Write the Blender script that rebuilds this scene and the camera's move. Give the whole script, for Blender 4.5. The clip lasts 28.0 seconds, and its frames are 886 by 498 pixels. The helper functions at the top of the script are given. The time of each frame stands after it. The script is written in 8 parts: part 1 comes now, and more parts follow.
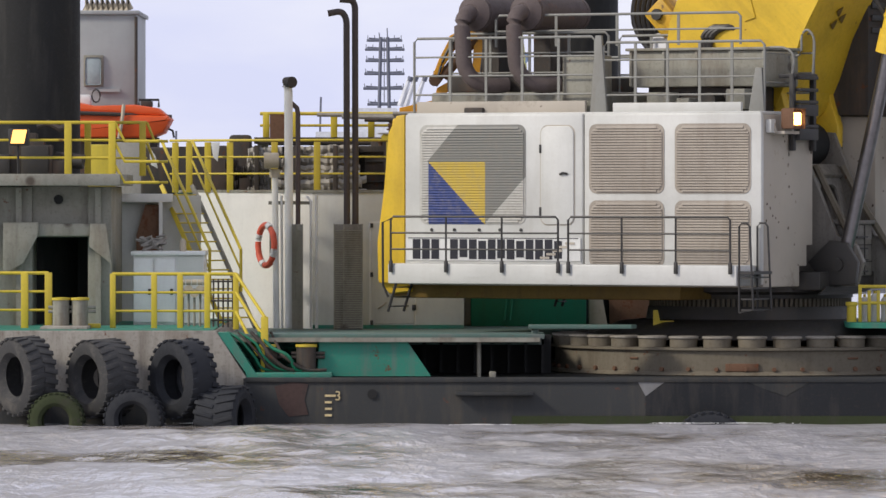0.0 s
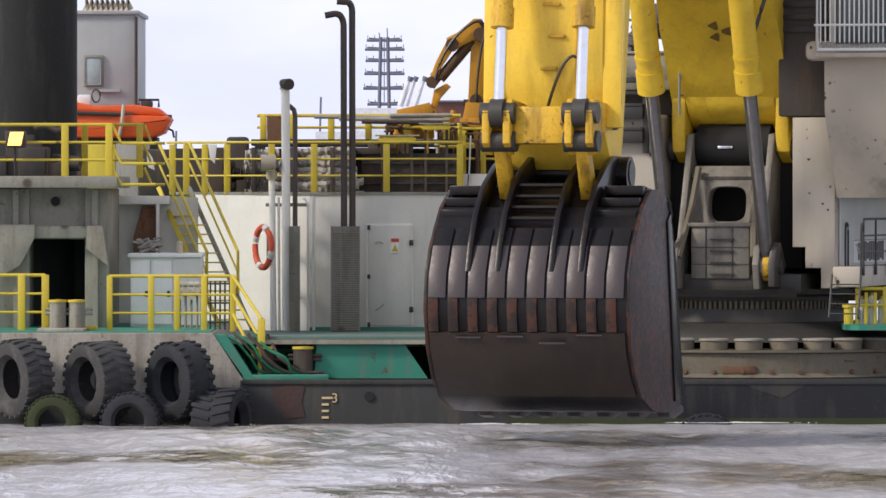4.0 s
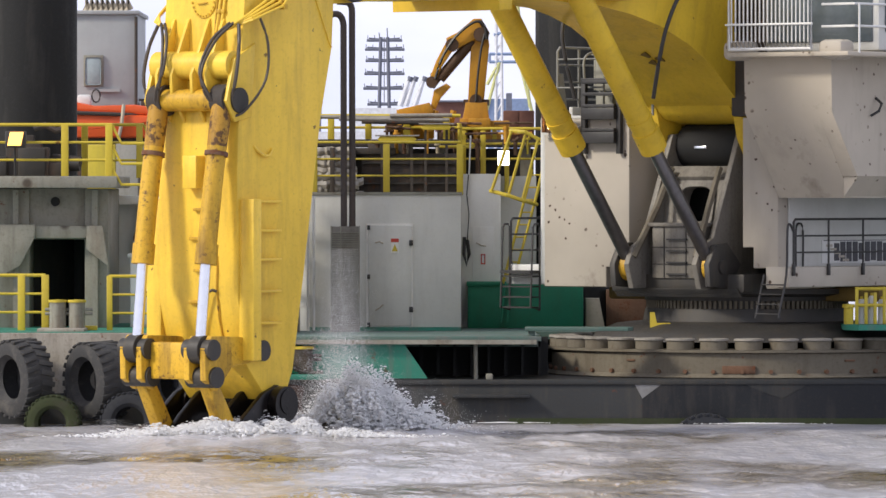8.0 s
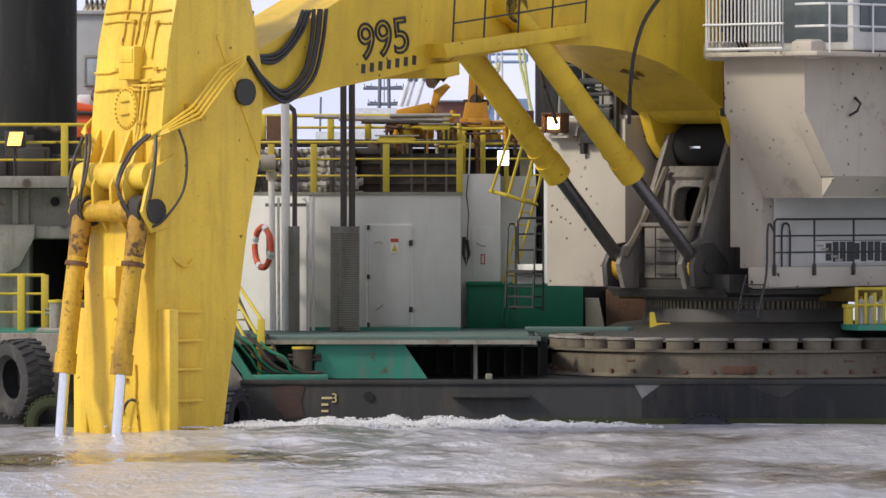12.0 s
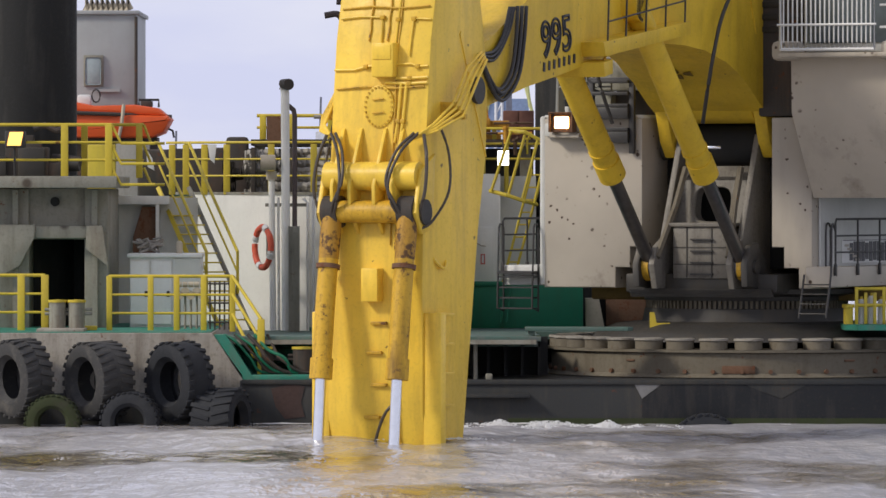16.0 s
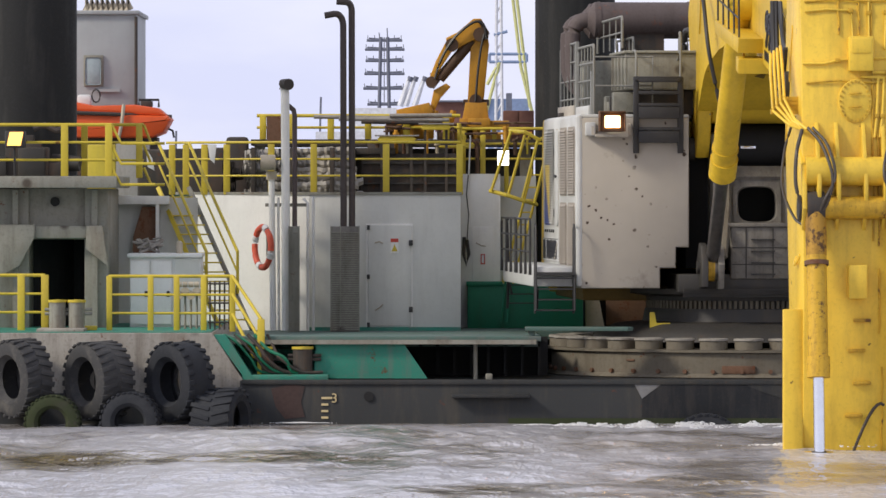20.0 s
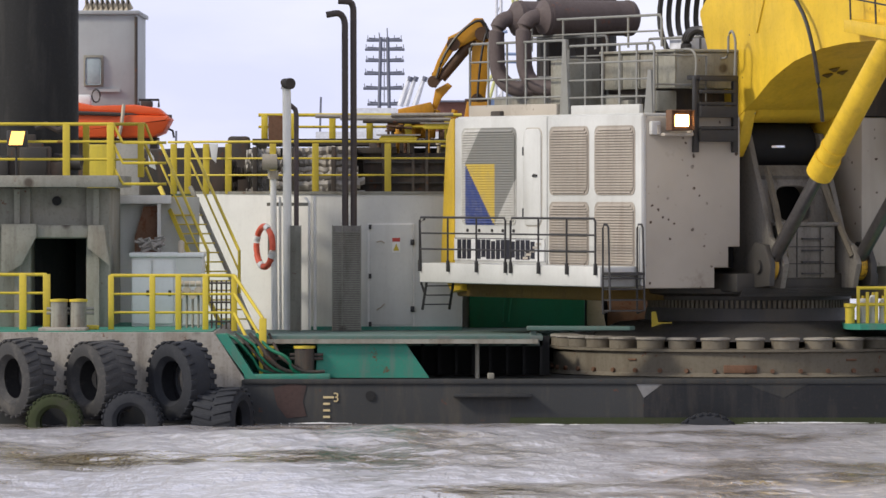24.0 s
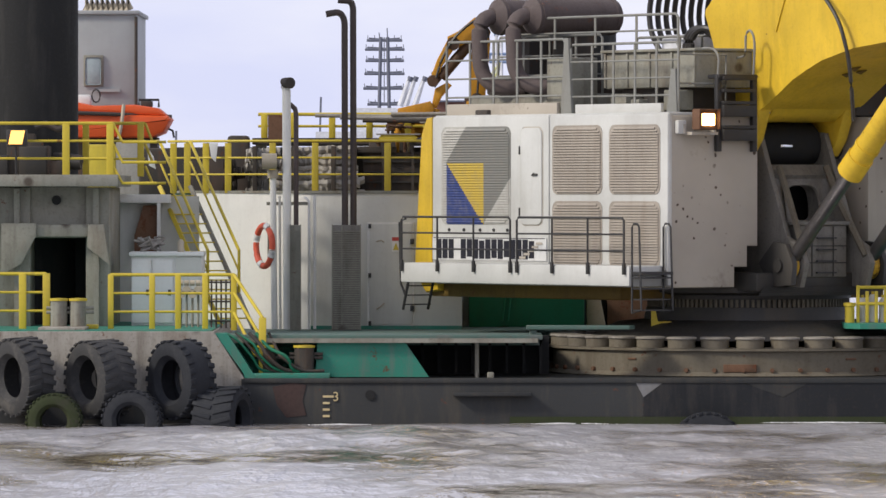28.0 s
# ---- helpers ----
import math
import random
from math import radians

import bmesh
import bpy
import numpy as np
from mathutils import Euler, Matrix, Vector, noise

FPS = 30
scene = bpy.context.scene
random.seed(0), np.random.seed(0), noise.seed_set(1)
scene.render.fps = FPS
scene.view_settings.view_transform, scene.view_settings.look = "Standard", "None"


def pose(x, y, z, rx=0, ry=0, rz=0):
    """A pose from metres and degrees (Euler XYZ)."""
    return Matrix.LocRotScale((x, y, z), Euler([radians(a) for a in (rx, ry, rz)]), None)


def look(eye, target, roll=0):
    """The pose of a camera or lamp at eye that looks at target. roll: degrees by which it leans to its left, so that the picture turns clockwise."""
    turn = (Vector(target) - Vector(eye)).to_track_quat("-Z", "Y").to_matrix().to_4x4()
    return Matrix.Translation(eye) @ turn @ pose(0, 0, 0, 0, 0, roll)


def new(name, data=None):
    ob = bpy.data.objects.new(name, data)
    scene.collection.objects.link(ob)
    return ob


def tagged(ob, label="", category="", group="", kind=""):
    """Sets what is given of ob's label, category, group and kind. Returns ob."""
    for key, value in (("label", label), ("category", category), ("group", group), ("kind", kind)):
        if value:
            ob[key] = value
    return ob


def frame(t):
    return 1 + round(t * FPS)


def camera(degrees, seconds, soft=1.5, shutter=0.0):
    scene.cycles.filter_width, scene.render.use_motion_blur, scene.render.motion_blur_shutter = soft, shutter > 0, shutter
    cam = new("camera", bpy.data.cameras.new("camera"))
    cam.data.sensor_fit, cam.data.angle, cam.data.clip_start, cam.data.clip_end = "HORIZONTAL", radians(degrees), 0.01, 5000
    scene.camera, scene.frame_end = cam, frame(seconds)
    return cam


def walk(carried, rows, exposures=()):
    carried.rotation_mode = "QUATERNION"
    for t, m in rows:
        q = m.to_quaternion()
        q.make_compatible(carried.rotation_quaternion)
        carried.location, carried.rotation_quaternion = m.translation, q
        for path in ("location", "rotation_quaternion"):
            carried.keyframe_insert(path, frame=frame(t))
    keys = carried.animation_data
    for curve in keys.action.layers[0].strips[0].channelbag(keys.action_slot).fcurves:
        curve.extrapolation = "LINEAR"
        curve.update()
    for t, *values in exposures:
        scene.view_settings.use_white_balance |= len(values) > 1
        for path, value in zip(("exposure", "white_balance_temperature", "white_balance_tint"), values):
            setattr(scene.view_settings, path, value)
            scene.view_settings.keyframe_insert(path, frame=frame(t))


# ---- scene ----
# ---- camera: a long lens on the far bank, standing still ----
EYE = (0, 0, 4.7)
AIM = (0, 140, 3.498)
# the film camera's own exposure drifts a little as bright paint swings through
EXPOSURES = [(0.0, -0.08), (2.0, -0.08), (3.0, 0.05), (3.5, 0.10), (4.8, 0.3), (5.5, 0.36), (6.0, 0.26), (7.0, 0.24), (8.0, 0.22), (9.0, 0.10), (10.0, 0.06), (12.5, 0.05), (14.5, -0.04), (15.0, -0.08), (16.0, -0.2), (17.0, -0.32), (18.0, -0.24), (19.0, -0.16), (20.0, -0.02), (21.0, 0.02), (24.0, 0.04), (26.0, 0.02), (28.0, -0.06)]
cam = camera(7.628, 28.0, soft=1.5)
walk(cam, [(0.0, look(EYE, AIM)), (28.0, look(EYE, AIM))], exposures=EXPOSURES)

# ---- light: bright overcast sky, a hazy sun from the left of the camera ----
SUN_ELEVATION, SUN_AZIMUTH = 36, 246
world = bpy.data.worlds.new("sky")
scene.world = world
world.use_nodes = True
wt = world.node_tree
wt.nodes.clear()
w_out = wt.nodes.new("ShaderNodeOutputWorld")
w_bg = wt.nodes.new("ShaderNodeBackground")
w_sky = wt.nodes.new("ShaderNodeTexSky")
w_sky.sky_type, w_sky.sun_disc = "NISHITA", False
w_sky.sun_elevation, w_sky.sun_rotation = radians(SUN_ELEVATION), radians(SUN_AZIMUTH)
w_sky.air_density, w_sky.dust_density = 1.0, 1.0
w_map = wt.nodes.new("ShaderNodeMapping")
w_map.inputs["Scale"].default_value = (9, 9, 26)
w_geo = wt.nodes.new("ShaderNodeTexCoord")
w_noise = wt.nodes.new("ShaderNodeTexNoise")
w_noise.inputs["Scale"].default_value, w_noise.inputs["Detail"].default_value = 1.6, 6
w_ramp = wt.nodes.new("ShaderNodeValToRGB")
w_ramp.color_ramp.elements[0].position, w_ramp.color_ramp.elements[0].color = 0.3, (7.0, 7.3, 9.7, 1)
w_ramp.color_ramp.elements[1].position, w_ramp.color_ramp.elements[1].color = 0.68, (9.2, 9.2, 10.1, 1)
w_mix = wt.nodes.new("ShaderNodeMix")
w_mix.data_type = "RGBA"
# the haze is thick low down and thins overhead
w_sep = wt.nodes.new("ShaderNodeSeparateXYZ")
w_thin = wt.nodes.new("ShaderNodeMapRange")
w_thin.inputs["From Min"].default_value, w_thin.inputs["From Max"].default_value = 0.25, 0.95
w_thin.inputs["To Min"].default_value, w_thin.inputs["To Max"].default_value = 0.92, 0.5
wt.links.new(w_geo.outputs["Generated"], w_sep.inputs["Vector"])
wt.links.new(w_sep.outputs["Z"], w_thin.inputs["Value"])
wt.links.new(w_thin.outputs["Result"], w_mix.inputs["Factor"])
w_bg.inputs["Strength"].default_value = 0.110
wt.links.new(w_geo.outputs["Generated"], w_map.inputs["Vector"])
wt.links.new(w_map.outputs["Vector"], w_noise.inputs["Vector"])
wt.links.new(w_noise.outputs["Fac"], w_ramp.inputs["Fac"])
wt.links.new(w_sky.outputs["Color"], w_mix.inputs["A"])
wt.links.new(w_ramp.outputs["Color"], w_mix.inputs["B"])
wt.links.new(w_mix.outputs["Result"], w_bg.inputs["Color"])
wt.links.new(w_bg.outputs["Background"], w_out.inputs["Surface"])

sun_lamp = bpy.data.lights.new("sun", "SUN")
sun_lamp.energy, sun_lamp.angle, sun_lamp.color = 2.7, radians(10), (1.0, 0.92, 0.80)
sun = new("sun", sun_lamp)
SA, SE = radians(SUN_AZIMUTH), radians(SUN_ELEVATION)
sun.matrix_basis = look((60 * math.sin(SA) * math.cos(SE), 60 * math.cos(SA) * math.cos(SE), 60 * math.sin(SE)), (0, 0, 0))


# ---- materials ----
def material(name):
    m = bpy.data.materials.new(name)
    m.use_nodes = True
    t = m.node_tree
    return m, t, t.nodes["Principled BSDF"]


def noise_node(t, scale, detail=5, rough=0.6, stretch=(1, 1, 1), coord="Object", shift=(0, 0, 0)):
    c = t.nodes.new("ShaderNodeTexCoord")
    mp = t.nodes.new("ShaderNodeMapping")
    mp.inputs["Scale"].default_value = stretch
    mp.inputs["Location"].default_value = shift
    n = t.nodes.new("ShaderNodeTexNoise")
    n.inputs["Scale"].default_value, n.inputs["Detail"].default_value, n.inputs["Roughness"].default_value = scale, detail, rough
    t.links.new(c.outputs[coord], mp.inputs["Vector"])
    t.links.new(mp.outputs["Vector"], n.inputs["Vector"])
    return n.outputs["Fac"]


def ramp_node(t, fac, stops):
    r = t.nodes.new("ShaderNodeValToRGB")
    el = r.color_ramp.elements
    while len(el) < len(stops):
        el.new(0.5)
    for e, (pos, col) in zip(el, stops):
        e.position = pos
        e.color = (*col, 1) if len(col) == 3 else col
    t.links.new(fac, r.inputs["Fac"])
    return r.outputs["Color"]


def blend(t, fac, a, b, mode="MIX"):
    m = t.nodes.new("ShaderNodeMix")
    m.data_type, m.blend_type = "RGBA", mode
    for sock, v in ((m.inputs["Factor"], fac), (m.inputs["A"], a), (m.inputs["B"], b)):
        if isinstance(v, (int, float)):
            sock.default_value = v
        elif isinstance(v, tuple):
            sock.default_value = (*v, 1)
        else:
            t.links.new(v, sock)
    return m.outputs["Result"]


def bumped(t, bsdf, fac, strength, distance=0.02):
    b = t.nodes.new("ShaderNodeBump")
    b.inputs["Strength"].default_value, b.inputs["Distance"].default_value = strength, distance
    t.links.new(fac, b.inputs["Height"])
    t.links.new(b.outputs["Normal"], bsdf.inputs["Normal"])


def paint(name, rgb, rough=0.5, dirt=0.35, dirt_rgb=(0.16, 0.13, 0.09), rust=0.0, metal=0.0, grime=0.6, rust_rgb=(0.13, 0.045, 0.018), chips=None, pits=None):
    """Weathered paint on steel: broad fading, run-down dirt streaks, spots of rust, fine relief."""
    m, t, b = material(name)
    broad = noise_node(t, 0.55, 4)
    lo = tuple(c * (1 - 0.22 * grime) for c in rgb)
    hi = tuple(min(1, c * (1 + 0.10 * grime)) for c in rgb)
    col = ramp_node(t, broad, [(0.32, lo), (0.66, hi)])
    streak = noise_node(t, 2.6, 6, 0.65, (1.0, 1.0, 0.14))
    smask = ramp_node(t, streak, [(0.50, (0, 0, 0)), (0.74, (dirt, dirt, dirt))])
    col = blend(t, smask, col, dirt_rgb)
    fine = noise_node(t, 14, 5, 0.7)
    fmask = ramp_node(t, fine, [(0.52, (0, 0, 0)), (0.72, (dirt * 0.55,) * 3)])
    col = blend(t, fmask, col, dirt_rgb)
    if rust:
        rn = noise_node(t, 3.3, 8, 0.72)
        edge = 0.70 - 0.22 * rust
        rmask = ramp_node(t, rn, [(edge, (0, 0, 0)), (edge + 0.05, (0.9, 0.9, 0.9))])
        col = blend(t, rmask, col, rust_rgb)
    if pits:
        pn = noise_node(t, 5.5, 3, 0.5)
        pm = ramp_node(t, pn, [(0.725, (0, 0, 0)), (0.745, (0.85, 0.85, 0.85))])
        col = blend(t, pm, col, (0.12, 0.06, 0.02))
        seam = ramp_node(t, noise_node(t, 0.8, 7, 0.7, (1, 1, 0.22)), [(0.56, (0, 0, 0)), (0.70, (0.45, 0.45, 0.45))])
        col = blend(t, seam, col, tuple(0.55 * c for c in rgb))
    if chips:
        c = t.nodes.new("ShaderNodeTexCoord")
        vo = t.nodes.new("ShaderNodeTexVoronoi")
        vo.inputs["Scale"].default_value = chips
        t.links.new(c.outputs["Object"], vo.inputs["Vector"])
        pit = ramp_node(t, vo.outputs["Distance"], [(0.09, (0.85, 0.85, 0.85)), (0.17, (0, 0, 0))])
        pit = blend(t, ramp_node(t, noise_node(t, 0.9, 3), [(0.42, (0, 0, 0)), (0.52, (1, 1, 1))]), (0, 0, 0), pit)
        col = blend(t, pit, col, (0.045, 0.03, 0.022))
        dust = ramp_node(t, noise_node(t, 1.4, 6, 0.7, (1, 1, 0.5)), [(0.5, (0, 0, 0)), (0.68, (0.5, 0.5, 0.5))])
        col = blend(t, dust, col, (0.17, 0.125, 0.085))
    t.links.new(col, b.inputs["Base Color"])
    rr = ramp_node(t, fine, [(0.3, (rough * 0.85,) * 3), (0.75, (min(1, rough * 1.3),) * 3)])
    t.links.new(rr, b.inputs["Roughness"])
    b.inputs["Metallic"].default_value = metal
    b.inputs["Specular IOR Level"].default_value = 0.35
    bumped(t, b, noise_node(t, 7, 6, 0.6), 0.18, 0.03)
    return m


def dusty(name, rgb, spots=0.5, rough=0.62, stain=0.3):
    """Smooth dusty paint: faint fading, a few run-down stains, clusters of dark rust chips of mixed size."""
    m, t, b = material(name)
    col = ramp_node(t, noise_node(t, 0.45, 4), [(0.3, tuple(0.88 * c for c in rgb)), (0.7, tuple(min(1, 1.06 * c) for c in rgb))])
    run = ramp_node(t, noise_node(t, 1.6, 5, 0.6, (1, 1, 0.18)), [(0.54, (0, 0, 0)), (0.78, (stain,) * 3)])
    col = blend(t, run, col, tuple(0.5 * c for c in rgb))
    smear = ramp_node(t, noise_node(t, 0.75, 5, 0.7), [(0.60, (0, 0, 0)), (0.74, (0.6, 0.6, 0.6))])
    col = blend(t, smear, col, (0.30 * rgb[0], 0.27 * rgb[1], 0.23 * rgb[2]))
    c = t.nodes.new("ShaderNodeTexCoord")
    for scale, size, where in ((2.4, 0.115, 0.52), (5.0, 0.17, 0.49)):
        vo = t.nodes.new("ShaderNodeTexVoronoi")
        vo.inputs["Scale"].default_value = scale
        warp = t.nodes.new("ShaderNodeMix")
        warp.data_type = "VECTOR"
        warp.inputs["Factor"].default_value = 0.07
        nz = t.nodes.new("ShaderNodeTexNoise")
        nz.inputs["Scale"].default_value = 9.0
        t.links.new(c.outputs["Object"], nz.inputs["Vector"])
        t.links.new(c.outputs["Object"], warp.inputs["A"])
        t.links.new(nz.outputs["Color"], warp.inputs["B"])
        t.links.new(warp.outputs["Result"], vo.inputs["Vector"])
        pit = ramp_node(t, vo.outputs["Distance"], [(size * 0.6, (0.9,) * 3), (size, (0, 0, 0))])
        here = ramp_node(t, noise_node(t, 0.7, 4, shift=(scale, 0, 2)), [(where, (0, 0, 0)), (where + 0.06, (spots * 1.6,) * 3)])
        col = blend(t, blend(t, 1.0, pit, here, "MULTIPLY"), col, (0.06, 0.038, 0.026))
    t.links.new(col, b.inputs["Base Color"])
    b.inputs["Roughness"].default_value = rough
    b.inputs["Specular IOR Level"].default_value = 0.3
    bumped(t, b, noise_node(t, 3.0, 4, 0.5), 0.06, 0.03)
    return m


def plain(name, rgb, rough=0.5, metal=0.0, var=0.15, scale=6.0):
    m, t, b = material(name)
    n = noise_node(t, scale, 5)
    t.links.new(ramp_node(t, n, [(0.3, tuple(c * (1 - var) for c in rgb)), (0.7, tuple(min(1, c * (1 + var)) for c in rgb))]), b.inputs["Base Color"])
    b.inputs["Roughness"].default_value, b.inputs["Metallic"].default_value = rough, metal
    bumped(t, b, noise_node(t, scale * 3, 4), 0.1, 0.01)
    return m


def glow(name, rgb, strength):
    m, t, b = material(name)
    b.inputs["Base Color"].default_value = (*rgb, 1)
    b.inputs["Emission Color"].default_value = (*rgb, 1)
    b.inputs["Emission Strength"].default_value = strength
    return m


YELLOW = paint("machine_yellow_paint", (0.70, 0.465, 0.035), 0.42, 0.30, (0.20, 0.105, 0.025), rust=0.0, grime=0.8, pits=0.9)
YELLOW_STICK = paint("dirty_stick_yellow_paint", (0.84, 0.565, 0.062), 0.38, 0.34, (0.22, 0.11, 0.03), rust=0.04, grime=0.6, rust_rgb=(0.14, 0.055, 0.02), pits=0.9)
RUST_YELLOW = paint("rust_eaten_yellow_paint", (0.46, 0.25, 0.03), 0.55, 0.9, (0.07, 0.035, 0.015), rust=0.85, rust_rgb=(0.07, 0.032, 0.016))
YELLOW_WORN = paint("worn_yellow_paint", (0.64, 0.38, 0.03), 0.48, 0.85, (0.10, 0.05, 0.016), rust=0.48, grime=0.8, rust_rgb=(0.10, 0.045, 0.02))
RAIL_YELLOW = paint("rail_yellow_paint", (0.60, 0.46, 0.045), 0.5, 0.35, (0.2, 0.14, 0.06), rust=0.25)
WHITE = paint("white_panel_paint", (0.57, 0.57, 0.54), 0.4, 0.18, (0.30, 0.26, 0.20))
HOUSE_GREY = dusty("dusty_cream_paint", (0.44, 0.395, 0.33), 0.75)
CAB_GREY = dusty("dusty_cab_support_paint", (0.45, 0.40, 0.325), 0.6, 0.65, 0.45)
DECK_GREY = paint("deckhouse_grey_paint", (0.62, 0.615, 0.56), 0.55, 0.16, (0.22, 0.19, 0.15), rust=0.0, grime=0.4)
DECK_LIGHT = paint("pale_paint_and_sunlit_wall", (0.80, 0.785, 0.73), 0.55, 0.16, (0.28, 0.24, 0.2), grime=0.4)
FRAME_GREY = paint("grey_frame_paint", (0.275, 0.268, 0.222), 0.6, 0.65, (0.085, 0.066, 0.045), rust=0.3, chips=1.3)
GREEN = paint("deck_green_paint", (0.035, 0.23, 0.16), 0.6, 0.8, (0.15, 0.16, 0.14), rust=0.3)
GREEN_BOX = paint("dark_green_paint", (0.012, 0.17, 0.09), 0.5, 0.3, (0.05, 0.06, 0.04), rust=0.1)
HULL_BLACK = paint("hull_black_paint", (0.027, 0.029, 0.030), 0.6, 0.6, (0.075, 0.062, 0.045), rust=0.35, rust_rgb=(0.08, 0.03, 0.016))
DECK_EDGE = paint("worn_deck_edge_paint", (0.085, 0.145, 0.12), 0.65, 1.0, (0.14, 0.145, 0.13), rust=0.35)
HULL_DARK = paint("hull_dark_patch_paint", (0.010, 0.0115, 0.014), 0.55, 0.45, (0.07, 0.06, 0.05))
HULL_PALE = paint("hull_bare_grey_paint", (0.20, 0.20, 0.20), 0.6, 0.4, (0.1, 0.08, 0.06))
PONTOON_GREY = paint("pontoon_grey_paint", (0.34, 0.315, 0.27), 0.7, 0.8, (0.11, 0.085, 0.065), rust=0.4, chips=1.1)
SPUD = paint("spud_pile_black", (0.012, 0.0125, 0.0125), 0.7, 0.75, (0.04, 0.038, 0.034), rust=0.18, rust_rgb=(0.07, 0.05, 0.035))
DARK_STEEL = paint("dark_greasy_steel", (0.055, 0.052, 0.048), 0.5, 0.5, (0.10, 0.08, 0.055), metal=0.3)
BLACK_RAIL = plain("black_rail_paint", (0.028, 0.026, 0.025), 0.5)
GREY_RAIL = paint("grey_rail_paint", (0.24, 0.24, 0.22), 0.5, 0.4, rust=0.2)
PLINTH = paint("muddy_plinth_paint", (0.155, 0.135, 0.10), 0.75, 0.9, (0.10, 0.08, 0.055), rust=0.3)
LUG = paint("worn_pale_rim_paint", (0.26, 0.24, 0.205), 0.7, 0.9, (0.10, 0.08, 0.06), rust=0.3)
RUST = paint("rusty_steel", (0.16, 0.085, 0.05), 0.8, 0.6, (0.05, 0.035, 0.025), rust=0.6)
RUST_PIPE = paint("heat_rusted_pipe", (0.115, 0.090, 0.085), 0.7, 0.5, (0.06, 0.045, 0.04), rust=0.4, rust_rgb=(0.15, 0.075, 0.055))
BUCKET_DARK = paint("wet_bucket_steel", (0.0085, 0.007, 0.0068), 0.30, 0.3, (0.030, 0.016, 0.011), rust=0.3, rust_rgb=(0.035, 0.014, 0.009), metal=0.25)
MUD_BROWN = paint("wet_mud_brown_steel", (0.024, 0.016, 0.012), 0.45, 0.6, (0.045, 0.030, 0.020), rust=0.12, rust_rgb=(0.05, 0.02, 0.012))
BUCKET_WORN = paint("polished_bucket_steel", (0.062, 0.052, 0.054), 0.38, 0.5, (0.05, 0.03, 0.024), rust=0.1, metal=0.35)
BUCKET_RUST = paint("rusty_bucket_side", (0.020, 0.012, 0.0095), 0.5, 0.6, (0.010, 0.008, 0.007), rust=0.95, rust_rgb=(0.060, 0.020, 0.011))
CHROME = plain("chromed_rod", (0.75, 0.76, 0.80), 0.22, 1.0, 0.04)
OILY_ROD = plain("oily_grey_rod", (0.20, 0.19, 0.19), 0.28, 0.85, 0.15)
RUBBER = paint("tyre_rubber", (0.021, 0.023, 0.028), 0.75, 0.4, (0.06, 0.06, 0.06))
MUD_RUBBER = paint("muddy_tyre_rubber", (0.045, 0.045, 0.046), 0.8, 0.7, (0.13, 0.12, 0.105))
MOSS = paint("mossy_rubber", (0.033, 0.043, 0.016), 0.9, 0.9, (0.045, 0.042, 0.032), rust=0.4, rust_rgb=(0.05, 0.045, 0.035))
EXHAUST = paint("sooty_brown_pipe", (0.072, 0.058, 0.053), 0.7, 0.6, (0.08, 0.06, 0.05), rust=0.3)
HOSE = plain("black_hose", (0.026, 0.023, 0.021), 0.45)
STICK_HOSE = plain("dusty_brown_hose", (0.055, 0.043, 0.032), 0.5)
BLACK = plain("black_shade_and_drum", (0.008, 0.008, 0.008), 0.8)
ORANGE = paint("lifeboat_orange", (0.66, 0.095, 0.02), 0.45, 0.2, (0.25, 0.08, 0.03))
RING_ORANGE = plain("life_ring_orange", (0.62, 0.10, 0.05), 0.6)
TOWER_GREY = paint("ship_grey_paint", (0.36, 0.37, 0.37), 0.55, 0.14, (0.22, 0.2, 0.18))
CRANE_YELLOW = paint("crane_orange_yellow", (0.56, 0.27, 0.02), 0.5, 0.4, (0.10, 0.06, 0.03), rust=0.15)
CRANE_DARK = paint("crane_greasy_brown", (0.10, 0.055, 0.03), 0.6, 0.5, (0.04, 0.03, 0.02))
TARP = paint("grey_weathered_tarpaulin", (0.33, 0.31, 0.275), 0.85, 0.6, (0.13, 0.11, 0.09))
CANVAS = paint("sun_bleached_canvas", (0.34, 0.31, 0.26), 0.9, 0.7, (0.10, 0.085, 0.065))
DARK_BOX = paint("dark_rusty_equipment", (0.055, 0.048, 0.042), 0.8, 0.6, (0.14, 0.09, 0.06), rust=0.4)
CREAM = paint("cream_fitting_paint", (0.46, 0.40, 0.30), 0.6, 0.4, rust=0.2)
BLUE = plain("blue_paint", (0.03, 0.055, 0.22), 0.5)
RED = plain("red_sign_paint", (0.5, 0.05, 0.03), 0.5)
SIGN_WHITE = plain("sign_white_paint", (0.66, 0.66, 0.64), 0.4, 0, 0.06)
SIGN_INK = plain("sign_dark_ink", (0.012, 0.012, 0.02), 0.45)
MARK_YELLOW = plain("draught_mark_paint", (0.56, 0.45, 0.24), 0.6, 0, 0.25)
FAR_DARK = plain("far_rigging", (0.13, 0.14, 0.18), 0.7)
FAR_WHITE = plain("far_white_paint", (0.62, 0.63, 0.66), 0.5)
FAR_BLUE = plain("far_blue_paint", (0.20, 0.27, 0.42), 0.6)
FAR_YELLOW = plain("far_pale_yellow_paint", (0.52, 0.52, 0.22), 0.6)
FAR_BROWN = plain("far_red_brown_paint", (0.17, 0.075, 0.055), 0.7)
CABINET = paint("cabinet_white_paint", (0.80, 0.79, 0.75), 0.5, 0.2, (0.3, 0.25, 0.2))
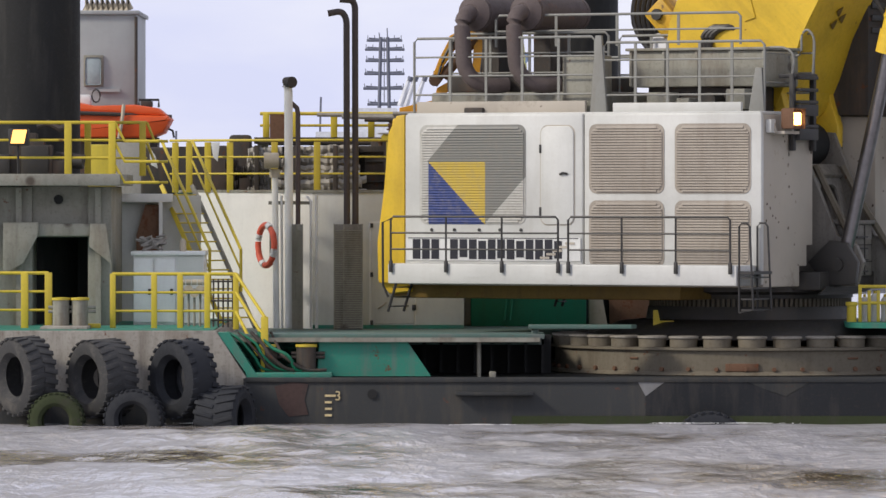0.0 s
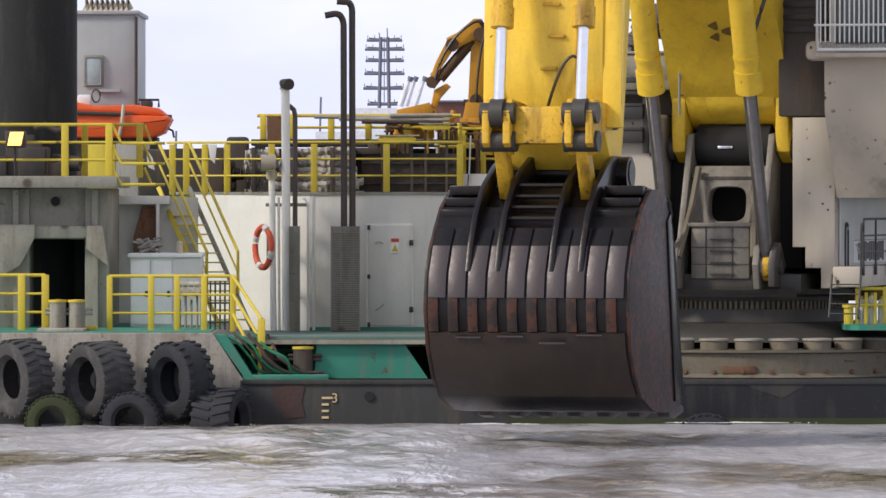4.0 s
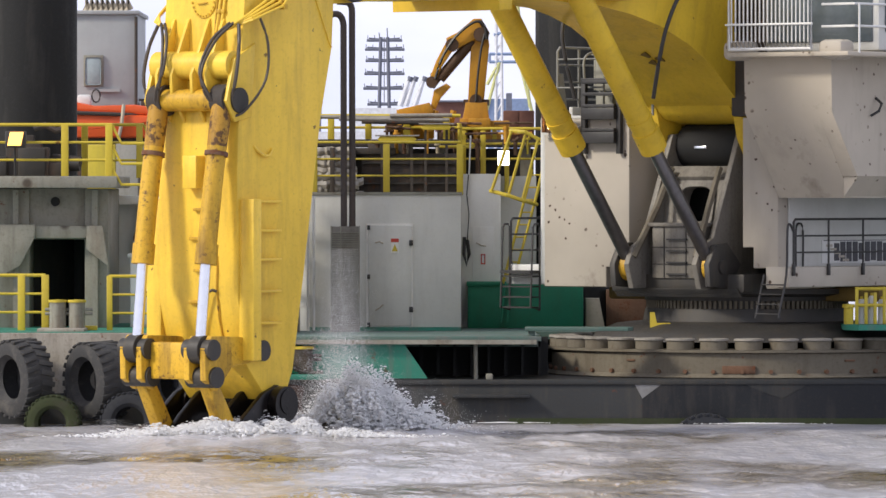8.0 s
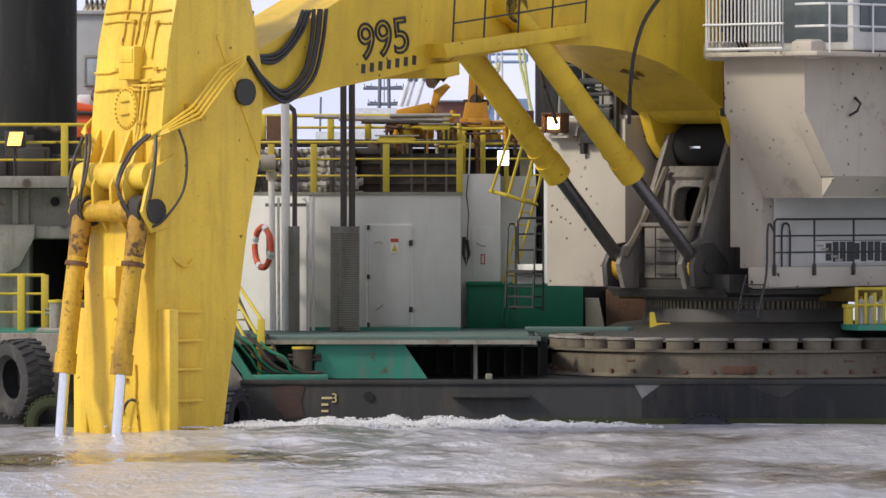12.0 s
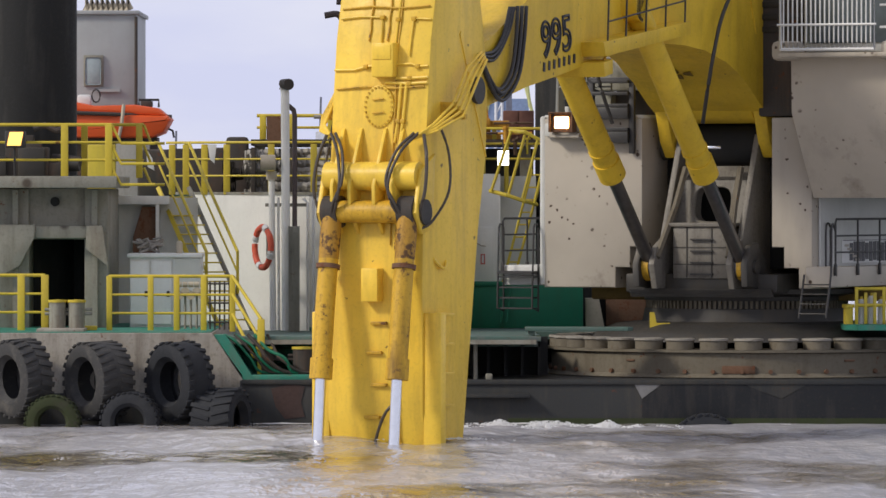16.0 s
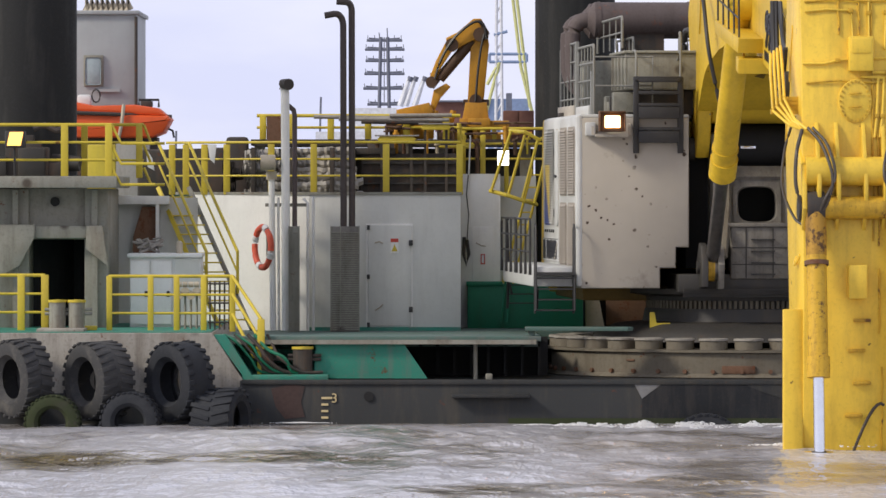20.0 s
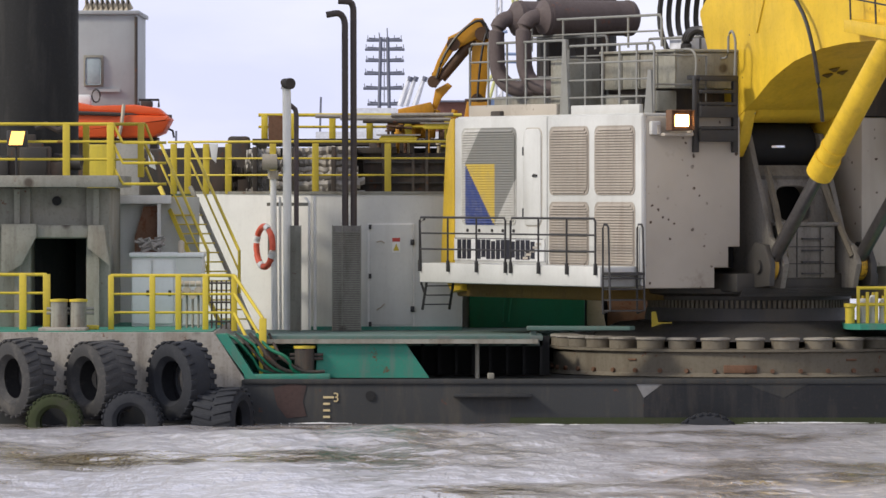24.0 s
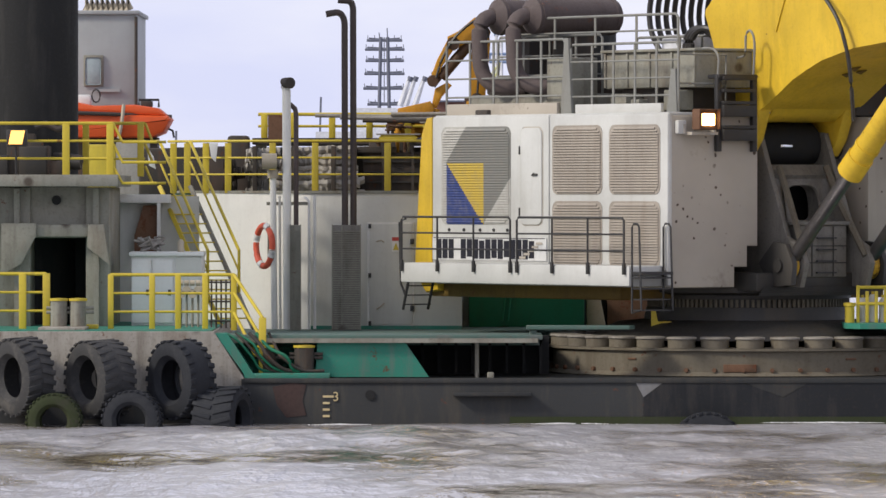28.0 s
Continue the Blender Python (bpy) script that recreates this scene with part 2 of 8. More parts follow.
BELLY = paint("dirty_yellow_shade_and_grease", (0.16, 0.10, 0.02), 0.6, 0.6, (0.05, 0.035, 0.02), rust=0.3)
AFRAME = paint("greasy_grey_brown_steel", (0.19, 0.175, 0.15), 0.5, 0.8, (0.045, 0.037, 0.028), rust=0.1)
SCAR = paint("faded_rust_scar", (0.060, 0.036, 0.031), 0.7, 0.7, (0.035, 0.033, 0.032))
GLASS = plain("dark_window_glass", (0.10, 0.12, 0.13), 0.08, 0, 0.1)
PALE_GLASS = plain("pale_window_glass", (0.30, 0.36, 0.37), 0.1, 0, 0.1)
LAMP_WARM = glow("warm_floodlight", (1.0, 0.52, 0.12), 2.0)
LAMP_AMBER = glow("amber_floodlight", (1.0, 0.60, 0.22), 14.0)
LAMP_WHITE = glow("white_floodlight", (1.0, 0.93, 0.76), 4.0)
def foam_material():
    """Wet froth: scatters light through its small bubbles."""
    m, t, b = material("white_foam")
    out = t.nodes["Material Output"]
    b.inputs["Base Color"].default_value, b.inputs["Roughness"].default_value = (0.98, 0.98, 0.98, 1), 0.6
    tl = t.nodes.new("ShaderNodeBsdfTranslucent")
    tl.inputs["Color"].default_value = (0.98, 0.98, 0.98, 1)
    mx = t.nodes.new("ShaderNodeMixShader")
    mx.inputs["Fac"].default_value = 0.42
    t.links.new(b.outputs["BSDF"], mx.inputs[1])
    t.links.new(tl.outputs["BSDF"], mx.inputs[2])
    cl = t.nodes.new("ShaderNodeBsdfTransparent")
    m2 = t.nodes.new("ShaderNodeMixShader")
    m2.inputs["Fac"].default_value = 0.2
    t.links.new(mx.outputs["Shader"], m2.inputs[1])
    t.links.new(cl.outputs["BSDF"], m2.inputs[2])
    t.links.new(m2.outputs["Shader"], out.inputs["Surface"])
    return m


FOAM = foam_material()


def grille_material():
    """Louvred panel with a painted emblem: blue triangle, yellow field and grey facets."""
    m, t, b = material("emblem_louvre_paint")
    c = t.nodes.new("ShaderNodeTexCoord")
    s = t.nodes.new("ShaderNodeSeparateXYZ")
    t.links.new(c.outputs["Object"], s.inputs["Vector"])

    def calc(op, a, bb):
        n = t.nodes.new("ShaderNodeMath")
        n.operation = op
        for i, v in enumerate((a, bb)):
            if isinstance(v, (int, float)):
                n.inputs[i].default_value = v
            else:
                t.links.new(v, n.inputs[i])
        return n.outputs[0]
    x, z = s.outputs["X"], s.outputs["Z"]
    # diagonal of the emblem runs from (-5.62, 5.28) down to (-4.27, 3.98)
    line = calc("ADD", calc("MULTIPLY", calc("ADD", x, 5.62), 1.30 / 1.35), calc("SUBTRACT", z, 5.28))
    in_x = calc("MULTIPLY", calc("GREATER_THAN", x, -5.62), calc("LESS_THAN", x, -4.25))
    in_z = calc("LESS_THAN", z, 5.28)
    field = calc("MULTIPLY", in_x, in_z)
    blue_mask = calc("MULTIPLY", field, calc("LESS_THAN", line, 0.0))
    corner = calc("ADD", calc("MULTIPLY", calc("ADD", x, 5.62), -1.05), calc("SUBTRACT", z, 5.32))
    grey_up = calc("MULTIPLY", calc("GREATER_THAN", z, 5.28), calc("LESS_THAN", corner, 0.0))
    low = calc("ADD", calc("MULTIPLY", calc("ADD", x, 4.27), -1.0), calc("SUBTRACT", z, 3.98))
    grey_r = calc("MULTIPLY", calc("GREATER_THAN", x, -4.25), calc("GREATER_THAN", low, 0.0))
    col = blend(t, calc("MAXIMUM", grey_up, grey_r), (0.47, 0.46, 0.42), (0.21, 0.21, 0.19))
    col = blend(t, field, col, (0.55, 0.40, 0.06))
    col = blend(t, blue_mask, col, (0.035, 0.06, 0.21))
    dust = ramp_node(t, noise_node(t, 9, 5), [(0.45, (0, 0, 0)), (0.75, (0.4, 0.4, 0.4))])
    col = blend(t, dust, col, (0.28, 0.24, 0.19))
    t.links.new(col, b.inputs["Base Color"])
    b.inputs["Roughness"].default_value = 0.6
    return m


EMBLEM = grille_material()
LOUVRE = paint("dusty_louvre_paint", (0.36, 0.32, 0.27), 0.7, 0.4, (0.2, 0.16, 0.12))


def water_material():
    """Silty brown body, pale patches coloured in for sky glare; low ripples mirror the bank and the sky."""
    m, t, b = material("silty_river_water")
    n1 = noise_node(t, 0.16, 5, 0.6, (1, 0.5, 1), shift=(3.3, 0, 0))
    # sky reflection on the ruffled patches is put into the pale colour
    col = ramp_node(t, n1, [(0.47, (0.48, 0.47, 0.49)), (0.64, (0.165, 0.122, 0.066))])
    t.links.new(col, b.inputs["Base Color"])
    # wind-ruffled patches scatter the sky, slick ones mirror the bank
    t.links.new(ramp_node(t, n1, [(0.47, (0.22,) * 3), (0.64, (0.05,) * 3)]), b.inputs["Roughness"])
    b.inputs["IOR"].default_value = 1.45
    b.inputs["Specular IOR Level"].default_value = 1.0
    fine = noise_node(t, 1.0, 3, 0.6, (2.6, 0.9, 1))
    coarse = noise_node(t, 1.0, 2, 0.5, (0.7, 0.5, 1), shift=(7, 1, 0))
    mask = ramp_node(t, n1, [(0.36, (1.0,) * 3), (0.64, (0.35,) * 3)])
    height = blend(t, 0.45, blend(t, 1.0, fine, mask, "MULTIPLY"), coarse)
    bumped(t, b, height, 1.0, 0.27)
    return m


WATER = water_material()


# ---- mesh helpers ----
def box(bm, x0, x1, y0, y1, z0, z1, bev=0.0, m=None):
    vs = [bm.verts.new((x, y, z)) for x in (x0, x1) for y in (y0, y1) for z in (z0, z1)]
    fs = [bm.faces.new([vs[i] for i in q]) for q in ((0, 1, 3, 2), (4, 6, 7, 5), (0, 4, 5, 1), (2, 3, 7, 6), (0, 2, 6, 4), (1, 5, 7, 3))]
    got = vs
    if bev:
        es = list({e for f in fs for e in f.edges})
        out = bmesh.ops.bevel(bm, geom=es, offset=bev, segments=2, affect="EDGES", profile=0.5)
        got = list({v for f in out["faces"] for v in f.verts} | {v for v in vs if v.is_valid})
    if m is not None:
        bmesh.ops.transform(bm, matrix=m, verts=[v for v in got if v.is_valid])
    return bm


def ring_at(bm, c, d, r, n):
    d = Vector(d).normalized()
    up = Vector((0, 0, 1)) if abs(d.z) < 0.95 else Vector((1, 0, 0))
    a = d.cross(up).normalized()
    b = d.cross(a).normalized()
    return [bm.verts.new(Vector(c) + r * (math.cos(2 * math.pi * i / n) * a + math.sin(2 * math.pi * i / n) * b)) for i in range(n)]


def path(bm, pts, r, n=8, radii=None):
    """A tube along points, capped at its ends."""
    pts = [Vector(p) for p in pts]
    rings = []
    for i, p in enumerate(pts):
        d = (pts[min(i + 1, len(pts) - 1)] - pts[max(i - 1, 0)])
        rings.append(ring_at(bm, p, d, radii[i] if radii else r, n))
    for a, b in zip(rings, rings[1:]):
        for i in range(n):
            j = (i + 1) % n
            bm.faces.new((a[i], b[i], b[j], a[j]))
    bm.faces.new(rings[0])
    bm.faces.new(rings[-1][::-1])
    return bm


def smooth(pts, k=5):
    """More points on a soft curve through the given ones."""
    v = [Vector(p) for p in pts]
    v = [2 * v[0] - v[1], *v, 2 * v[-1] - v[-2]]
    out = []
    for a, b, c, d in zip(v, v[1:], v[2:], v[3:]):
        for i in range(k):
            u = i / k
            out.append(0.5 * (2 * b + (c - a) * u + (2 * a - 5 * b + 4 * c - d) * u * u + (3 * b - a - 3 * c + d) * u ** 3))
    return [*out, v[-2]]


def rod(bm, p, q, r, n=10, r2=None):
    return path(bm, [p, q], r, n, [r, r if r2 is None else r2])


def bend(p, q, s, k=6):
    """Points of a smooth bend from p over q to s."""
    p, q, s = Vector(p), Vector(q), Vector(s)
    return [(1 - u) ** 2 * p + 2 * u * (1 - u) * q + u * u * s for u in (i / k for i in range(k + 1))]


def prism(bm, pts, axis, a, b, bev=0.0):
    """A polygon in the plane across the axis, given thickness from a to b."""
    put = {"x": lambda p, w: (w, p[0], p[1]), "y": lambda p, w: (p[0], w, p[1]), "z": lambda p, w: (p[0], p[1], w)}[axis]
    va = [bm.verts.new(put(p, a)) for p in pts]
    vb = [bm.verts.new(put(p, b)) for p in pts]
    k = len(pts)
    fs = [bm.faces.new(va), bm.faces.new(vb[::-1])]
    fs += [bm.faces.new((va[i], vb[i], vb[(i + 1) % k], va[(i + 1) % k])) for i in range(k)]
    bmesh.ops.recalc_face_normals(bm, faces=fs)
    if bev:
        es = list({e for f in fs[:2] for e in f.edges})
        bmesh.ops.bevel(bm, geom=es, offset=bev, segments=2, affect="EDGES", profile=0.5)
    return bm


def lathe(bm, prof, n=24, m=None):
    """Profile of (radius, height) turned about the z axis; closed profile points may have radius 0."""
    rings = []
    for r, z in prof:
        rings.append([bm.verts.new((r * math.cos(2 * math.pi * i / n), r * math.sin(2 * math.pi * i / n), z)) for i in range(n)] if r > 1e-6 else [bm.verts.new((0, 0, z))])
    made = [v for g in rings for v in g]
    for a, b in zip(rings, rings[1:]):
        for i in range(n):
            j = (i + 1) % n
            q = [a[i % len(a)], a[j % len(a)], b[j % len(b)], b[i % len(b)]]
            q = list(dict.fromkeys(q))
            if len(q) > 2:
                bm.faces.new(q)
    if m is not None:
        bmesh.ops.transform(bm, matrix=m, verts=made)
    return bm


def B():
    return bmesh.new()


def mesh_of(name, bm, mat):
    bmesh.ops.recalc_face_normals(bm, faces=bm.faces[:])
    me = bpy.data.meshes.new(name)
    bm.to_mesh(me)
    bm.free()
    me.materials.append(mat)
    me.polygons.foreach_set("use_smooth", [True] * len(me.polygons))
    me.set_sharp_from_angle(angle=radians(38))
    return me


def part(name, bm, mat, parent, label=""):
    ob = new(name, mesh_of(name, bm, mat) if isinstance(bm, bmesh.types.BMesh) else bm)
    ob.parent = parent
    return tagged(ob, label)


RIDERS = []


def thing(name, label, category, group="", kind="", at=(0, 0, 0), rides=True, rz=0):
    ob = new(name)
    ob.empty_display_size = 0.3
    ob.matrix_basis = pose(*at, 0, 0, rz)
    if rides:
        RIDERS.append(ob)
    return tagged(ob, label, category, group, kind)


def solid(name, bm, mat, label, category, group="", kind="", rides=True, at=None):
    ob = new(name, mesh_of(name, bm, mat))
    if at is not None:
        ob.matrix_basis = at
    if rides:
        RIDERS.append(ob)
    return tagged(ob, label, category, group, kind)


def lettering(name, text, size, mat, parent, m, label="", outline=0.0):
    cu = bpy.data.curves.new(name, "FONT")
    cu.body, cu.size, cu.extrude, cu.align_x = text, size, 0.008, "CENTER"
    if outline:
        cu.fill_mode, cu.extrude, cu.bevel_depth, cu.bevel_resolution = "NONE", 0.0, outline, 1
    tmp = bpy.data.objects.new(name, cu)
    scene.collection.objects.link(tmp)
    me = bpy.data.meshes.new_from_object(tmp.evaluated_get(bpy.context.evaluated_depsgraph_get()))
    bpy.data.objects.remove(tmp)
    me.transform(m)
    me.materials.clear()
    me.materials.append(mat)
    ob = new(name, me)
    ob.parent = parent
    return tagged(ob, label)


def railing(name, pts, height, mat, label, category="railing", bars=2, r=0.035, post_r=0.05, every=1.4, posts=None, flat=True, group=""):
    """A railing along floor points: posts, top rail and mid rails, each a part."""
    th = thing(name, label, category, group)
    pts = [Vector(p) for p in pts]
    for k in range(bars + 1):
        h = height * (1 - k / (bars + 1))
        part("top_rail" if k == 0 else "mid_rail", path(B(), [p + Vector((0, 0, h)) for p in pts], r if k == 0 else r * 0.75, 8), mat, th)
    spots = []
    for a, b in zip(pts, pts[1:]):
        n = max(1, round((b - a).length / every))
        spots += [a.lerp(b, i / n) for i in range(n)]
    spots.append(pts[-1])
    if posts is not None:
        spots = [Vector(p) for p in posts]
    for s in spots:
        bm = B()
        if flat:
            box(bm, s.x - post_r, s.x + post_r, s.y - post_r * 0.6, s.y + post_r * 0.6, s.z, s.z + height + 0.01, 0.012)
        else:
            rod(bm, s, s + Vector((0, 0, height)), post_r, 8)
        part("post", bm, mat, th)
    return th

# ---- water, one sheet to the horizon; fine waves where the camera sees it close ----
def build_water():
    xs = sorted({*[-2500, -900, -300, -100, -45, -25], *[round(-14 + 0.16 * i, 3) for i in range(176)], *[25, 45, 100, 300, 900, 2500]})
    ys = sorted({*[-300, -60, 20, 60, 85], *[round(96 + 0.20 * i, 3) for i in range(206)], *[150, 190, 300, 700, 1800, 4200]})
    verts = []
    for y in ys:
        for x in xs:
            near = 1.0 if (-15 < x < 15 and 95 < y < 138) else 0.0
            z = 0.05 * noise.noise((x * 0.22, y * 0.12, 1.7)) + 0.07 * noise.noise((x * 0.7, y * 0.34, 5.1)) + 0.06 * noise.noise((x * 1.3, y * 0.8, 9.3)) + 0.02 * noise.noise((x * 2.6, y * 1.5, 3.3))
            swell = 0.20 * math.exp(-((x + 3.2) / 4.0) ** 2 - ((y - 126.0) / 3.0) ** 2)
            verts.append((x, y, z * near * min(1.0, max(0.25, (136 - y) / 6)) + swell))
    w = len(xs)
    faces = [(j * w + i, j * w + i + 1, (j + 1) * w + i + 1, (j + 1) * w + i) for j in range(len(ys) - 1) for i in range(w - 1)]
    me = bpy.data.meshes.new("water")
    me.from_pydata(verts, [], faces)
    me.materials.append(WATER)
    me.polygons.foreach_set("use_smooth", [True] * len(me.polygons))
    return tagged(new("water", me), "brown silty river water with low choppy waves", "water", kind="structure")


water = build_water()

# far low shore behind everything
bm = B()
random.seed(4)
xx = -400.0
while xx < 400:
    wd = random.uniform(14, 40)
    box(bm, xx, xx + wd, 1500, 1506, -1, random.uniform(4.5, 7.2))
    xx += wd * 0.9
solid("backdrop", bm, FAR_DARK, "hazy low far river bank", "shore", kind="structure", rides=False)

# ---- the pontoon ----
pontoon = thing("pontoon", "long floating work pontoon with black and grey hull and green deck", "pontoon")
prism_left = [(-16, -1.6), (-4.029, -1.6), (-4.029, 0.86), (-4.67, 1.84), (-16, 1.84)]
part("raised_hull", prism(B(), prism_left, "y", 134.7, 158, 0.03), PONTOON_GREY, pontoon, "scuffed grey raised hull side")
bm = B()
box(bm, -16, -3.96, 134.62, 134.72, -1.6, 0.62, 0.01)
part("boot_band", bm, HULL_BLACK, pontoon, "black lower hull band")
bm = B()
prism(bm, [(-4.106, -1.6), (24, -1.6), (24, 0.88), (-4.106, 0.88)], "y", 134.5, 158, 0.03)
part("low_hull", bm, HULL_BLACK, pontoon, "black hull side with worn paint")
bm = B()
box(bm, -4.064, 24, 134.46, 134.52, 0.80, 0.90, 0.012)
part("gunwale_strip", bm, HULL_BLACK, pontoon)
# green wash over the waterline
bm = B()
box(bm, 1.327, 24, 134.47, 134.5, -0.4, 0.12)
part("waterline_growth", bm, MOSS, pontoon, "green weed along the waterline")
# painted patches on the hull
for pts, mat, lab in (
        ([(3.84, 0.883), (4.526, 0.883), (4.034, 0.517)], HULL_PALE, "pale grey triangular paint patch"),
        ([(4.034, 0.494), (4.549, 0.883), (5.897, 0.883), (6.869, 0.494), (7.497, 0.883), (9.554, 0.883), (9.554, -0.009), (4.034, 0.129)], HULL_DARK, "fresh black zigzag paint patch"),
        ([(5.897, 0.86), (7.451, 0.86), (6.869, 0.517)], HULL_BLACK, "")):
    part("paint_patch", prism(B(), pts, "y", 134.485, 134.497), mat, pontoon, lab)
part("rust_patch", prism(B(), [(-3.477, 0.72), (-3.111, 0.811), (-2.791, 0.766), (-2.871, 0.445), (-2.791, 0.148), (-3.191, 0.102), (-3.385, 0.354)], "y", 134.486, 134.497), SCAR, pontoon, "faded rust-red scar")
bm = B()
box(bm, 0.183, 1.76, 134.28, 134.5, 0.54, 0.609, 0.01)
part("rubbing_strip", bm, HULL_BLACK, pontoon)
# black disc stands in for the outlet's shaded mouth
bm = B()
rod(bm, (-1.498, 134.47, 0.561), (-1.5, 134.7, 0.554), 0.10, 16)
part("hull_outlet", bm, BLACK, pontoon)
# draught scale
lettering("draught_figure", "3", 0.27, MARK_YELLOW, pontoon, Matrix.Translation((-2.194, 134.485, 0.437)) @ pose(0, 0, 0, 90, 0, 0), "pale yellow draught figure")
for i, (u0, u1) in enumerate(((569, 588), (570, 582), (570, 582), (570, 582))):
    bm = B()
    zc = 0.529 - 0.132 * i
    x0 = -2.457
    box(bm, x0, x0 + (0.22 if i == 0 else 0.14), 134.478, 134.492, zc - 0.022, zc + 0.022)
    part("draught_tick", bm, MARK_YELLOW, pontoon)

# ledge, recessed bulkheads under the deck edge
bm = B()
box(bm, -4.706, -2.493, 136.6, 136.75, 0.9, 1.72)
part("bulkhead", bm, GREEN, pontoon, "green recessed bulkhead")
part("sloped_plate", prism(B(), [(-4.654, 1.80), (-3.989, 0.88), (-3.806, 0.88), (-4.402, 1.80)], "y", 134.74, 135.6), GREEN, pontoon, "green sloped end plate")
part("side_plate", prism(B(), [(-2.625, 0.9), (-0.311, 0.9), (-0.829, 1.66), (-2.579, 1.66)], "y", 135.35, 135.45), GREEN, pontoon, "green bracket plate with slanted edge")
# shade of the under-deck recess is put into the wall's black
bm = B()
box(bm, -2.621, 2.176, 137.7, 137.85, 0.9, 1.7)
part("recess_wall", bm, BLACK, pontoon, "recess wall coloured black for the shade under the deck")
# ribs near-black as well, for the same shade
for u in range(745, 965, 30):
    bm = B()
    box(bm, (u - 784) * 137.4 / 11760 - 0.03, (u - 784) * 137.4 / 11760 + 0.03, 137.3, 137.72, 0.9, 1.68)
    part("frame_rib", bm, SPUD, pontoon)
bm = B()
rod(bm, (0.669, 135.7, 0.88), (0.669, 135.7, 1.70), 0.045)
part("stanchion", bm, FRAME_GREY, pontoon)
bm = B()
box(bm, 0.874, 1.012, 135.1, 135.4, 0.88, 1.0, 0.02)
part("pad_eye", bm, FRAME_GREY, pontoon)
bm = B()
box(bm, -4.07, -2.322, 134.75, 136.0, 0.88, 0.99, 0.015)
part("step_plate", bm, GREEN, pontoon, "green raised step plate")
for k, (u0, u1, v) in enumerate(((492, 560, 610), (492, 530, 625), (490, 560, 640))):
    bm = B()
    z = 1.62 - 0.2 * k
    box(bm, -3.377, -2.59, 136.1, 136.5, z, z + 0.05)
    part("bulkhead_shelf", bm, GREEN, pontoon)

# main deck
bm = B()
box(bm, -4.74, 2.002, 135.25, 137.3, 1.66, 1.76, 0.012)
part("deck_edge_plate", bm, DECK_EDGE, pontoon, "worn green deck edge plate")
bm = B()
box(bm, -4.645, 1.908, 135.2, 135.26, 1.60, 1.69)
part("deck_edge_lip", bm, FRAME_GREY, pontoon)
bm = B()
box(bm, -15.5, -4.718, 134.9, 157.5, 1.84, 1.862)
part("fore_deck", bm, GREEN, pontoon, "green painted deck")
bm = B()
box(bm, -4.753, 2.02, 137.3, 157.5, 1.50, 1.66)
box(bm, 2.02, 24, 144.5, 157.5, 1.50, 1.66)
part("main_deck", bm, DECK_EDGE, pontoon, "green painted main deck with wear")
part("wing_bracket", box(B(), 1.744, 1.882, 135.7, 136.1, 1.70, 1.865, 0.01), DECK_EDGE, pontoon)
part("deck_wing", prism(B(), [(1.682, 135.6), (3.779, 135.6), (3.894, 135.9), (3.779, 136.2), (1.682, 136.2)], "z", 1.86, 1.94, 0.012), DECK_EDGE, pontoon, "thin worn green deck wing")
bm = B()
prism(bm, [(8.262, 136.6), (8.524, 136.2), (24, 136.2), (24, 139), (8.262, 139)], "z", 1.86, 1.97)
part("side_deck", bm, GREEN, pontoon, "pale green side deck edge")

# plinth of the slewing ring
plinth = thing("slewing_plinth", "muddy round steel plinth with worn lugs, bolted on the pontoon", "plinth", at=(6.41, 140, 0))
bm = B()
lathe(bm, [(4.15, 0.86), (4.22, 0.90), (4.12, 0.98), (4.12, 1.39), (4.2, 1.41), (4.2, 1.46), (3.3, 1.47), (3.2, 0.9)], 96)
part("drum", bm, PLINTH, plinth, "mud-stained grey drum wall")
for k in range(34):
    a = 2 * math.pi * (k + 0.3) / 34
    m = Matrix.Translation((3.88 * math.cos(a), 3.88 * math.sin(a), 0))
    lug = part("roller_cup", lathe(B(), [(0, 1.465), (0.285, 1.465), (0.285, 1.65), (0, 1.655)], 18, m), PLINTH, plinth)
    part("cup_rim", lathe(B(), [(0.22, 1.64), (0.30, 1.64), (0.315, 1.655), (0.305, 1.69), (0.24, 1.70), (0.22, 1.68), (0.22, 1.64)], 18, m), LUG, lug)
for k in range(44):
    a = 2 * math.pi * (k + 0.5) / 44
    bm = B()
    d = Vector((math.cos(a), math.sin(a), 0))
    rod(bm, d * 4.1 + Vector((0, 0, 1.02)), d * 4.18 + Vector((0, 0, 1.02)), 0.045, 8)
    part("bolt", bm, RUST, plinth)
for a, w in ((-95, 0.34), (-128, 0.10), (-62, 0.12)):
    m = pose(0, 0, 0, 0, 0, a)
    bm = B()
    box(bm, 4.06, 4.15, -w, w, 0.98 if w > 0.3 else 1.22, 1.14 if w > 0.3 else 1.26, 0.01, m)
    part("cover_plate", bm, RUST, plinth)
bm = B()
lathe(bm, [(0.2, 1.6), (3.3, 1.6), (3.2, 1.75), (2.75, 1.95), (2.2, 2.0), (2.15, 2.26), (0.2, 2.26)], 72)
part("pedestal", bm, DARK_STEEL, plinth, "dark greasy pedestal")
bm = B()
lathe(bm, [(2.0, 2.26), (2.06, 2.26), (2.06, 2.44), (2.0, 2.44)], 72)
part("gear_ring", bm, DARK_STEEL, plinth)
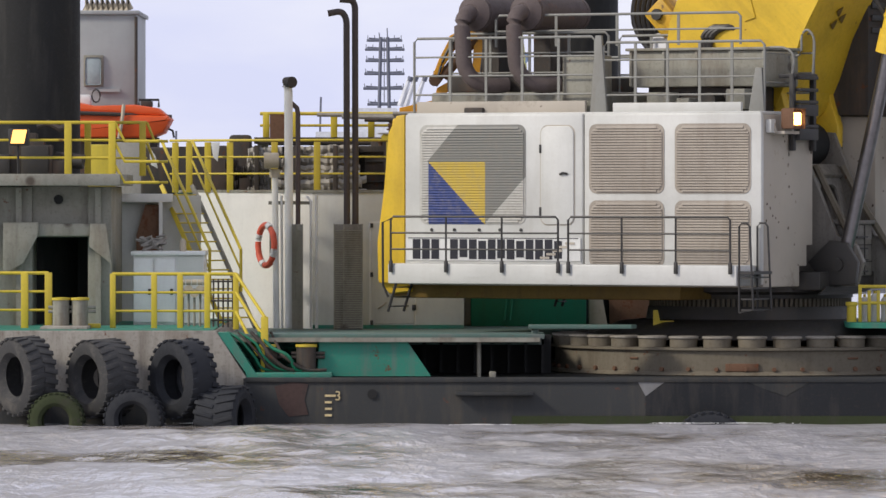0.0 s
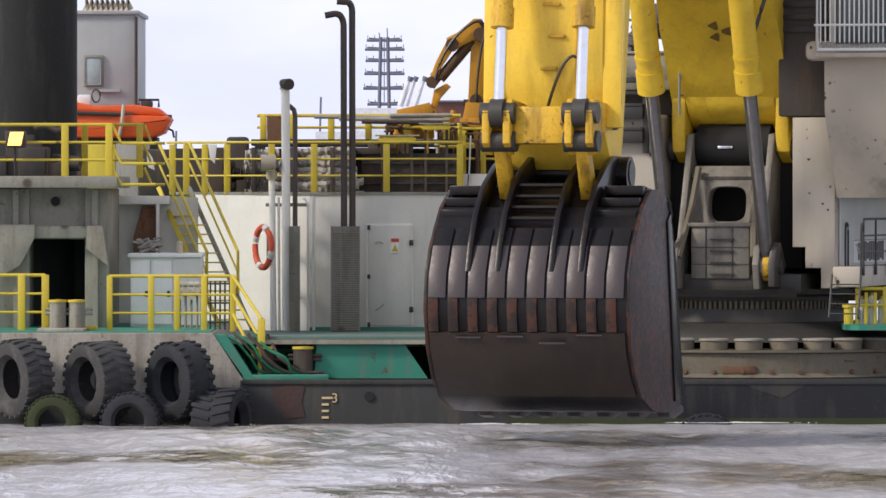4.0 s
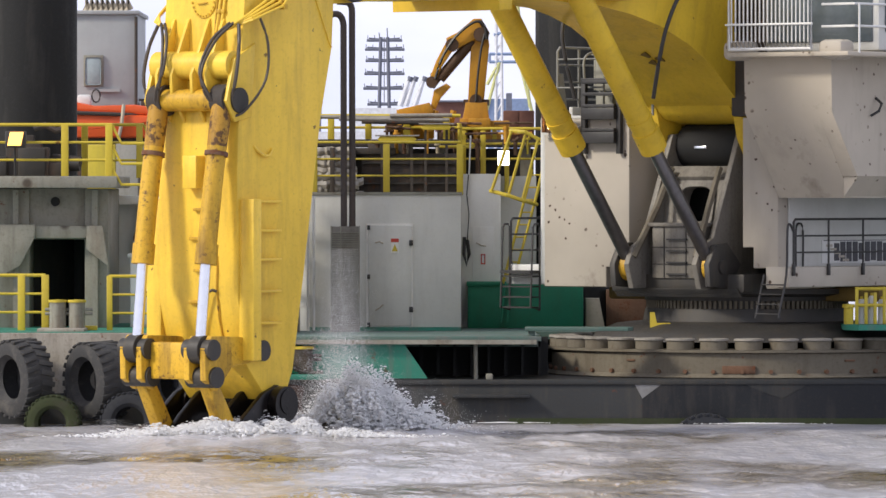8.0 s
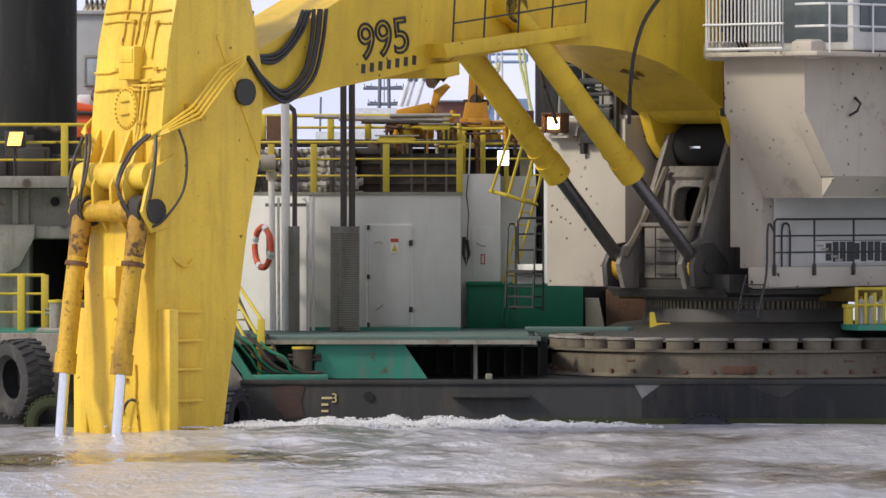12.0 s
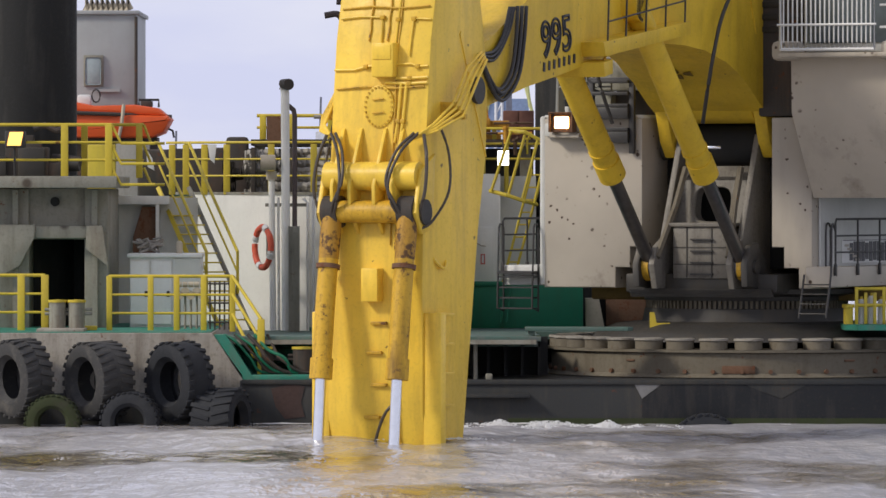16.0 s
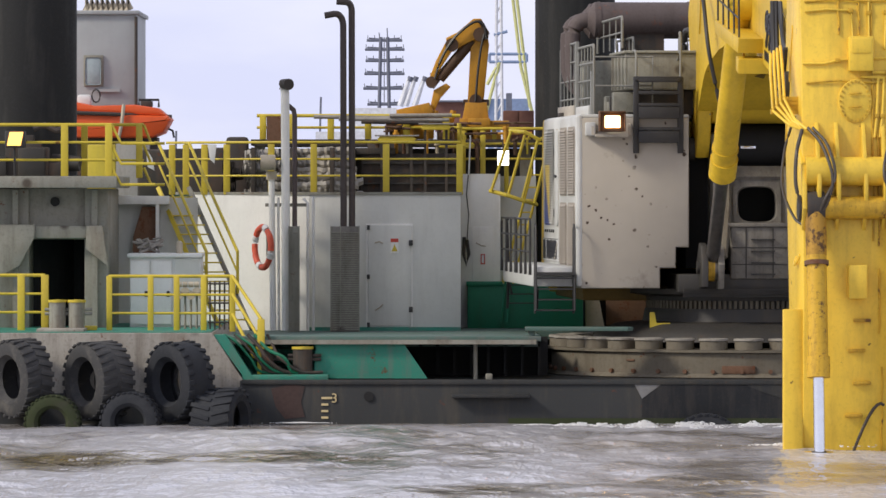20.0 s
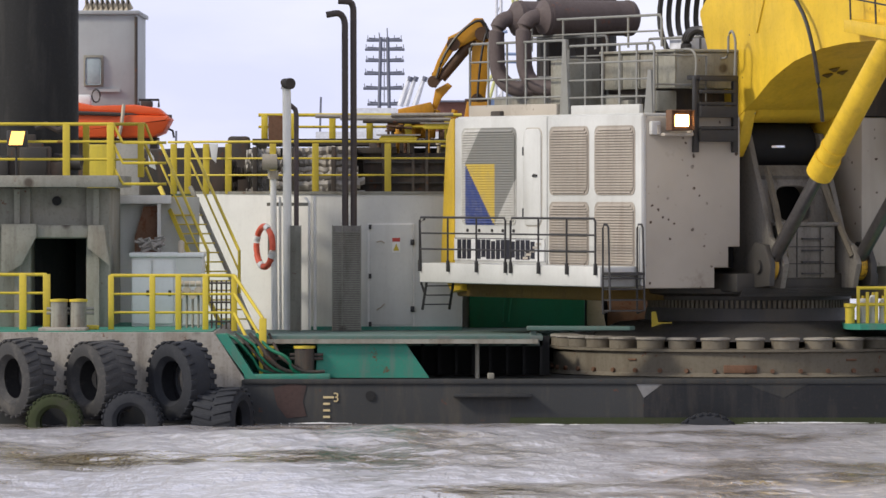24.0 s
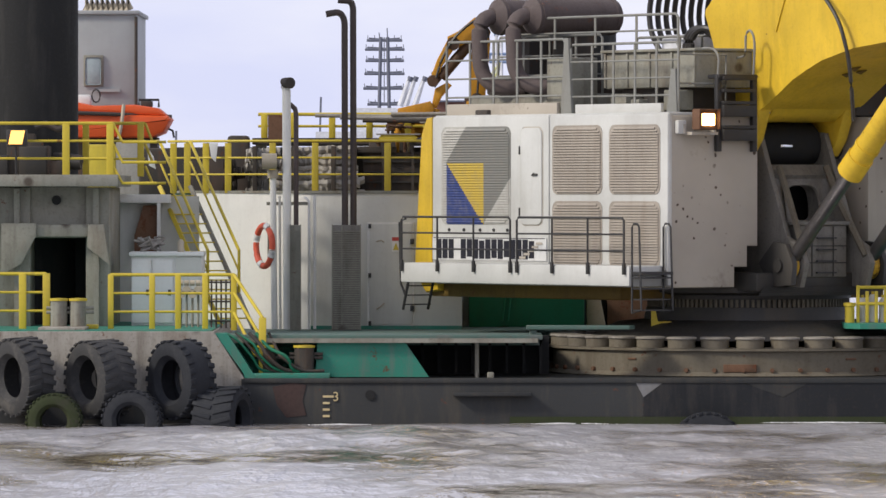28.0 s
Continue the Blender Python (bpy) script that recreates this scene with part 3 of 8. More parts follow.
for k in range(120):
    a = 360 * k / 120
    bm = B()
    box(bm, 2.04, 2.13, -0.03, 0.03, 2.27, 2.43, 0, pose(0, 0, 0, 0, 0, a))
    part("gear_tooth", bm, PLINTH, plinth)

# ---- fender tyres ----
def tyre_parts(th, r, w, rub, lugs=30, proud=0.995, inner=0.06):
    bm = B()
    hw = w / 2
    prof = [(r * 0.50, -hw * 0.62), (r * 0.62, -hw * 0.96), (r * 0.80, -hw), (r * 0.94, -hw * 0.86), (r * 0.97, -hw * 0.4), (r * 0.97, hw * 0.4), (r * 0.94, hw * 0.86),
            (r * 0.80, hw), (r * 0.62, hw * 0.96), (r * 0.50, hw * 0.62), (r * 0.54, hw * 0.5), (r * 0.78, hw * 0.7), (r * 0.88, 0), (r * 0.78, -hw * 0.7), (r * 0.54, -hw * 0.5), (r * 0.50, -hw * 0.62)]
    lathe(bm, prof, 48)
    part("carcass", bm, rub, th)
    for side in (-1, 1):
        for k in range(lugs):
            bm = B()
            m = pose(0, 0, 0, 0, 0, 360 * (k + 0.25 * side) / lugs)
            z0, z1 = sorted((side * hw * inner, side * hw * 0.98))
            box(bm, r * 0.93, r * proud, -r * 0.066, r * 0.066, z0, z1, 0.012, m @ pose(0, 0, 0, side * 14, 0, 0))
            part("tread_lug", bm, rub, th)


def tyre_at(u_label, at, rot, r, w, rub, label, lugs=30, proud=0.995, inner=0.06):
    th = thing("fender_tyre", label, "tyre", "fender tyres along the pontoon")
    th.matrix_basis = Matrix.Translation(at) @ rot
    tyre_parts(th, r, w, rub, lugs, proud, inner)
    return th


def face(az, tilt=0):
    """Tyre's axle along the given heading in the ground plane."""
    return pose(0, 0, 0, 0, 0, az) @ pose(0, 0, 0, 0, 90 + tilt, 0)


tyre_at(0, (-8.504, 134.05, 0.938), face(-146, 3), 0.80, 0.66, MUD_RUBBER, "big worn grey mud-caked fender tyre hung on the hull", 24, 1.0, 0.05)
tyre_at(0, (-6.94, 134.05, 0.893), face(-145, 2), 0.81, 0.80, MUD_RUBBER, "big mud-caked fender tyre with smooth tread", 26, 0.978, 0.1)
tyre_at(0, (-5.308, 133.95, 0.884), face(-143, 2), 0.82, 0.66, RUBBER, "big black fender tyre with lugs worn to the shoulders", 24, 0.99, 0.52)
tyre_at(0, (-7.821, 133.3, 0.075), face(-95), 0.56, 0.5, MOSS, "half-sunk fender tyre green with weed")
tyre_at(0, (-6.257, 133.3, 0.098), face(-100), 0.60, 0.5, RUBBER, "half-sunk black fender tyre")
tyre_at(0, (-4.453, 133.6, 0.099), face(-20), 0.66, 0.9, RUBBER, "half-sunk black fender tyre with heavy tread lying sideways", 20, 1.01, 0.04)
tyre_at(0, (5.318, 134.2, -0.549), face(-91), 0.78, 0.5, RUBBER, "almost sunk fender tyre along the hull")

# ---- bollards ----
def bollard(at, r, h, mat, cap_mat, label, bars=True):
    th = thing("bollard", label, "bollard", "mooring bollards", at=at)
    bm = B()
    lathe(bm, [(0, 0), (r, 0), (r, h), (0, h)], 20)
    part("post", bm, mat, th)
    bm = B()
    lathe(bm, [(0, h), (r * 1.12, h), (r * 1.12, h + 0.05), (0, h + 0.06)], 20)
    part("cap", bm, cap_mat, th)
    if bars:
        bm = B()
        for z in (h * 0.6, h * 0.75):
            rod(bm, (-r * 1.5, 0, z), (r * 1.9, 0, z), 0.035)
        part("cross_bar", bm, mat, th)


bollard((-7.887, 136, 1.86), 0.17, 0.58, FRAME_GREY, RAIL_YELLOW, "grey twin bollard post with yellow-edged cap")
bollard((-7.494, 136, 1.86), 0.17, 0.58, FRAME_GREY, RAIL_YELLOW, "grey twin bollard post with yellow-edged cap")
bollard((-3.613, 135.3, 0.98), 0.18, 0.52, DARK_BOX, RAIL_YELLOW, "rusty bollard with yellow top on a green step")
bollard((-2.853, 135.3, 0.98), 0.20, 0.52, DARK_BOX, RAIL_YELLOW, "rusty bollard with yellow top on a green step")
bm = B()
box(bm, -8.255, -7.289, 135.0, 136.3, 1.84, 1.92, 0.02)
solid("mooring_plinth", bm, PONTOON_GREY, "scuffed grey base plate under the bollards", "base plate")
bm = B()
box(bm, -7.562, -7.098, 136.3, 136.6, 1.86, 1.95, 0.02)
solid("yellow_fairlead", bm, RAIL_YELLOW, "low yellow fairlead on the deck", "fairlead")

# ---- loose hoses on the green step ----
random.seed(17)
for k in range(6):
    x0 = -4.45 + 0.16 * k
    pts = [(x0 + random.uniform(-0.1, 0.1), 135.0 + 0.06 * k, 1.80), (x0 + 0.25, 134.9 + 0.05 * k, 1.66 - 0.04 * k), (x0 + 0.45 + random.uniform(-0.15, 0.15), 135.0, 1.32), (x0 + 0.75, 135.1, 1.05), (x0 + 1.1 + random.uniform(-0.1, 0.2), 135.2, 1.03)]
    solid("slack_hose", path(B(), smooth(pts, 5), random.uniform(0.022, 0.04), 8), DARK_BOX if k % 2 else GREEN_BOX, "slack dark hose hanging over the green step", "hose", "slack hoses")

# ---- deck rails ----
railing("deck_railing", [(-12, 136.4, 1.85), (-8.165, 136.4, 1.85)], 1.14, RAIL_YELLOW, "yellow tubular deck railing", every=1.7, posts=[(-8.653, 136.4, 1.85), (-8.165, 136.4, 1.85), (-10.4, 136.4, 1.85)], post_r=0.075)
rl = railing("deck_railing", [(-6.855, 136.4, 1.83), (-4.315, 136.4, 1.83)], 1.14, RAIL_YELLOW, "yellow deck railing with sloping end", posts=[(-6.843, 136.4, 1.83), (-5.996, 136.4, 1.83), (-5.463, 136.4, 1.83), (-4.906, 136.4, 1.83), (-4.315, 136.4, 1.83)], post_r=0.06)
for p, q in (((-4.315, 136.4, 2.97), (-3.69, 135.2, 2.102)), ((-4.315, 136.4, 2.6), (-3.725, 135.2, 1.711)), ((-4.315, 136.4, 2.2), (-3.84, 135.2, 1.343))):
    part("sloped_rail", rod(B(), p, q, 0.035), RAIL_YELLOW, rl)
bm = B()
box(bm, -3.771, -3.621, 135.14, 135.26, 0.98, 2.113, 0.012)
part("post", bm, RAIL_YELLOW, rl)

# ---- spud frame, platform and pile ----
frame_th = thing("spud_gantry", "grey steel spud guide frame with platform and dark recess", "steel frame")
bm = B()
box(bm, -14, -6.779, 138.2, 144, 4.782, 5.03, 0.02)
part("platform", bm, FRAME_GREY, frame_th, "grey platform slab")
bm = B()
box(bm, -14, -8.652, 139, 143.5, 1.84, 4.771, 0.03)
part("column", bm, FRAME_GREY, frame_th)
bm = B()
box(bm, -7.494, -6.997, 139, 143.5, 1.84, 4.771, 0.03)
part("column", bm, FRAME_GREY, frame_th)
bm = B()
box(bm, -8.676, -7.47, 139.12, 139.3, 3.707, 4.771)
part("head_panel", bm, FRAME_GREY, frame_th)
bm = B()
box(bm, -8.805, -7.223, 138.75, 139.2, 3.732, 3.992, 0.02)
part("lintel", bm, FRAME_GREY, frame_th)
# black panel gives the recess its shade
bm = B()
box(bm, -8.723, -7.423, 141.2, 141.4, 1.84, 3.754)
part("recess_back", bm, BLACK, frame_th, "black back panel, shade of the recess in its colour")
for pts in (([(-9.247, 4.016), (-8.515, 4.016), (-8.515, 3.756), (-8.822, 3.167), (-9.247, 2.931)]),
            ([(-7.43, 3.992), (-7.1, 3.992), (-6.982, 3.143), (-7.454, 3.521)])):
    part("gusset", prism(B(), pts, "y", 138.66, 138.76, 0.01), FRAME_GREY, frame_th, "lighter grey gusset plate")
# solid black disc in place of the hole's inner shade
bm = B()
rod(bm, (-8.107, 138.98, 4.499), (-8.12, 139.2, 4.499), 0.10, 16)
part("hole", bm, BLACK, frame_th)
for u in (28, 168):
    bm = B()
    box(bm, (u - 784) * 138.9 / 11760 - 0.06, (u - 784) * 138.9 / 11760 + 0.06, 138.85, 139.02, 1.86, 4.74)
    part("stiffener", bm, FRAME_GREY, frame_th)

bm = B()
lathe(bm, [(0, -3), (1.02, -3), (1.02, 16), (0, 16)], 40)
solid("spud_column", bm, SPUD, "tall black steel spud pile standing in its frame", "spud", "spuds", at=pose(-8.808, 141.5, 0))
bm = B()
lathe(bm, [(0, -3), (0.90, -3), (0.90, 16), (0, 16)], 40)
solid("spud_column", bm, SPUD, "tall black steel spud pile behind the excavator", "spud", "spuds", at=pose(2.985, 150, 0))

# dark gear on the platform round the pile
gear = thing("guide_gear", "dark greasy guide rollers and chains round the spud pile", "guide gear")
random.seed(11)
for k in range(16):
    bm = B()
    x, z = random.uniform(-9.333, -7.81), 5.0 + random.uniform(0, 0.6)
    s = random.uniform(0.12, 0.3)
    if k % 2:
        rod(bm, (x - s, 140.2, z), (x + s, 140.1, z + random.uniform(-0.1, 0.15)), s * 0.5, 10)
    else:
        box(bm, x - s, x + s, 139.7 + 0.023 * k, 140.3, 5.0 - 0.004 * k, z + s, 0.03, None)
    part("roller" if k % 2 else "chock", bm, DARK_BOX if k % 3 else DARK_STEEL, gear)
bm = B()
path(bm, [(-8.607, 139.8, 6.031), (-8.369, 139.8, 6.103), (-8.131, 139.8, 5.984), (-7.893, 139.8, 6.055)], 0.07, 8)
part("rope_coil", bm, DARK_BOX, gear)

railing("platform_railing", [(-12, 138.3, 5.0), (-6.891, 138.3, 5.0)], 6.099 - 5.0, RAIL_YELLOW, "yellow platform railing above the spud frame", posts=[(-7.868, 138.3, 4.98), (-6.95, 138.3, 4.98), (-11, 138.3, 4.98)], post_r=0.075)
railing("platform_railing", [(-7.831, 143, 5.0), (-6.433, 143, 5.0)], 6.147 - 5.0, RAIL_YELLOW, "yellow platform railing along the rear edge", posts=[(-7.709, 143, 5.0), (-6.53, 143, 5.0)], post_r=0.07)
for y, u0, u1 in ((138.3, 198, 215), (143, 255, 268)):
    th = thing("stair_handrail", "yellow bent handrail joining platform and stair head", "handrail")
    for v0, v1 in ((221, 254), (257, 290), (297, 327)):
        x0, x1 = (u0 - 784) * y / 11760, (u1 - 784) * y / 11760
        z0, z1 = 4.7 - (v0 - 340) * y / 11760, 4.7 - (v1 - 340) * y / 11760
        x2 = -5.983
        part("rail", path(B(), [(x0, y, z0), (x1, y, z1), (x2, y, z1)], 0.032, 8), RAIL_YELLOW, th)

# floodlight on the platform
fl = thing("floodlight", "square warm glowing floodlight on the platform rail", "floodlight")
part("housing", box(B(), -9.089, -8.666, 138.0, 138.25, 5.616, 5.968, 0.03), BLACK_RAIL, fl)
part("lens", prism(B(), [(-9.047, 5.662), (-8.766, 5.662), (-8.707, 5.944), (-8.989, 5.944)], "y", 137.97, 138.0), LAMP_WARM, fl, "glowing warm lens")
part("bracket", rod(B(), (-8.901, 138.15, 5.616), (-8.901, 138.25, 5.0), 0.025), BLACK_RAIL, fl)

# ---- stair from the platform to the deck ----
stair = thing("stairway", "steep yellow steel stair with grating treads and grey stringers", "stair")
T0, T1 = Vector((-5.849, 144.5, 4.786)), Vector((-4.394, 141.2, 1.78))
W = Vector((0.657, 0.25, 0))
for s, mat in ((-0.5, RAIL_YELLOW), (0.5, FRAME_GREY)):
    bm = B()
    for dz in (0,):
        a, b = T0 + W * s, T1 + W * s
        path(bm, [a, b], 0.06, 4)
    part("stringer", bm, mat, stair)
N = 15
for i in range(1, N):
    c = T0.lerp(T1, i / N)
    bm = B()
    for k in range(4):
        dd = Vector((0.0, -0.06 * k + 0.09, 0))
        a, b = c - W * 0.48 + dd, c + W * 0.48 + dd
        path(bm, [a, b], 0.016, 5)
    part("tread", bm, RAIL_YELLOW, stair)
for s in (-0.5, 0.5):
    up = Vector((0, 0, 0.98))
    a, b = T0 + W * s + up, T0.lerp(T1, 0.78) + W * s + up
    part("handrail", path(B(), [a + Vector((-0.1, 0.4, 0)), a, b, b - Vector((0, 0, 0.9))], 0.035, 8), RAIL_YELLOW, stair)
    part("mid_rail", path(B(), [a - up * 0.45, b - up * 0.45], 0.024, 8), RAIL_YELLOW, stair)

# ---- deckhouse ----
house = thing("deckhouse", "light grey steel deckhouse with a door, on the green deck", "deckhouse")
HZ = 4.638
part("front_wall", box(B(), -2.922, 0.396, 145.6, 145.72, 1.66, HZ, 0.01), DECK_GREY, house)
part("end_wall", box(B(), 0.272, 0.396, 145.72, 151.6, 1.66, HZ, 0.01), DECK_GREY, house)
# same deckhouse as the front wall; sunlight is put into a paler colour
part("angled_wall", prism(B(), [(-5.48, 146.8), (-2.922, 145.6), (-2.922, 145.72), (-5.48, 146.95)], "z", 1.66, HZ), DECK_LIGHT, house, "angled wall, its sunlit side put into a paler colour")
part("roof", prism(B(), [(-5.48, 146.8), (-2.947, 145.57), (0.421, 145.57), (0.421, 153), (-6.322, 153)], "z", HZ, HZ + 0.06), FRAME_GREY, house, "grey roof plate")
part("rear_wall", box(B(), -6.322, 0.396, 152.8, 153, 1.66, HZ), DECK_GREY, house)
door = part("door", box(B(), -1.633, -0.693, 145.53, 145.6, 1.766, 3.97, 0.012), DECK_GREY, house, "grey steel door")
part("door_frame", box(B(), -1.683, -0.656, 145.57, 145.603, 1.729, 4.007), DECK_LIGHT, door)
for v in (403, 490, 575):
    part("hinge", box(B(), -1.658, -1.596, 145.5, 145.54, 4.7 - (v - 340) * 145.6 / 11760 - 0.05, 4.7 - (v - 340) * 145.6 / 11760 + 0.05), BLACK_RAIL, door)
for v in (430, 548):
    part("latch", box(B(), -0.742, -0.656, 145.49, 145.54, 4.7 - (v - 340) * 145.6 / 11760 - 0.06, 4.7 - (v - 340) * 145.6 / 11760 + 0.06, 0.01), BLACK_RAIL, door)
part("handle", path(B(), [(-1.484, 145.48, 2.102), (-1.385, 145.46, 2.164), (-1.311, 145.48, 2.238)], 0.018, 6), CREAM, door)
part("handle", path(B(), [(-1.484, 145.48, 3.587), (-1.385, 145.46, 3.612), (-1.311, 145.48, 3.574)], 0.018, 6), CREAM, door)
sg = part("warning_plate", box(B(), -1.14, -0.97, 145.515, 145.532, 3.36, 3.68), DECK_LIGHT, door, "small red and yellow warning plate")
part("plate_band", box(B(), -1.14, -0.97, 145.508, 145.516, 3.60, 3.68), RED, sg)
part("plate_field", prism(B(), [(-1.12, 3.40), (-0.99, 3.40), (-1.055, 3.56)], "y", 145.508, 145.516), RAIL_YELLOW, sg)
part("base_strip", box(B(), -2.92, 0.396, 145.52, 145.6, 1.66, 1.74), GREEN, house)

annex = thing("white_cabinet_house", "white steel annex with a small door and cables", "annex")
part("body", box(B(), 0.405, 1.292, 149, 152.4, 1.66, 5.105, 0.015), DECK_LIGHT, annex)
part("side_body", box(B(), 1.292, 2.103, 149.6, 152.4, 1.66, 5.055, 0.015), DECK_GREY, annex)
ad = part("small_door", box(B(), 0.658, 1.14, 148.95, 149, 2.674, 3.915, 0.01), DECK_LIGHT, annex)
part("door_handle", path(B(), [(0.747, 148.9, 3.56), (0.861, 148.88, 3.497), (0.962, 148.9, 3.484)], 0.016, 6), CREAM, ad)
part("label_plate", box(B(), 0.848, 0.949, 148.93, 148.95, 3.079, 3.307), RED, ad, "small white plate with red edge")
part("label_field", box(B(), 0.873, 0.924, 148.92, 148.93, 3.105, 3.282), SIGN_WHITE, ad)
part("cable", path(B(), [(0.633, 148.8, 5.965), (0.582, 148.9, 5.206), (0.532, 148.9, 4.637), (0.582, 148.9, 4.194), (0.532, 148.9, 3.434)], 0.014, 6), HOSE, annex)
part("cable_reel", path(B(), [(0.481, 148.8, 3.688), (0.468, 148.75, 3.309), (0.531, 148.75, 3.056), (0.582, 148.75, 3.309), (0.544, 148.8, 3.624)], 0.04, 8), HOSE, annex)
part("vent_pipe", path(B(), [(0.62, 148.8, 5.965), (0.582, 148.8, 5.08)], 0.02, 6), SIGN_WHITE, annex)

gb = thing("green_locker", "dark green steel locker on the deck", "locker")
part("body", box(B(), 0.554, 3.125, 148.1, 149.6, 1.66, 2.646, 0.02), GREEN_BOX, gb)
part("lid", box(B(), 0.529, 1.336, 148.05, 149.6, 2.608, 2.696, 0.01), GREEN_BOX, gb)
for u in (895, 905):
    part("stay", rod(B(), ((u - 784) * 148 / 11760, 148.02, 2.7), ((u - 784) * 148 / 11760 - 0.1, 147.9, 1.8), 0.025), GREEN_BOX, gb)
cf = thing("cream_ventilator", "cream tapered deck ventilator", "ventilator")
part("body", prism(B(), [(3.184, 1.66), (3.614, 1.66), (3.488, 2.324), (3.184, 2.324)], "y", 148.4, 148.9, 0.02), CREAM, cf)
bx = thing("rusty_locker", "brown rusty locker beside the slewing plinth", "locker")
part("body", box(B(), 3.664, 4.681, 149.2, 150.6, 1.66, 2.512, 0.02), RUST, bx)
yb = thing("yellow_bracket", "small yellow bracket on the deck", "bracket")
part("body", prism(B(), [(4.301, 2.2), (4.395, 2.2), (4.442, 1.98), (4.724, 1.98), (4.724, 1.80), (4.301, 1.80)], "y", 138.0, 138.1), RAIL_YELLOW, yb)
part("leg", rod(B(), (4.513, 138.05, 1.74), (4.513, 138.05, 1.92), 0.03), RAIL_YELLOW, yb)

# ---- pipes before the deckhouse ----
def pipe_thing(name, pts, r, mat, label, n=14, cap=None):
    th = thing(name, label, "pipe", "upright pipes")
    part("pipe", path(B(), pts, r, n), mat, th)
    return th


pm = pipe_thing("vent_mast", [(-3.411, 144.8, 1.683), (-3.435, 144.8, 6.855), (-3.46, 144.8, 7.015)], 0.095, DECK_LIGHT, "thick pale grey vent pipe with dark cowl")
part("cowl", path(B(), [(-3.46, 144.8, 6.941), (-3.46, 144.8, 7.044), (-3.344, 144.6, 7.041)], 0.125, 12), DARK_BOX, pm)
pipe_thing("standpipe", [(-3.699, 145, 1.679), (-3.736, 145, 5.008)], 0.07, DECK_LIGHT, "pale standpipe with a round valve head")
vh = thing("stop_valve", "round grey valve head on a standpipe", "valve")
part("body", path(B(), [(-3.965, 144.8, 5.34), (-3.645, 144.8, 5.34)], 0.17, 16), CREAM, vh)
part("flange", path(B(), [(-3.736, 145, 5.156), (-3.736, 145, 4.971)], 0.12, 14), CREAM, vh)
pipe_thing("goose_pipe", [(-3.23, 145, 1.679), (-3.23, 145, 6.365), (-3.255, 145, 6.488), (-3.353, 144.95, 6.574), (-3.438, 144.9, 6.585)], 0.055, RUST_PIPE, "rust-brown pipe bent at its top")
pipe_thing("thin_pipe", [(-2.949, 145.1, 1.677), (-2.949, 145.1, 4.453), (-3.037, 145.2, 4.552)], 0.03, DECK_LIGHT, "thin pale upright pipe by the deckhouse")
pipe_thing("thin_pipe", [(-2.826, 145.1, 1.677), (-2.826, 145.1, 4.601)], 0.035, DECK_LIGHT, "thin pale upright pipe by the deckhouse")
pipe_thing("thin_pipe", [(-3.578, 145.1, 1.677), (-3.59, 145.1, 4.577)], 0.03, DECK_LIGHT, "thin pale upright pipe by the deckhouse")
e1 = pipe_thing("exhaust_pipe", [(-2.152, 144.6, 1.626), (-2.164, 144.6, 8.143), *bend((-2.164, 144.6, 8.327), (-2.189, 144.6, 8.586), (-2.359, 144.5, 8.571)), (-2.568, 144.5, 8.534)], 0.072, EXHAUST, "tall sooty brown exhaust pipe with hooked top")
e2 = pipe_thing("exhaust_pipe", [(-1.969, 144.7, 1.624), (-1.981, 144.7, 8.514), *bend((-1.981, 144.7, 8.637), (-1.993, 144.7, 8.834), (-2.115, 144.6, 8.831)), (-2.312, 144.6, 8.844)], 0.072, EXHAUST, "tall sooty brown exhaust pipe with hooked top")
for u0, u1, lab in ((586, 636, "dark grey mesh guard round exhaust pipes"), (512, 530, "narrow dark mesh guard round a pipe")):
    g = thing("pipe_guard", lab, "guard")
    x0, x1 = (u0 - 784) * 144.4 / 11760, (u1 - 784) * 144.4 / 11760
    part("shell", box(B(), x0 + 0.01, x1 - 0.01, 144.42, 144.85, 1.66, 3.951, 0.01), FRAME_GREY if u1 - u0 < 30 else AFRAME, g)
    bm = B()
    for i in range(44):
        z = 1.7 + i * (3.951 - 1.8) / 44
        box(bm, x0, x0 + (x1 - x0) * 1.0, 144.39, 144.42, z, z + 0.022)
    part("mesh", bm, FRAME_GREY, g)
    bm = B()
    for x in (x0, x0 + (x1 - x0) * 0.34, x1):
        box(bm, x - 0.012, x + 0.012, 144.38, 144.42, 1.66, 3.963)
    part("edging", bm, FRAME_GREY, g)
br = thing("pipe_clamp", "grey clamp bar holding the upright pipes", "clamp")
part("bar", box(B(), -3.877, -2.951, 145.1, 145.2, 4.379, 4.453), FRAME_GREY, br)

# life ring
lr = thing("life_ring", "orange life ring with white bands on a bracket", "life ring")
R = 0.369
m = Matrix.Translation((-3.93, 145.2, 3.491)) @ pose(0, 0, 0, 90, 0, 0) @ pose(0, 0, 0, 0, -60, 0)
for k in range(8):
    a0, a1 = 2 * math.pi * k / 8, 2 * math.pi * (k + 1) / 8
    white = k % 2 == 1
    span = 0.16 if white else 0.62
    mid = (a0 + a1) / 2
    pts = [m @ Vector((R * math.cos(mid + s), R * math.sin(mid + s) * 1.2, 0)) for s in [(-span + 2 * span * i / 6) * (0.9 if not white else 1) for i in range(7)]]
    part("band" if white else "segment", path(B(), pts, 0.078 if white else 0.07, 10), SIGN_WHITE if white else RING_ORANGE, lr)
part("bracket", rod(B(), (-3.84, 145.2, 3.095), (-3.84, 145.2, 3.897), 0.02), FRAME_GREY, lr)

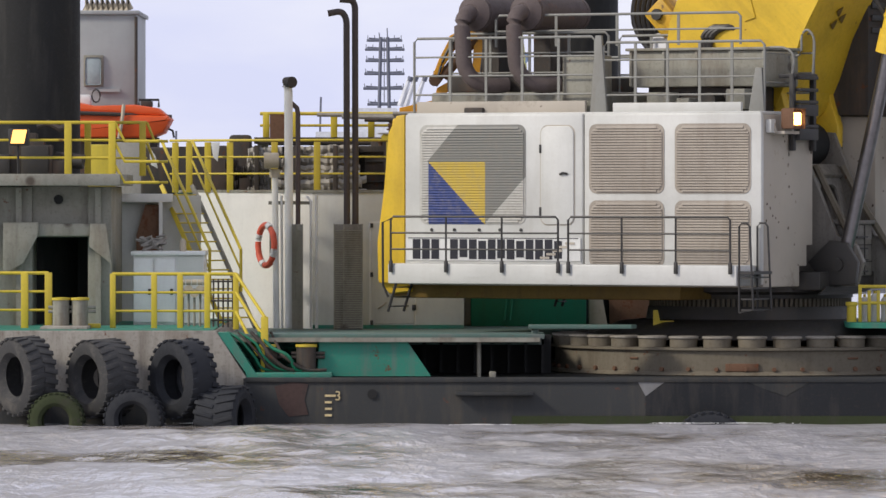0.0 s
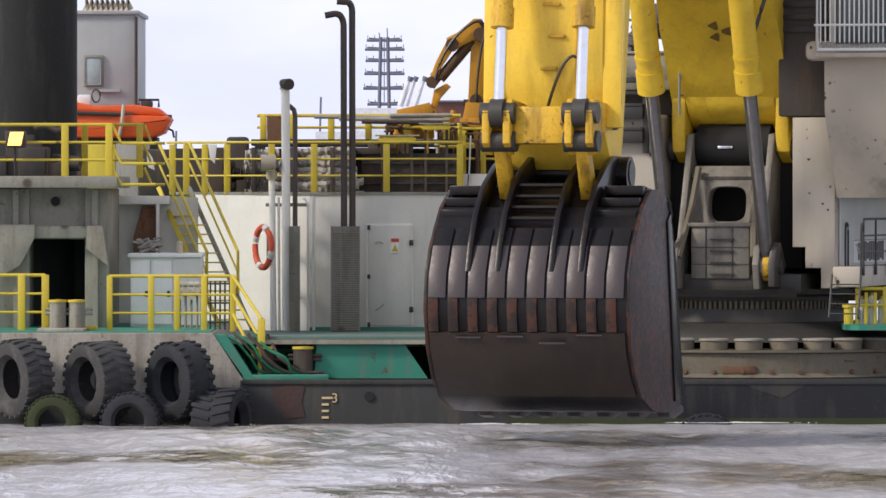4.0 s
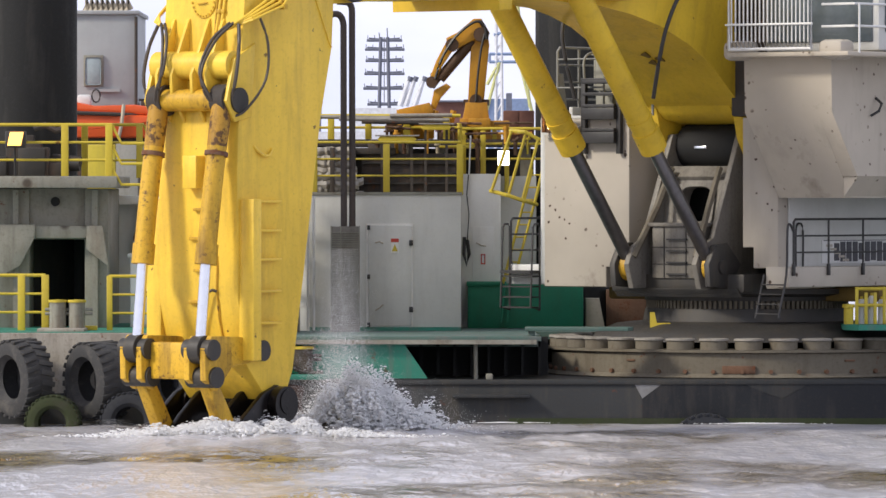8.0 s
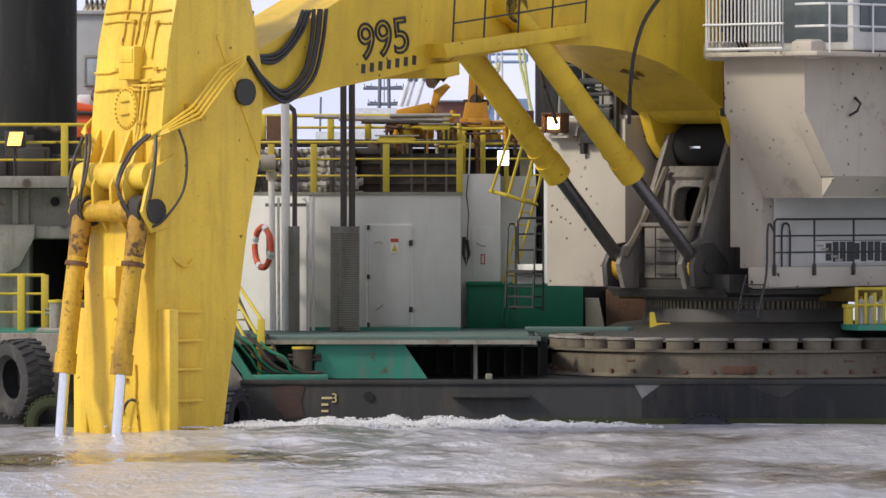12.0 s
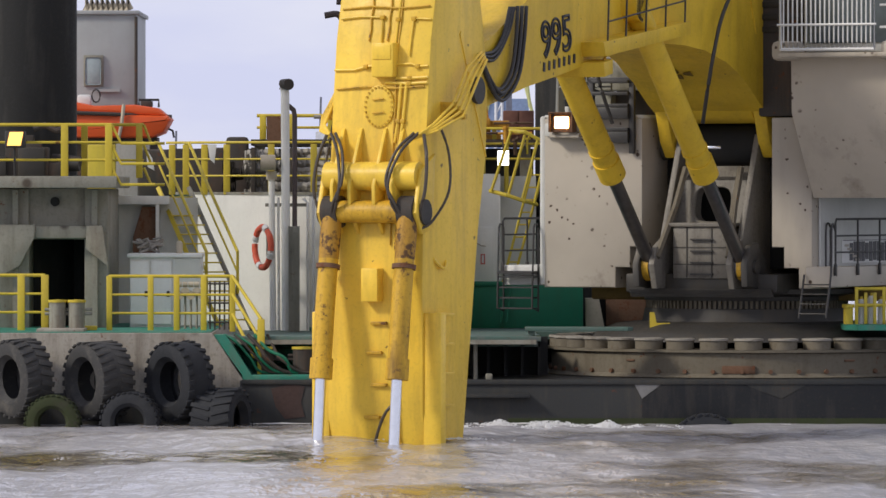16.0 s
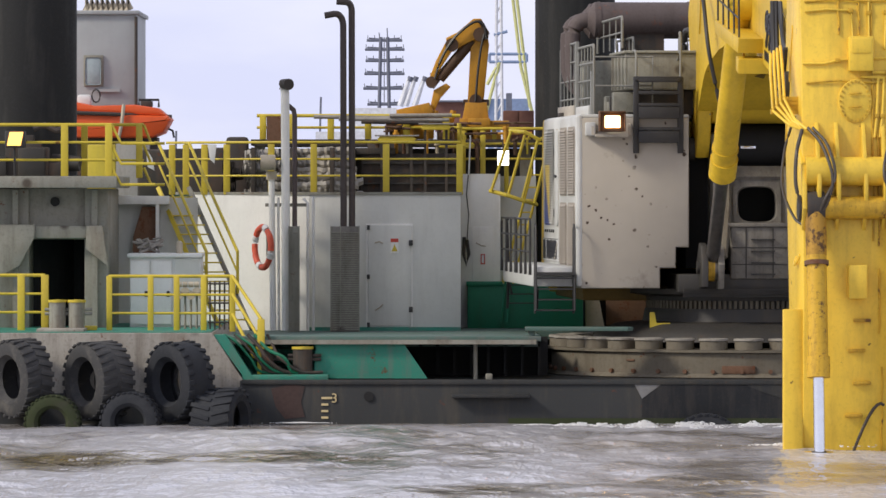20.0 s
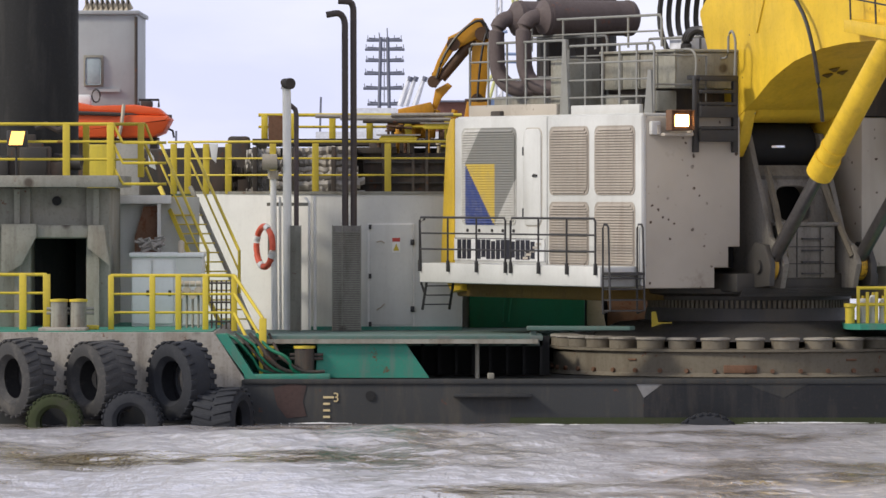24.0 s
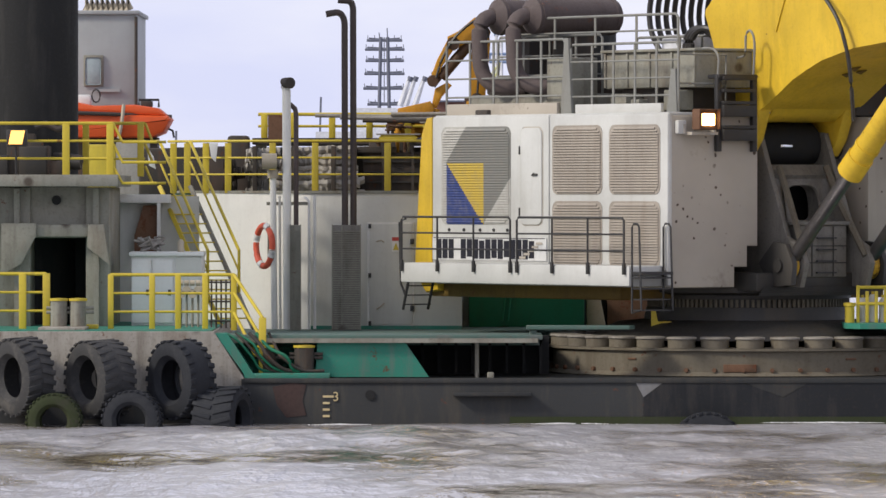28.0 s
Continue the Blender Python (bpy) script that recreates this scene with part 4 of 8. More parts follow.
# white cabinet and small gear by the stair
cab_ = thing("deck_cabinet", "white steel deck cabinet with two doors", "cabinet")
part("body", box(B(), -6.572, -5.077, 139.55, 141, 1.86, 3.336, 0.02), CABINET, cab_)
for u0, u1 in ((231, 265), (268, 304)):
    d = part("door", box(B(), (u0 - 784) * 139.5 / 11760, (u1 - 784) * 139.5 / 11760, 139.5, 139.56, 1.92, 3.253, 0.01), CABINET, cab_, "white door")
    part("handle", box(B(), (u1 - 784) * 139.5 / 11760 - 0.1, (u1 - 784) * 139.5 / 11760 - 0.04, 139.47, 139.5, 2.5, 2.62), BLACK_RAIL, d)
part("top", box(B(), -6.619, -5.053, 139.45, 141.1, 3.324, 3.407, 0.01), CABINET, cab_)
part("panel", box(B(), -5.623, -5.101, 139.5, 139.56, 1.9, 3.3), DECK_GREY, cab_)
rp = thing("rope_heap", "tangled grey rope heaped on the cabinet", "rope", kind="stuff")
random.seed(21)
bm = B()
pts = [(-6.21 + random.uniform(-0.32, 0.32), 139.9 + random.uniform(-0.2, 0.3), 3.439 + random.uniform(-0.02, 0.3)) for _ in range(34)]
path(bm, pts, 0.028, 6)
part("strand", bm, TARP, rp)
part("bottle", lathe(B(), [(0, 0), (0.07, 0), (0.07, 0.22), (0.03, 0.27), (0, 0.27)], 12, Matrix.Translation((-5.54, 139.8, 3.404))), CREAM, rp)
# passage behind the cabinet
ps = thing("inner_bulkhead", "grey bulkhead with brown locker seen under the stair", "bulkhead")
part("panel", box(B(), -7.263, -5.307, 143.8, 144.0, 1.85, 4.578), DECK_GREY, ps)
part("beam", box(B(), -7.248, -5.906, 143.4, 143.8, 4.432, 4.615, 0.01), DECK_LIGHT, ps)
part("locker", prism(B(), [(-6.692, 3.332), (-6.203, 3.332), (-6.203, 4.383), (-6.496, 4.383), (-6.692, 3.723)], "y", 143.55, 143.8), RUST, ps, "brown locker")
part("post", box(B(), -6.194, -6.121, 143.4, 143.5, 1.85, 4.432), DECK_LIGHT, ps)
vs = thing("valve_manifold", "cluster of brass-coloured valves behind the railing", "valves")
random.seed(5)
for k in range(5):
    x = -5.468 + k * 0.12
    part("stem", rod(B(), (x, 138, 1.85), (x, 138, 2.65), 0.025), FRAME_GREY, vs)
    part("valve", path(B(), [(x, 137.9, 2.55 + 0.08 * (k % 2)), (x, 138.1, 2.55 + 0.08 * (k % 2))], 0.09, 10), CREAM, vs)
    part("valve", path(B(), [(x - 0.05, 137.95, 2.78), (x + 0.05, 137.95, 2.78)], 0.06, 10), CREAM, vs)
gt = thing("folded_gangway", "rusty grating frame leaning behind the railing", "grating")
for k in range(5):
    part("bar", rod(B(), (-4.821 + k * 0.1, 137.6, 1.85), (-4.821 + k * 0.1, 137.7, 2.85), 0.02), DARK_BOX, gt)
for k in range(3):
    part("cross_bar", rod(B(), (-4.867, 137.6, 2.0 + 0.4 * k), (-4.353, 137.6, 2.0 + 0.4 * k), 0.02), DARK_BOX, gt)

# ---- roof gear on the deckhouse ----
railing("roof_railing", [(-6.125, 147.6, HZ + 0.05), (-5.381, 146.7, HZ + 0.05), (-2.839, 145.75, HZ + 0.05), (0.384, 145.75, HZ + 0.05)], 5.791 - HZ - 0.05, RAIL_YELLOW, "yellow railing round the deckhouse roof",
        posts=[(-6.001, 147.4, HZ), (-5.678, 147, HZ), (-5.257, 146.7, HZ), (-4.761, 146.5, HZ), (-3.769, 146.1, HZ), (-2.827, 145.75, HZ), (-1.24, 145.75, HZ), (0.372, 145.75, HZ)], post_r=0.072, r=0.028)
railing("rear_railing", [(-4.196, 150, 5.886), (0.395, 150, 5.886)], 0.536, RAIL_YELLOW, "yellow railing of the raised rear platform", posts=[(-4.056, 150, 5.886), (-3.393, 150, 5.886), (-2.526, 150, 5.886), (-1.684, 150, 5.886), (-0.816, 150, 5.886), (0.077, 150, 5.886)], post_r=0.075, bars=1, r=0.04)
rpf = thing("rear_platform", "brown steel rear platform carrying railings and crane", "platform")
part("floor", box(B(), -4.324, 2.245, 149.8, 156, 5.746, 5.886), DARK_BOX, rpf)
for u in (460, 620, 780, 930):
    part("leg", box(B(), (u - 784) * 150 / 11760 - 0.12, (u - 784) * 150 / 11760 + 0.12, 150, 150.3, 1.66, 5.746), FRAME_GREY, rpf)
part("rear_panel", box(B(), -6.338, 2.108, 154.4, 154.6, 1.66, 5.708), DARK_BOX, rpf)
part("dark_post", box(B(), -3.953, -3.624, 149.2, 149.6, 5.84, 6.398), RUST, rpf)

def tarp_stack(u0, u1, v_top, v_low, y, layers, mat, seed):
    """Sagging folded sheets piled on one another, each a flattened wavy layer."""
    th = thing("tarpaulin_stack", "pile of grey weathered folded tarpaulins on the roof", "tarpaulin", "folded tarpaulins")
    rng = random.Random(seed)
    x0, x1 = (u0 - 784) * y / 11760, (u1 - 784) * y / 11760
    z0, z1 = 4.7 - (v_low - 340) * y / 11760, 4.7 - (v_top - 340) * y / 11760
    h = (z1 - z0) / layers
    for i in range(layers):
        bm, k = B(), 26
        a, b = x0 + rng.uniform(-0.05, 0.2), x1 - rng.uniform(-0.05, 0.3)
        front = y + rng.uniform(-0.12, 0.08)
        ph, amp = rng.uniform(0, 6), rng.uniform(0.1, 0.25) * h
        rows_ = []
        for j in range(k + 1):
            x = a + (b - a) * j / k
            dz = amp * math.sin(3.1 * x + ph) + rng.uniform(-0.18, 0.18) * h
            dy = rng.uniform(-0.05, 0.05)
            zc = z0 + h * (i + 0.5) + dz
            rows_.append([bm.verts.new((x, front + dy + 0.07 * c, zc + 0.92 * h * d)) for c, d in ((0.4, -0.9), (0, -0.55), (-0.4, 0.0), (0, 0.6), (0.5, 0.9))] + [bm.verts.new((x, y + 0.9, zc + 0.56 * h)), bm.verts.new((x, y + 0.9, zc - 0.56 * h))])
        for p_, q_ in zip(rows_, rows_[1:]):
            for c in range(7):
                d = (c + 1) % 7
                bm.faces.new((p_[c], q_[c], q_[d], p_[d]))
        bm.faces.new(rows_[0])
        bm.faces.new(rows_[-1][::-1])
        part("fold", bm, mat if rng.random() < 0.72 else (DARK_BOX if rng.random() < 0.2 else CANVAS), th)


tarp_stack(432, 500, 268, 348, 147.5, 9, TARP, 3)
tarp_stack(486, 642, 300, 349, 147.2, 6, TARP, 4)
tarp_stack(500, 648, 264, 304, 147.9, 5, CANVAS, 5)
tarp_stack(398, 434, 290, 346, 147.6, 6, DARK_BOX, 6)
tr = thing("tarpaulin_rack", "dark steel rack holding rolled tarpaulins on the roof", "rack")
for u in (452, 520, 590):
    part("upright", box(B(), (u - 784) * 148.4 / 11760 - 0.05, (u - 784) * 148.4 / 11760 + 0.05, 147.0, 148.8, HZ + 0.04, 5.684, 0.01), DARK_BOX, tr)
db = thing("roof_container", "dark rusty equipment box on the roof", "equipment box")
part("body", box(B(), -1.82, 0.354, 148.6, 150.6, HZ + 0.05, 5.559, 0.02), DARK_BOX, db)
for v in (290, 308, 326):
    part("ledge", box(B(), -1.793, 0.328, 148.53, 148.6, 4.7 - (v - 340) * 148.6 / 11760, 4.7 - (v - 340) * 148.6 / 11760 + 0.03), DARK_STEEL, db)
part("lid", box(B(), -1.946, -1.061, 148.5, 150.6, 5.547, 5.686, 0.01), DARK_BOX, db)
for u, v, w, h in ((690, 258, 0.5, 0.14), (420, 270, 0.25, 0.35), (380, 285, 0.3, 0.3), (275, 300, 0.4, 0.45)):
    th = thing("deck_bundle", "dark dirty bundle of deck gear", "bundle")
    x, z = (u - 784) * 149.6 / 11760, 4.7 - (v - 340) * 149.6 / 11760
    part("pack", box(B(), x - w, x + w, 149.6, 150.2, HZ - 0.1, z + h, 0.08), DARK_BOX, th)
cl = thing("hung_cloth", "pale cloth hanging on the roof railing", "cloth")
part("sheet", prism(B(), [(-5.179, 5.746), (-4.98, 5.746), (-5.029, 5.322), (-5.129, 5.422)], "y", 146.38, 146.41, 0.005), SIGN_WHITE, cl)
part("sheet", prism(B(), [(-6.602, 5.679), (-6.451, 5.453), (-6.401, 5.177), (-6.552, 5.252)], "y", 147.58, 147.61, 0.005), SIGN_WHITE, cl)

# yellow caged ladder beside the annex
lad = thing("caged_ladder", "bent yellow caged ladder leaning beside the annex", "ladder")
for p, q in (((1.523, 148, 6.059), (1.082, 148, 4.725)), ((1.835, 147.8, 5.982), (1.458, 147.8, 4.637)), ((2.11, 147.7, 5.855), (1.771, 147.7, 4.549)), ((2.402, 147.9, 5.958), (2.037, 147.9, 4.448))):
    part("cage_bar", rod(B(), p, q, 0.034, 8), RAIL_YELLOW, lad)
for pts in ([(1.5, 148.2, 6.061), (1.834, 147.7, 6.031), (2.148, 147.7, 5.855), (2.369, 148.2, 5.96)], [(1.059, 148.2, 4.725), (1.431, 147.6, 4.625), (1.807, 147.6, 4.499), (2.092, 148.2, 4.423)]):
    part("cage_hoop", path(B(), pts, 0.045, 8), RAIL_YELLOW, lad)
for u0, u1 in ((942, 890), (962, 908)):
    part("side_rail", rod(B(), ((u0 - 784) * 148.1 / 11760, 148.1, 5.204), ((u1 - 784) * 148.1 / 11760, 148.1, 2.66), 0.03, 8), RAIL_YELLOW, lad)
for i in range(9):
    u = 940 - i * 5.8
    z = 4.7 - (310 + i * 22 - 340) * 148.1 / 11760
    part("rung", rod(B(), ((u - 784) * 148.1 / 11760, 148.1, z), ((u + 19 - 784) * 148.1 / 11760, 148.1, z), 0.02, 6), RAIL_YELLOW, lad)
railing("annex_railing", [(0.394, 149.4, 5.105), (2.744, 149.4, 5.105)], 6.123 - 5.105, RAIL_YELLOW, "yellow railing on the annex roof", posts=[(0.457, 149.4, 5.05), (0.902, 149.4, 5.05), (2.49, 149.4, 5.05)], post_r=0.06)
wl = thing("floodlight", "bright white floodlight on the annex railing", "floodlight")
part("housing", box(B(), 1.215, 1.493, 148.75, 148.9, 5.282, 5.636, 0.02), BLACK_RAIL, wl)
part("lens", box(B(), 1.227, 1.479, 148.72, 148.75, 5.295, 5.624, 0.01), LAMP_WHITE, wl, "glowing white lens")
part("bracket", rod(B(), (1.354, 148.82, 5.636), (1.354, 149.4, 5.839), 0.02), BLACK_RAIL, wl)

# ---- knuckle crane ----
cr = thing("knuckle_crane", "orange-yellow folded knuckle-boom deck crane", "crane")
CY = 151.0
part("column", prism(B(), [(0.642, 8.193), (1.014, 8.295), (1.053, 8.038), (0.924, 6.703), (0.565, 6.729)], "y", 150.8, 151.3, 0.03), CRANE_YELLOW, cr)
part("elbow", prism(B(), [(0.077, 8.193), (0.334, 8.321), (0.693, 8.629), (0.873, 8.629), (1.053, 8.321), (1.027, 8.141), (0.693, 8.141), (0.205, 7.884), (0.077, 7.987)], "y", 150.7, 151.4, 0.03), CRANE_YELLOW, cr)
part("fore_arm", prism(B(), [(0.103, 8.167), (0.257, 7.961), (-0.051, 7.499), (-0.205, 7.114), (-0.308, 7.268), (-0.154, 7.679)], "y", 150.75, 151.05, 0.02), CRANE_YELLOW, cr)
part("arm_cylinder", rod(B(), (0.667, 150.9, 8.139), (-0.077, 150.9, 7.266), 0.13, 10), CRANE_DARK, cr)
for u, v, r in ((850, 62, 0.16), (800, 80, 0.15), (764, 146, 0.13), (842, 178, 0.14)):
    part("joint", rod(B(), ((u - 784) * 151 / 11760, 150.62, 4.7 - (v - 340) * 151 / 11760), ((u - 784) * 151 / 11760, 151.45, 4.7 - (v - 340) * 151 / 11760), r, 14), CRANE_DARK, cr, "dark greasy joint")
part("crane_hose", path(B(), smooth([(0.999, 150.6, 8.158), (0.922, 150.6, 8.491), (0.692, 150.6, 8.542), (0.282, 150.6, 8.209), (-0.026, 150.6, 7.722), (-0.179, 150.6, 7.261)], 4), 0.035, 6), HOSE, cr)
part("crane_hose", path(B(), smooth([(0.743, 150.6, 6.749), (0.794, 150.6, 7.389), (0.871, 150.6, 7.978), (0.948, 150.6, 8.286)], 4), 0.03, 6), HOSE, cr)
part("wear_plate", prism(B(), [(0.794, 8.595), (0.884, 8.595), (1.063, 8.288), (0.974, 8.211)], "y", 150.64, 150.69), CRANE_DARK, cr)
part("tip", prism(B(), [(-0.282, 7.396), (0.077, 7.551), (-0.026, 7.268), (-0.205, 7.037), (-0.308, 7.191)], "y", 150.8, 151.2, 0.02), CRANE_DARK, cr)
part("grab_arm", prism(B(), [(-0.205, 7.011), (0.077, 7.165), (0.18, 7.088), (-0.051, 6.831), (-0.18, 6.549), (-0.282, 6.626)], "y", 150.8, 151.2, 0.02), CRANE_YELLOW, cr)
part("jib", prism(B(), [(-1.053, 6.562), (-0.308, 6.729), (-0.205, 6.549), (-0.282, 6.395), (-1.053, 6.369)], "y", 150.7, 151.2, 0.03), CRANE_YELLOW, cr)
part("base", prism(B(), [(0.514, 6.729), (1.002, 6.729), (1.104, 5.907), (0.36, 5.907)], "y", 150.6, 151.5, 0.03), CRANE_YELLOW, cr)
part("slew_collar", path(B(), [(0.76, 151.05, 6.66), (0.76, 151.05, 6.80)], 0.30, 18), CRANE_DARK, cr)
part("valve_chest", box(B(), -1.15, -0.2, 150.5, 151.2, 5.9, 6.38, 0.04), CRANE_YELLOW, cr, "orange-yellow valve chest")
for k in range(3):
    part("outrigger", rod(B(), ((-0.308) + 0.4 * k, 150.8, 5.907), (-0.308 + 0.15 + 0.4 * k, 150.8, 6.549), 0.07, 8), CRANE_YELLOW, cr)
# pipes, brackets and small yellow and brown gear stacked on the rear platform
random.seed(77)
for k in range(16):
    u = random.uniform(690, 880)
    v = random.uniform(205, 244)
    y = 150.2 + random.uniform(0, 0.5)
    x, z = (u - 784) * y / 11760, 4.7 - (v - 340) * y / 11760
    base = 4.7 - (250 - 340) * y / 11760
    th = thing("deck_fitting", "small rusty yellow fitting standing on the rear platform", "fitting", "fittings on the rear platform", at=(x, y, base))
    h = z - base
    part("post", box(B(), -0.05, 0.05, -0.05, 0.05, 0, h, 0.01), random.choice((CRANE_YELLOW, RAIL_YELLOW, CRANE_DARK)), th)
    part("head", box(B(), -random.uniform(0.1, 0.3), random.uniform(0.1, 0.35), -0.12, 0.12, h - 0.12, h + random.uniform(0.02, 0.1), 0.02), random.choice((CRANE_YELLOW, CRANE_DARK, RUST)), th)
for k, u in enumerate((905, 930)):
    th = thing("red_brown_locker", "red-brown steel locker on the rear platform", "locker")
    x = (u - 784) * 152 / 11760
    part("body", box(B(), x - 0.18, x + 0.2, 152, 152.8, 5.863, 6.561, 0.02), FAR_BROWN, th)

random.seed(91)
for u0, u1, v, mat in ((556, 700, 207, CANVAS), (600, 795, 211, TARP), (690, 800, 205, CANVAS), (640, 760, 216, DARK_BOX)):
    y = 149.7
    z = 4.7 - (v - 340) * y / 11760
    th = thing("long_pipe", "long weathered pipe length lying along the rear railing", "pipe", "pipes on the rear railing")
    part("pipe", rod(B(), ((u0 - 784) * y / 11760, y, z), ((u1 - 784) * y / 11760, y + 0.1, z + random.uniform(-0.03, 0.03)), 0.045, 8), mat, th)
for u0, u1, v in ((668, 738, 247), (745, 800, 226)):
    y = 148.2
    x0, x1, z = (u0 - 784) * y / 11760, (u1 - 784) * y / 11760, 4.7 - (v - 340) * y / 11760
    th = thing("hatch_table", "yellow-topped steel hatch table behind the roof railing", "hatch")
    part("top", prism(B(), [(x0, z), (x0 + 0.06, z + 0.07), (x1 - 0.1, z + 0.07), (x1, z + 0.02), (x1 - 0.08, z - 0.05), (x0 + 0.05, z - 0.05)], "y", y, y + 0.7, 0.01), RAIL_YELLOW, th)
    part("rim", box(B(), x0 - 0.05, x1 + 0.05, y - 0.03, y + 0.75, z + 0.072, z + 0.10), TARP, th)
    for x in (x0 + 0.1, x1 - 0.12):
        part("leg", box(B(), x - 0.03, x + 0.03, y + 0.2, y + 0.26, HZ + 0.06, z), DARK_BOX, th)
for k in range(26):
    u, v = random.uniform(655, 945), random.uniform(218, 262)
    y = 149.0 + random.uniform(0, 0.6)
    x, z = (u - 784) * y / 11760, 4.7 - (v - 340) * y / 11760
    th = thing("pipe_stub", "short rusty pipe fitting among the gear on the roof", "fitting", "fittings on the roof", at=(x, y, z))
    mat = random.choice((CRANE_YELLOW, RAIL_YELLOW, RUST, CREAM, CRANE_DARK, RAIL_YELLOW))
    if k % 3:
        part("stub", path(B(), smooth([(0, 0, HZ + 0.06 - z if k % 3 == 1 else -0.35), (0, 0, -0.05), (random.uniform(-0.12, 0.12), 0, 0.05)], 3), random.uniform(0.025, 0.05), 8), mat, th)
    else:
        part("bar", rod(B(), (-random.uniform(0.2, 0.5), 0, 0), (random.uniform(0.2, 0.5), 0, random.uniform(-0.06, 0.06)), 0.028, 8), mat, th)
    part("flange", lathe(B(), [(0, -0.02), (0.075, -0.02), (0.075, 0.02), (0, 0.02)], 12), mat, th)

# ---- yellow rack with white gas bottles on the side deck ----
rack = thing("bottle_rack", "yellow steel rack on the green side deck", "rack")
for z in (2.70, 2.36):
    part("rail", rod(B(), (8.52, 137.3, z), (10.6, 137.3, z), 0.035, 8), RAIL_YELLOW, rack)
for k in range(11):
    x = 8.55 + 0.19 * k
    part("post", box(B(), x - 0.035, x + 0.035, 137.27, 137.33, 1.97, 2.74 if k % 3 == 0 else 2.62, 0.01), RAIL_YELLOW, rack)
part("stub_post", lathe(B(), [(0, 1.97), (0.10, 1.97), (0.10, 2.30), (0.13, 2.31), (0.13, 2.38), (0, 2.39)], 14, Matrix.Translation((8.38, 137.3, 0))), RAIL_YELLOW, rack)
for k in range(9):
    th = thing("gas_bottle", "white steel gas bottle standing in the yellow rack", "gas bottle", "gas bottles in a row", at=(8.66 + 0.21 * k, 137.5, 1.97))
    h = 0.44 + 0.07 * (k % 2)
    part("bottle", lathe(B(), [(0, 0), (0.085, 0), (0.085, h), (0.05, h + 0.07), (0, h + 0.08)], 14), SIGN_WHITE, th)
    part("valve_cap", lathe(B(), [(0, h + 0.07), (0.03, h + 0.07), (0.03, h + 0.13), (0, h + 0.13)], 10), RAIL_YELLOW, th)

# ---- support vessel behind: grey tower and lifeboat ----
sv = thing("support_vessel", "grey support vessel lying behind the pontoon", "vessel", rides=False)
SY = 166
part("hull", prism(B(), [(-26, -1), (-6.409, -1), (-6.197, 4.0), (-26, 4.0)], "y", 164, 176, 0.05), TOWER_GREY, sv)
part("deck_house", box(B(), -26, -7.608, 167, 174, 4.0, 6.817), TOWER_GREY, sv)
part("tower", box(B(), -9.514, -7.651, 166, 171, 5.97, 9.161, 0.03), TOWER_GREY, sv, "plain grey funnel tower")
part("tower_cap", box(B(), -9.585, -7.58, 165.9, 171.1, 9.132, 9.231, 0.02), TOWER_GREY, sv)
wn = part("window", box(B(), -8.972, -8.478, 165.93, 166.02, 7.34, 8.116, 0.02), FRAME_GREY, sv)
part("pane", box(B(), -8.93, -8.535, 165.90, 165.94, 7.368, 8.06, 0.06), PALE_GLASS, wn)
part("step", box(B(), -8.657, -8.064, 165.9, 166, 7.198, 7.269), TOWER_GREY, sv)
part("edge_pipe", rod(B(), (-7.662, 165.95, 9.075), (-7.662, 165.95, 6.817), 0.04), DARK_BOX, sv)
random.seed(8)
for k in range(9):
    x = -9.057 + k * 0.13
    bm = B()
    path(bm, [(x, 168, 9.271), (x + 0.05, 168, 9.529), (x + 0.12, 168.1, 9.329)], 0.07, 8)
    part("hose_coil", bm, CREAM, sv)
lb = thing("lifeboat", "orange rescue boat with steering console on its cradle", "lifeboat", rides=False)
LY = 164.5
outline = [(-9.68, 6.658), (-6.77, 6.574), (-6.7, 6.49), (-6.882, 6.155), (-7.19, 6.029), (-9.68, 6.029)]
part("hull", prism(B(), outline, "y", 163.7, 165.6, 0.12), ORANGE, lb)
part("canopy", prism(B(), [(-9.68, 6.714), (-6.77, 6.56), (-7.022, 6.77), (-7.61, 6.854), (-8.589, 6.826), (-9.288, 6.966)], "y", 163.85, 165.4, 0.08), ORANGE, lb)
part("gunwale", path(B(), [(-9.68, 163.66, 6.672), (-8.169, 163.66, 6.616), (-6.714, 164.3, 6.56)], 0.05, 8), DARK_BOX, lb)
part("console", box(B(), -9.036, -8.701, 164.2, 164.9, 6.798, 7.106, 0.06), SIGN_WHITE, lb, "white steering console")
part("wheel", path(B(), [Vector((-8.583, 164.4, 7.077)) + Vector((0.13 * math.cos(a) * 0.8, 0, 0.16 * math.sin(a))) for a in [i * math.pi / 6 for i in range(13)]], 0.022, 6), HOSE, lb)
part("engine_rail", path(B(), [(-7.526, 164.5, 6.798), (-7.526, 164.5, 6.98), (-7.036, 164.5, 6.98), (-7.036, 164.5, 6.798)], 0.035, 6), HOSE, lb)
part("outboard", box(B(), -7.47, -7.19, 164.2, 164.8, 6.798, 6.952, 0.03), DARK_BOX, lb)
part("strap", path(B(), [(-7.865, 163.7, 6.844), (-7.902, 163.6, 6.439), (-7.99, 163.7, 6.022)], 0.05, 6), CREAM, lb)
part("cradle", box(B(), -9.288, -7.05, 164, 165.3, 4.0, 6.043), DARK_BOX, lb)
part("tiller", path(B(), [(-6.794, 164.4, 6.266), (-6.682, 164.4, 6.21), (-6.654, 164.4, 6.042)], 0.03, 6), HOSE, lb)
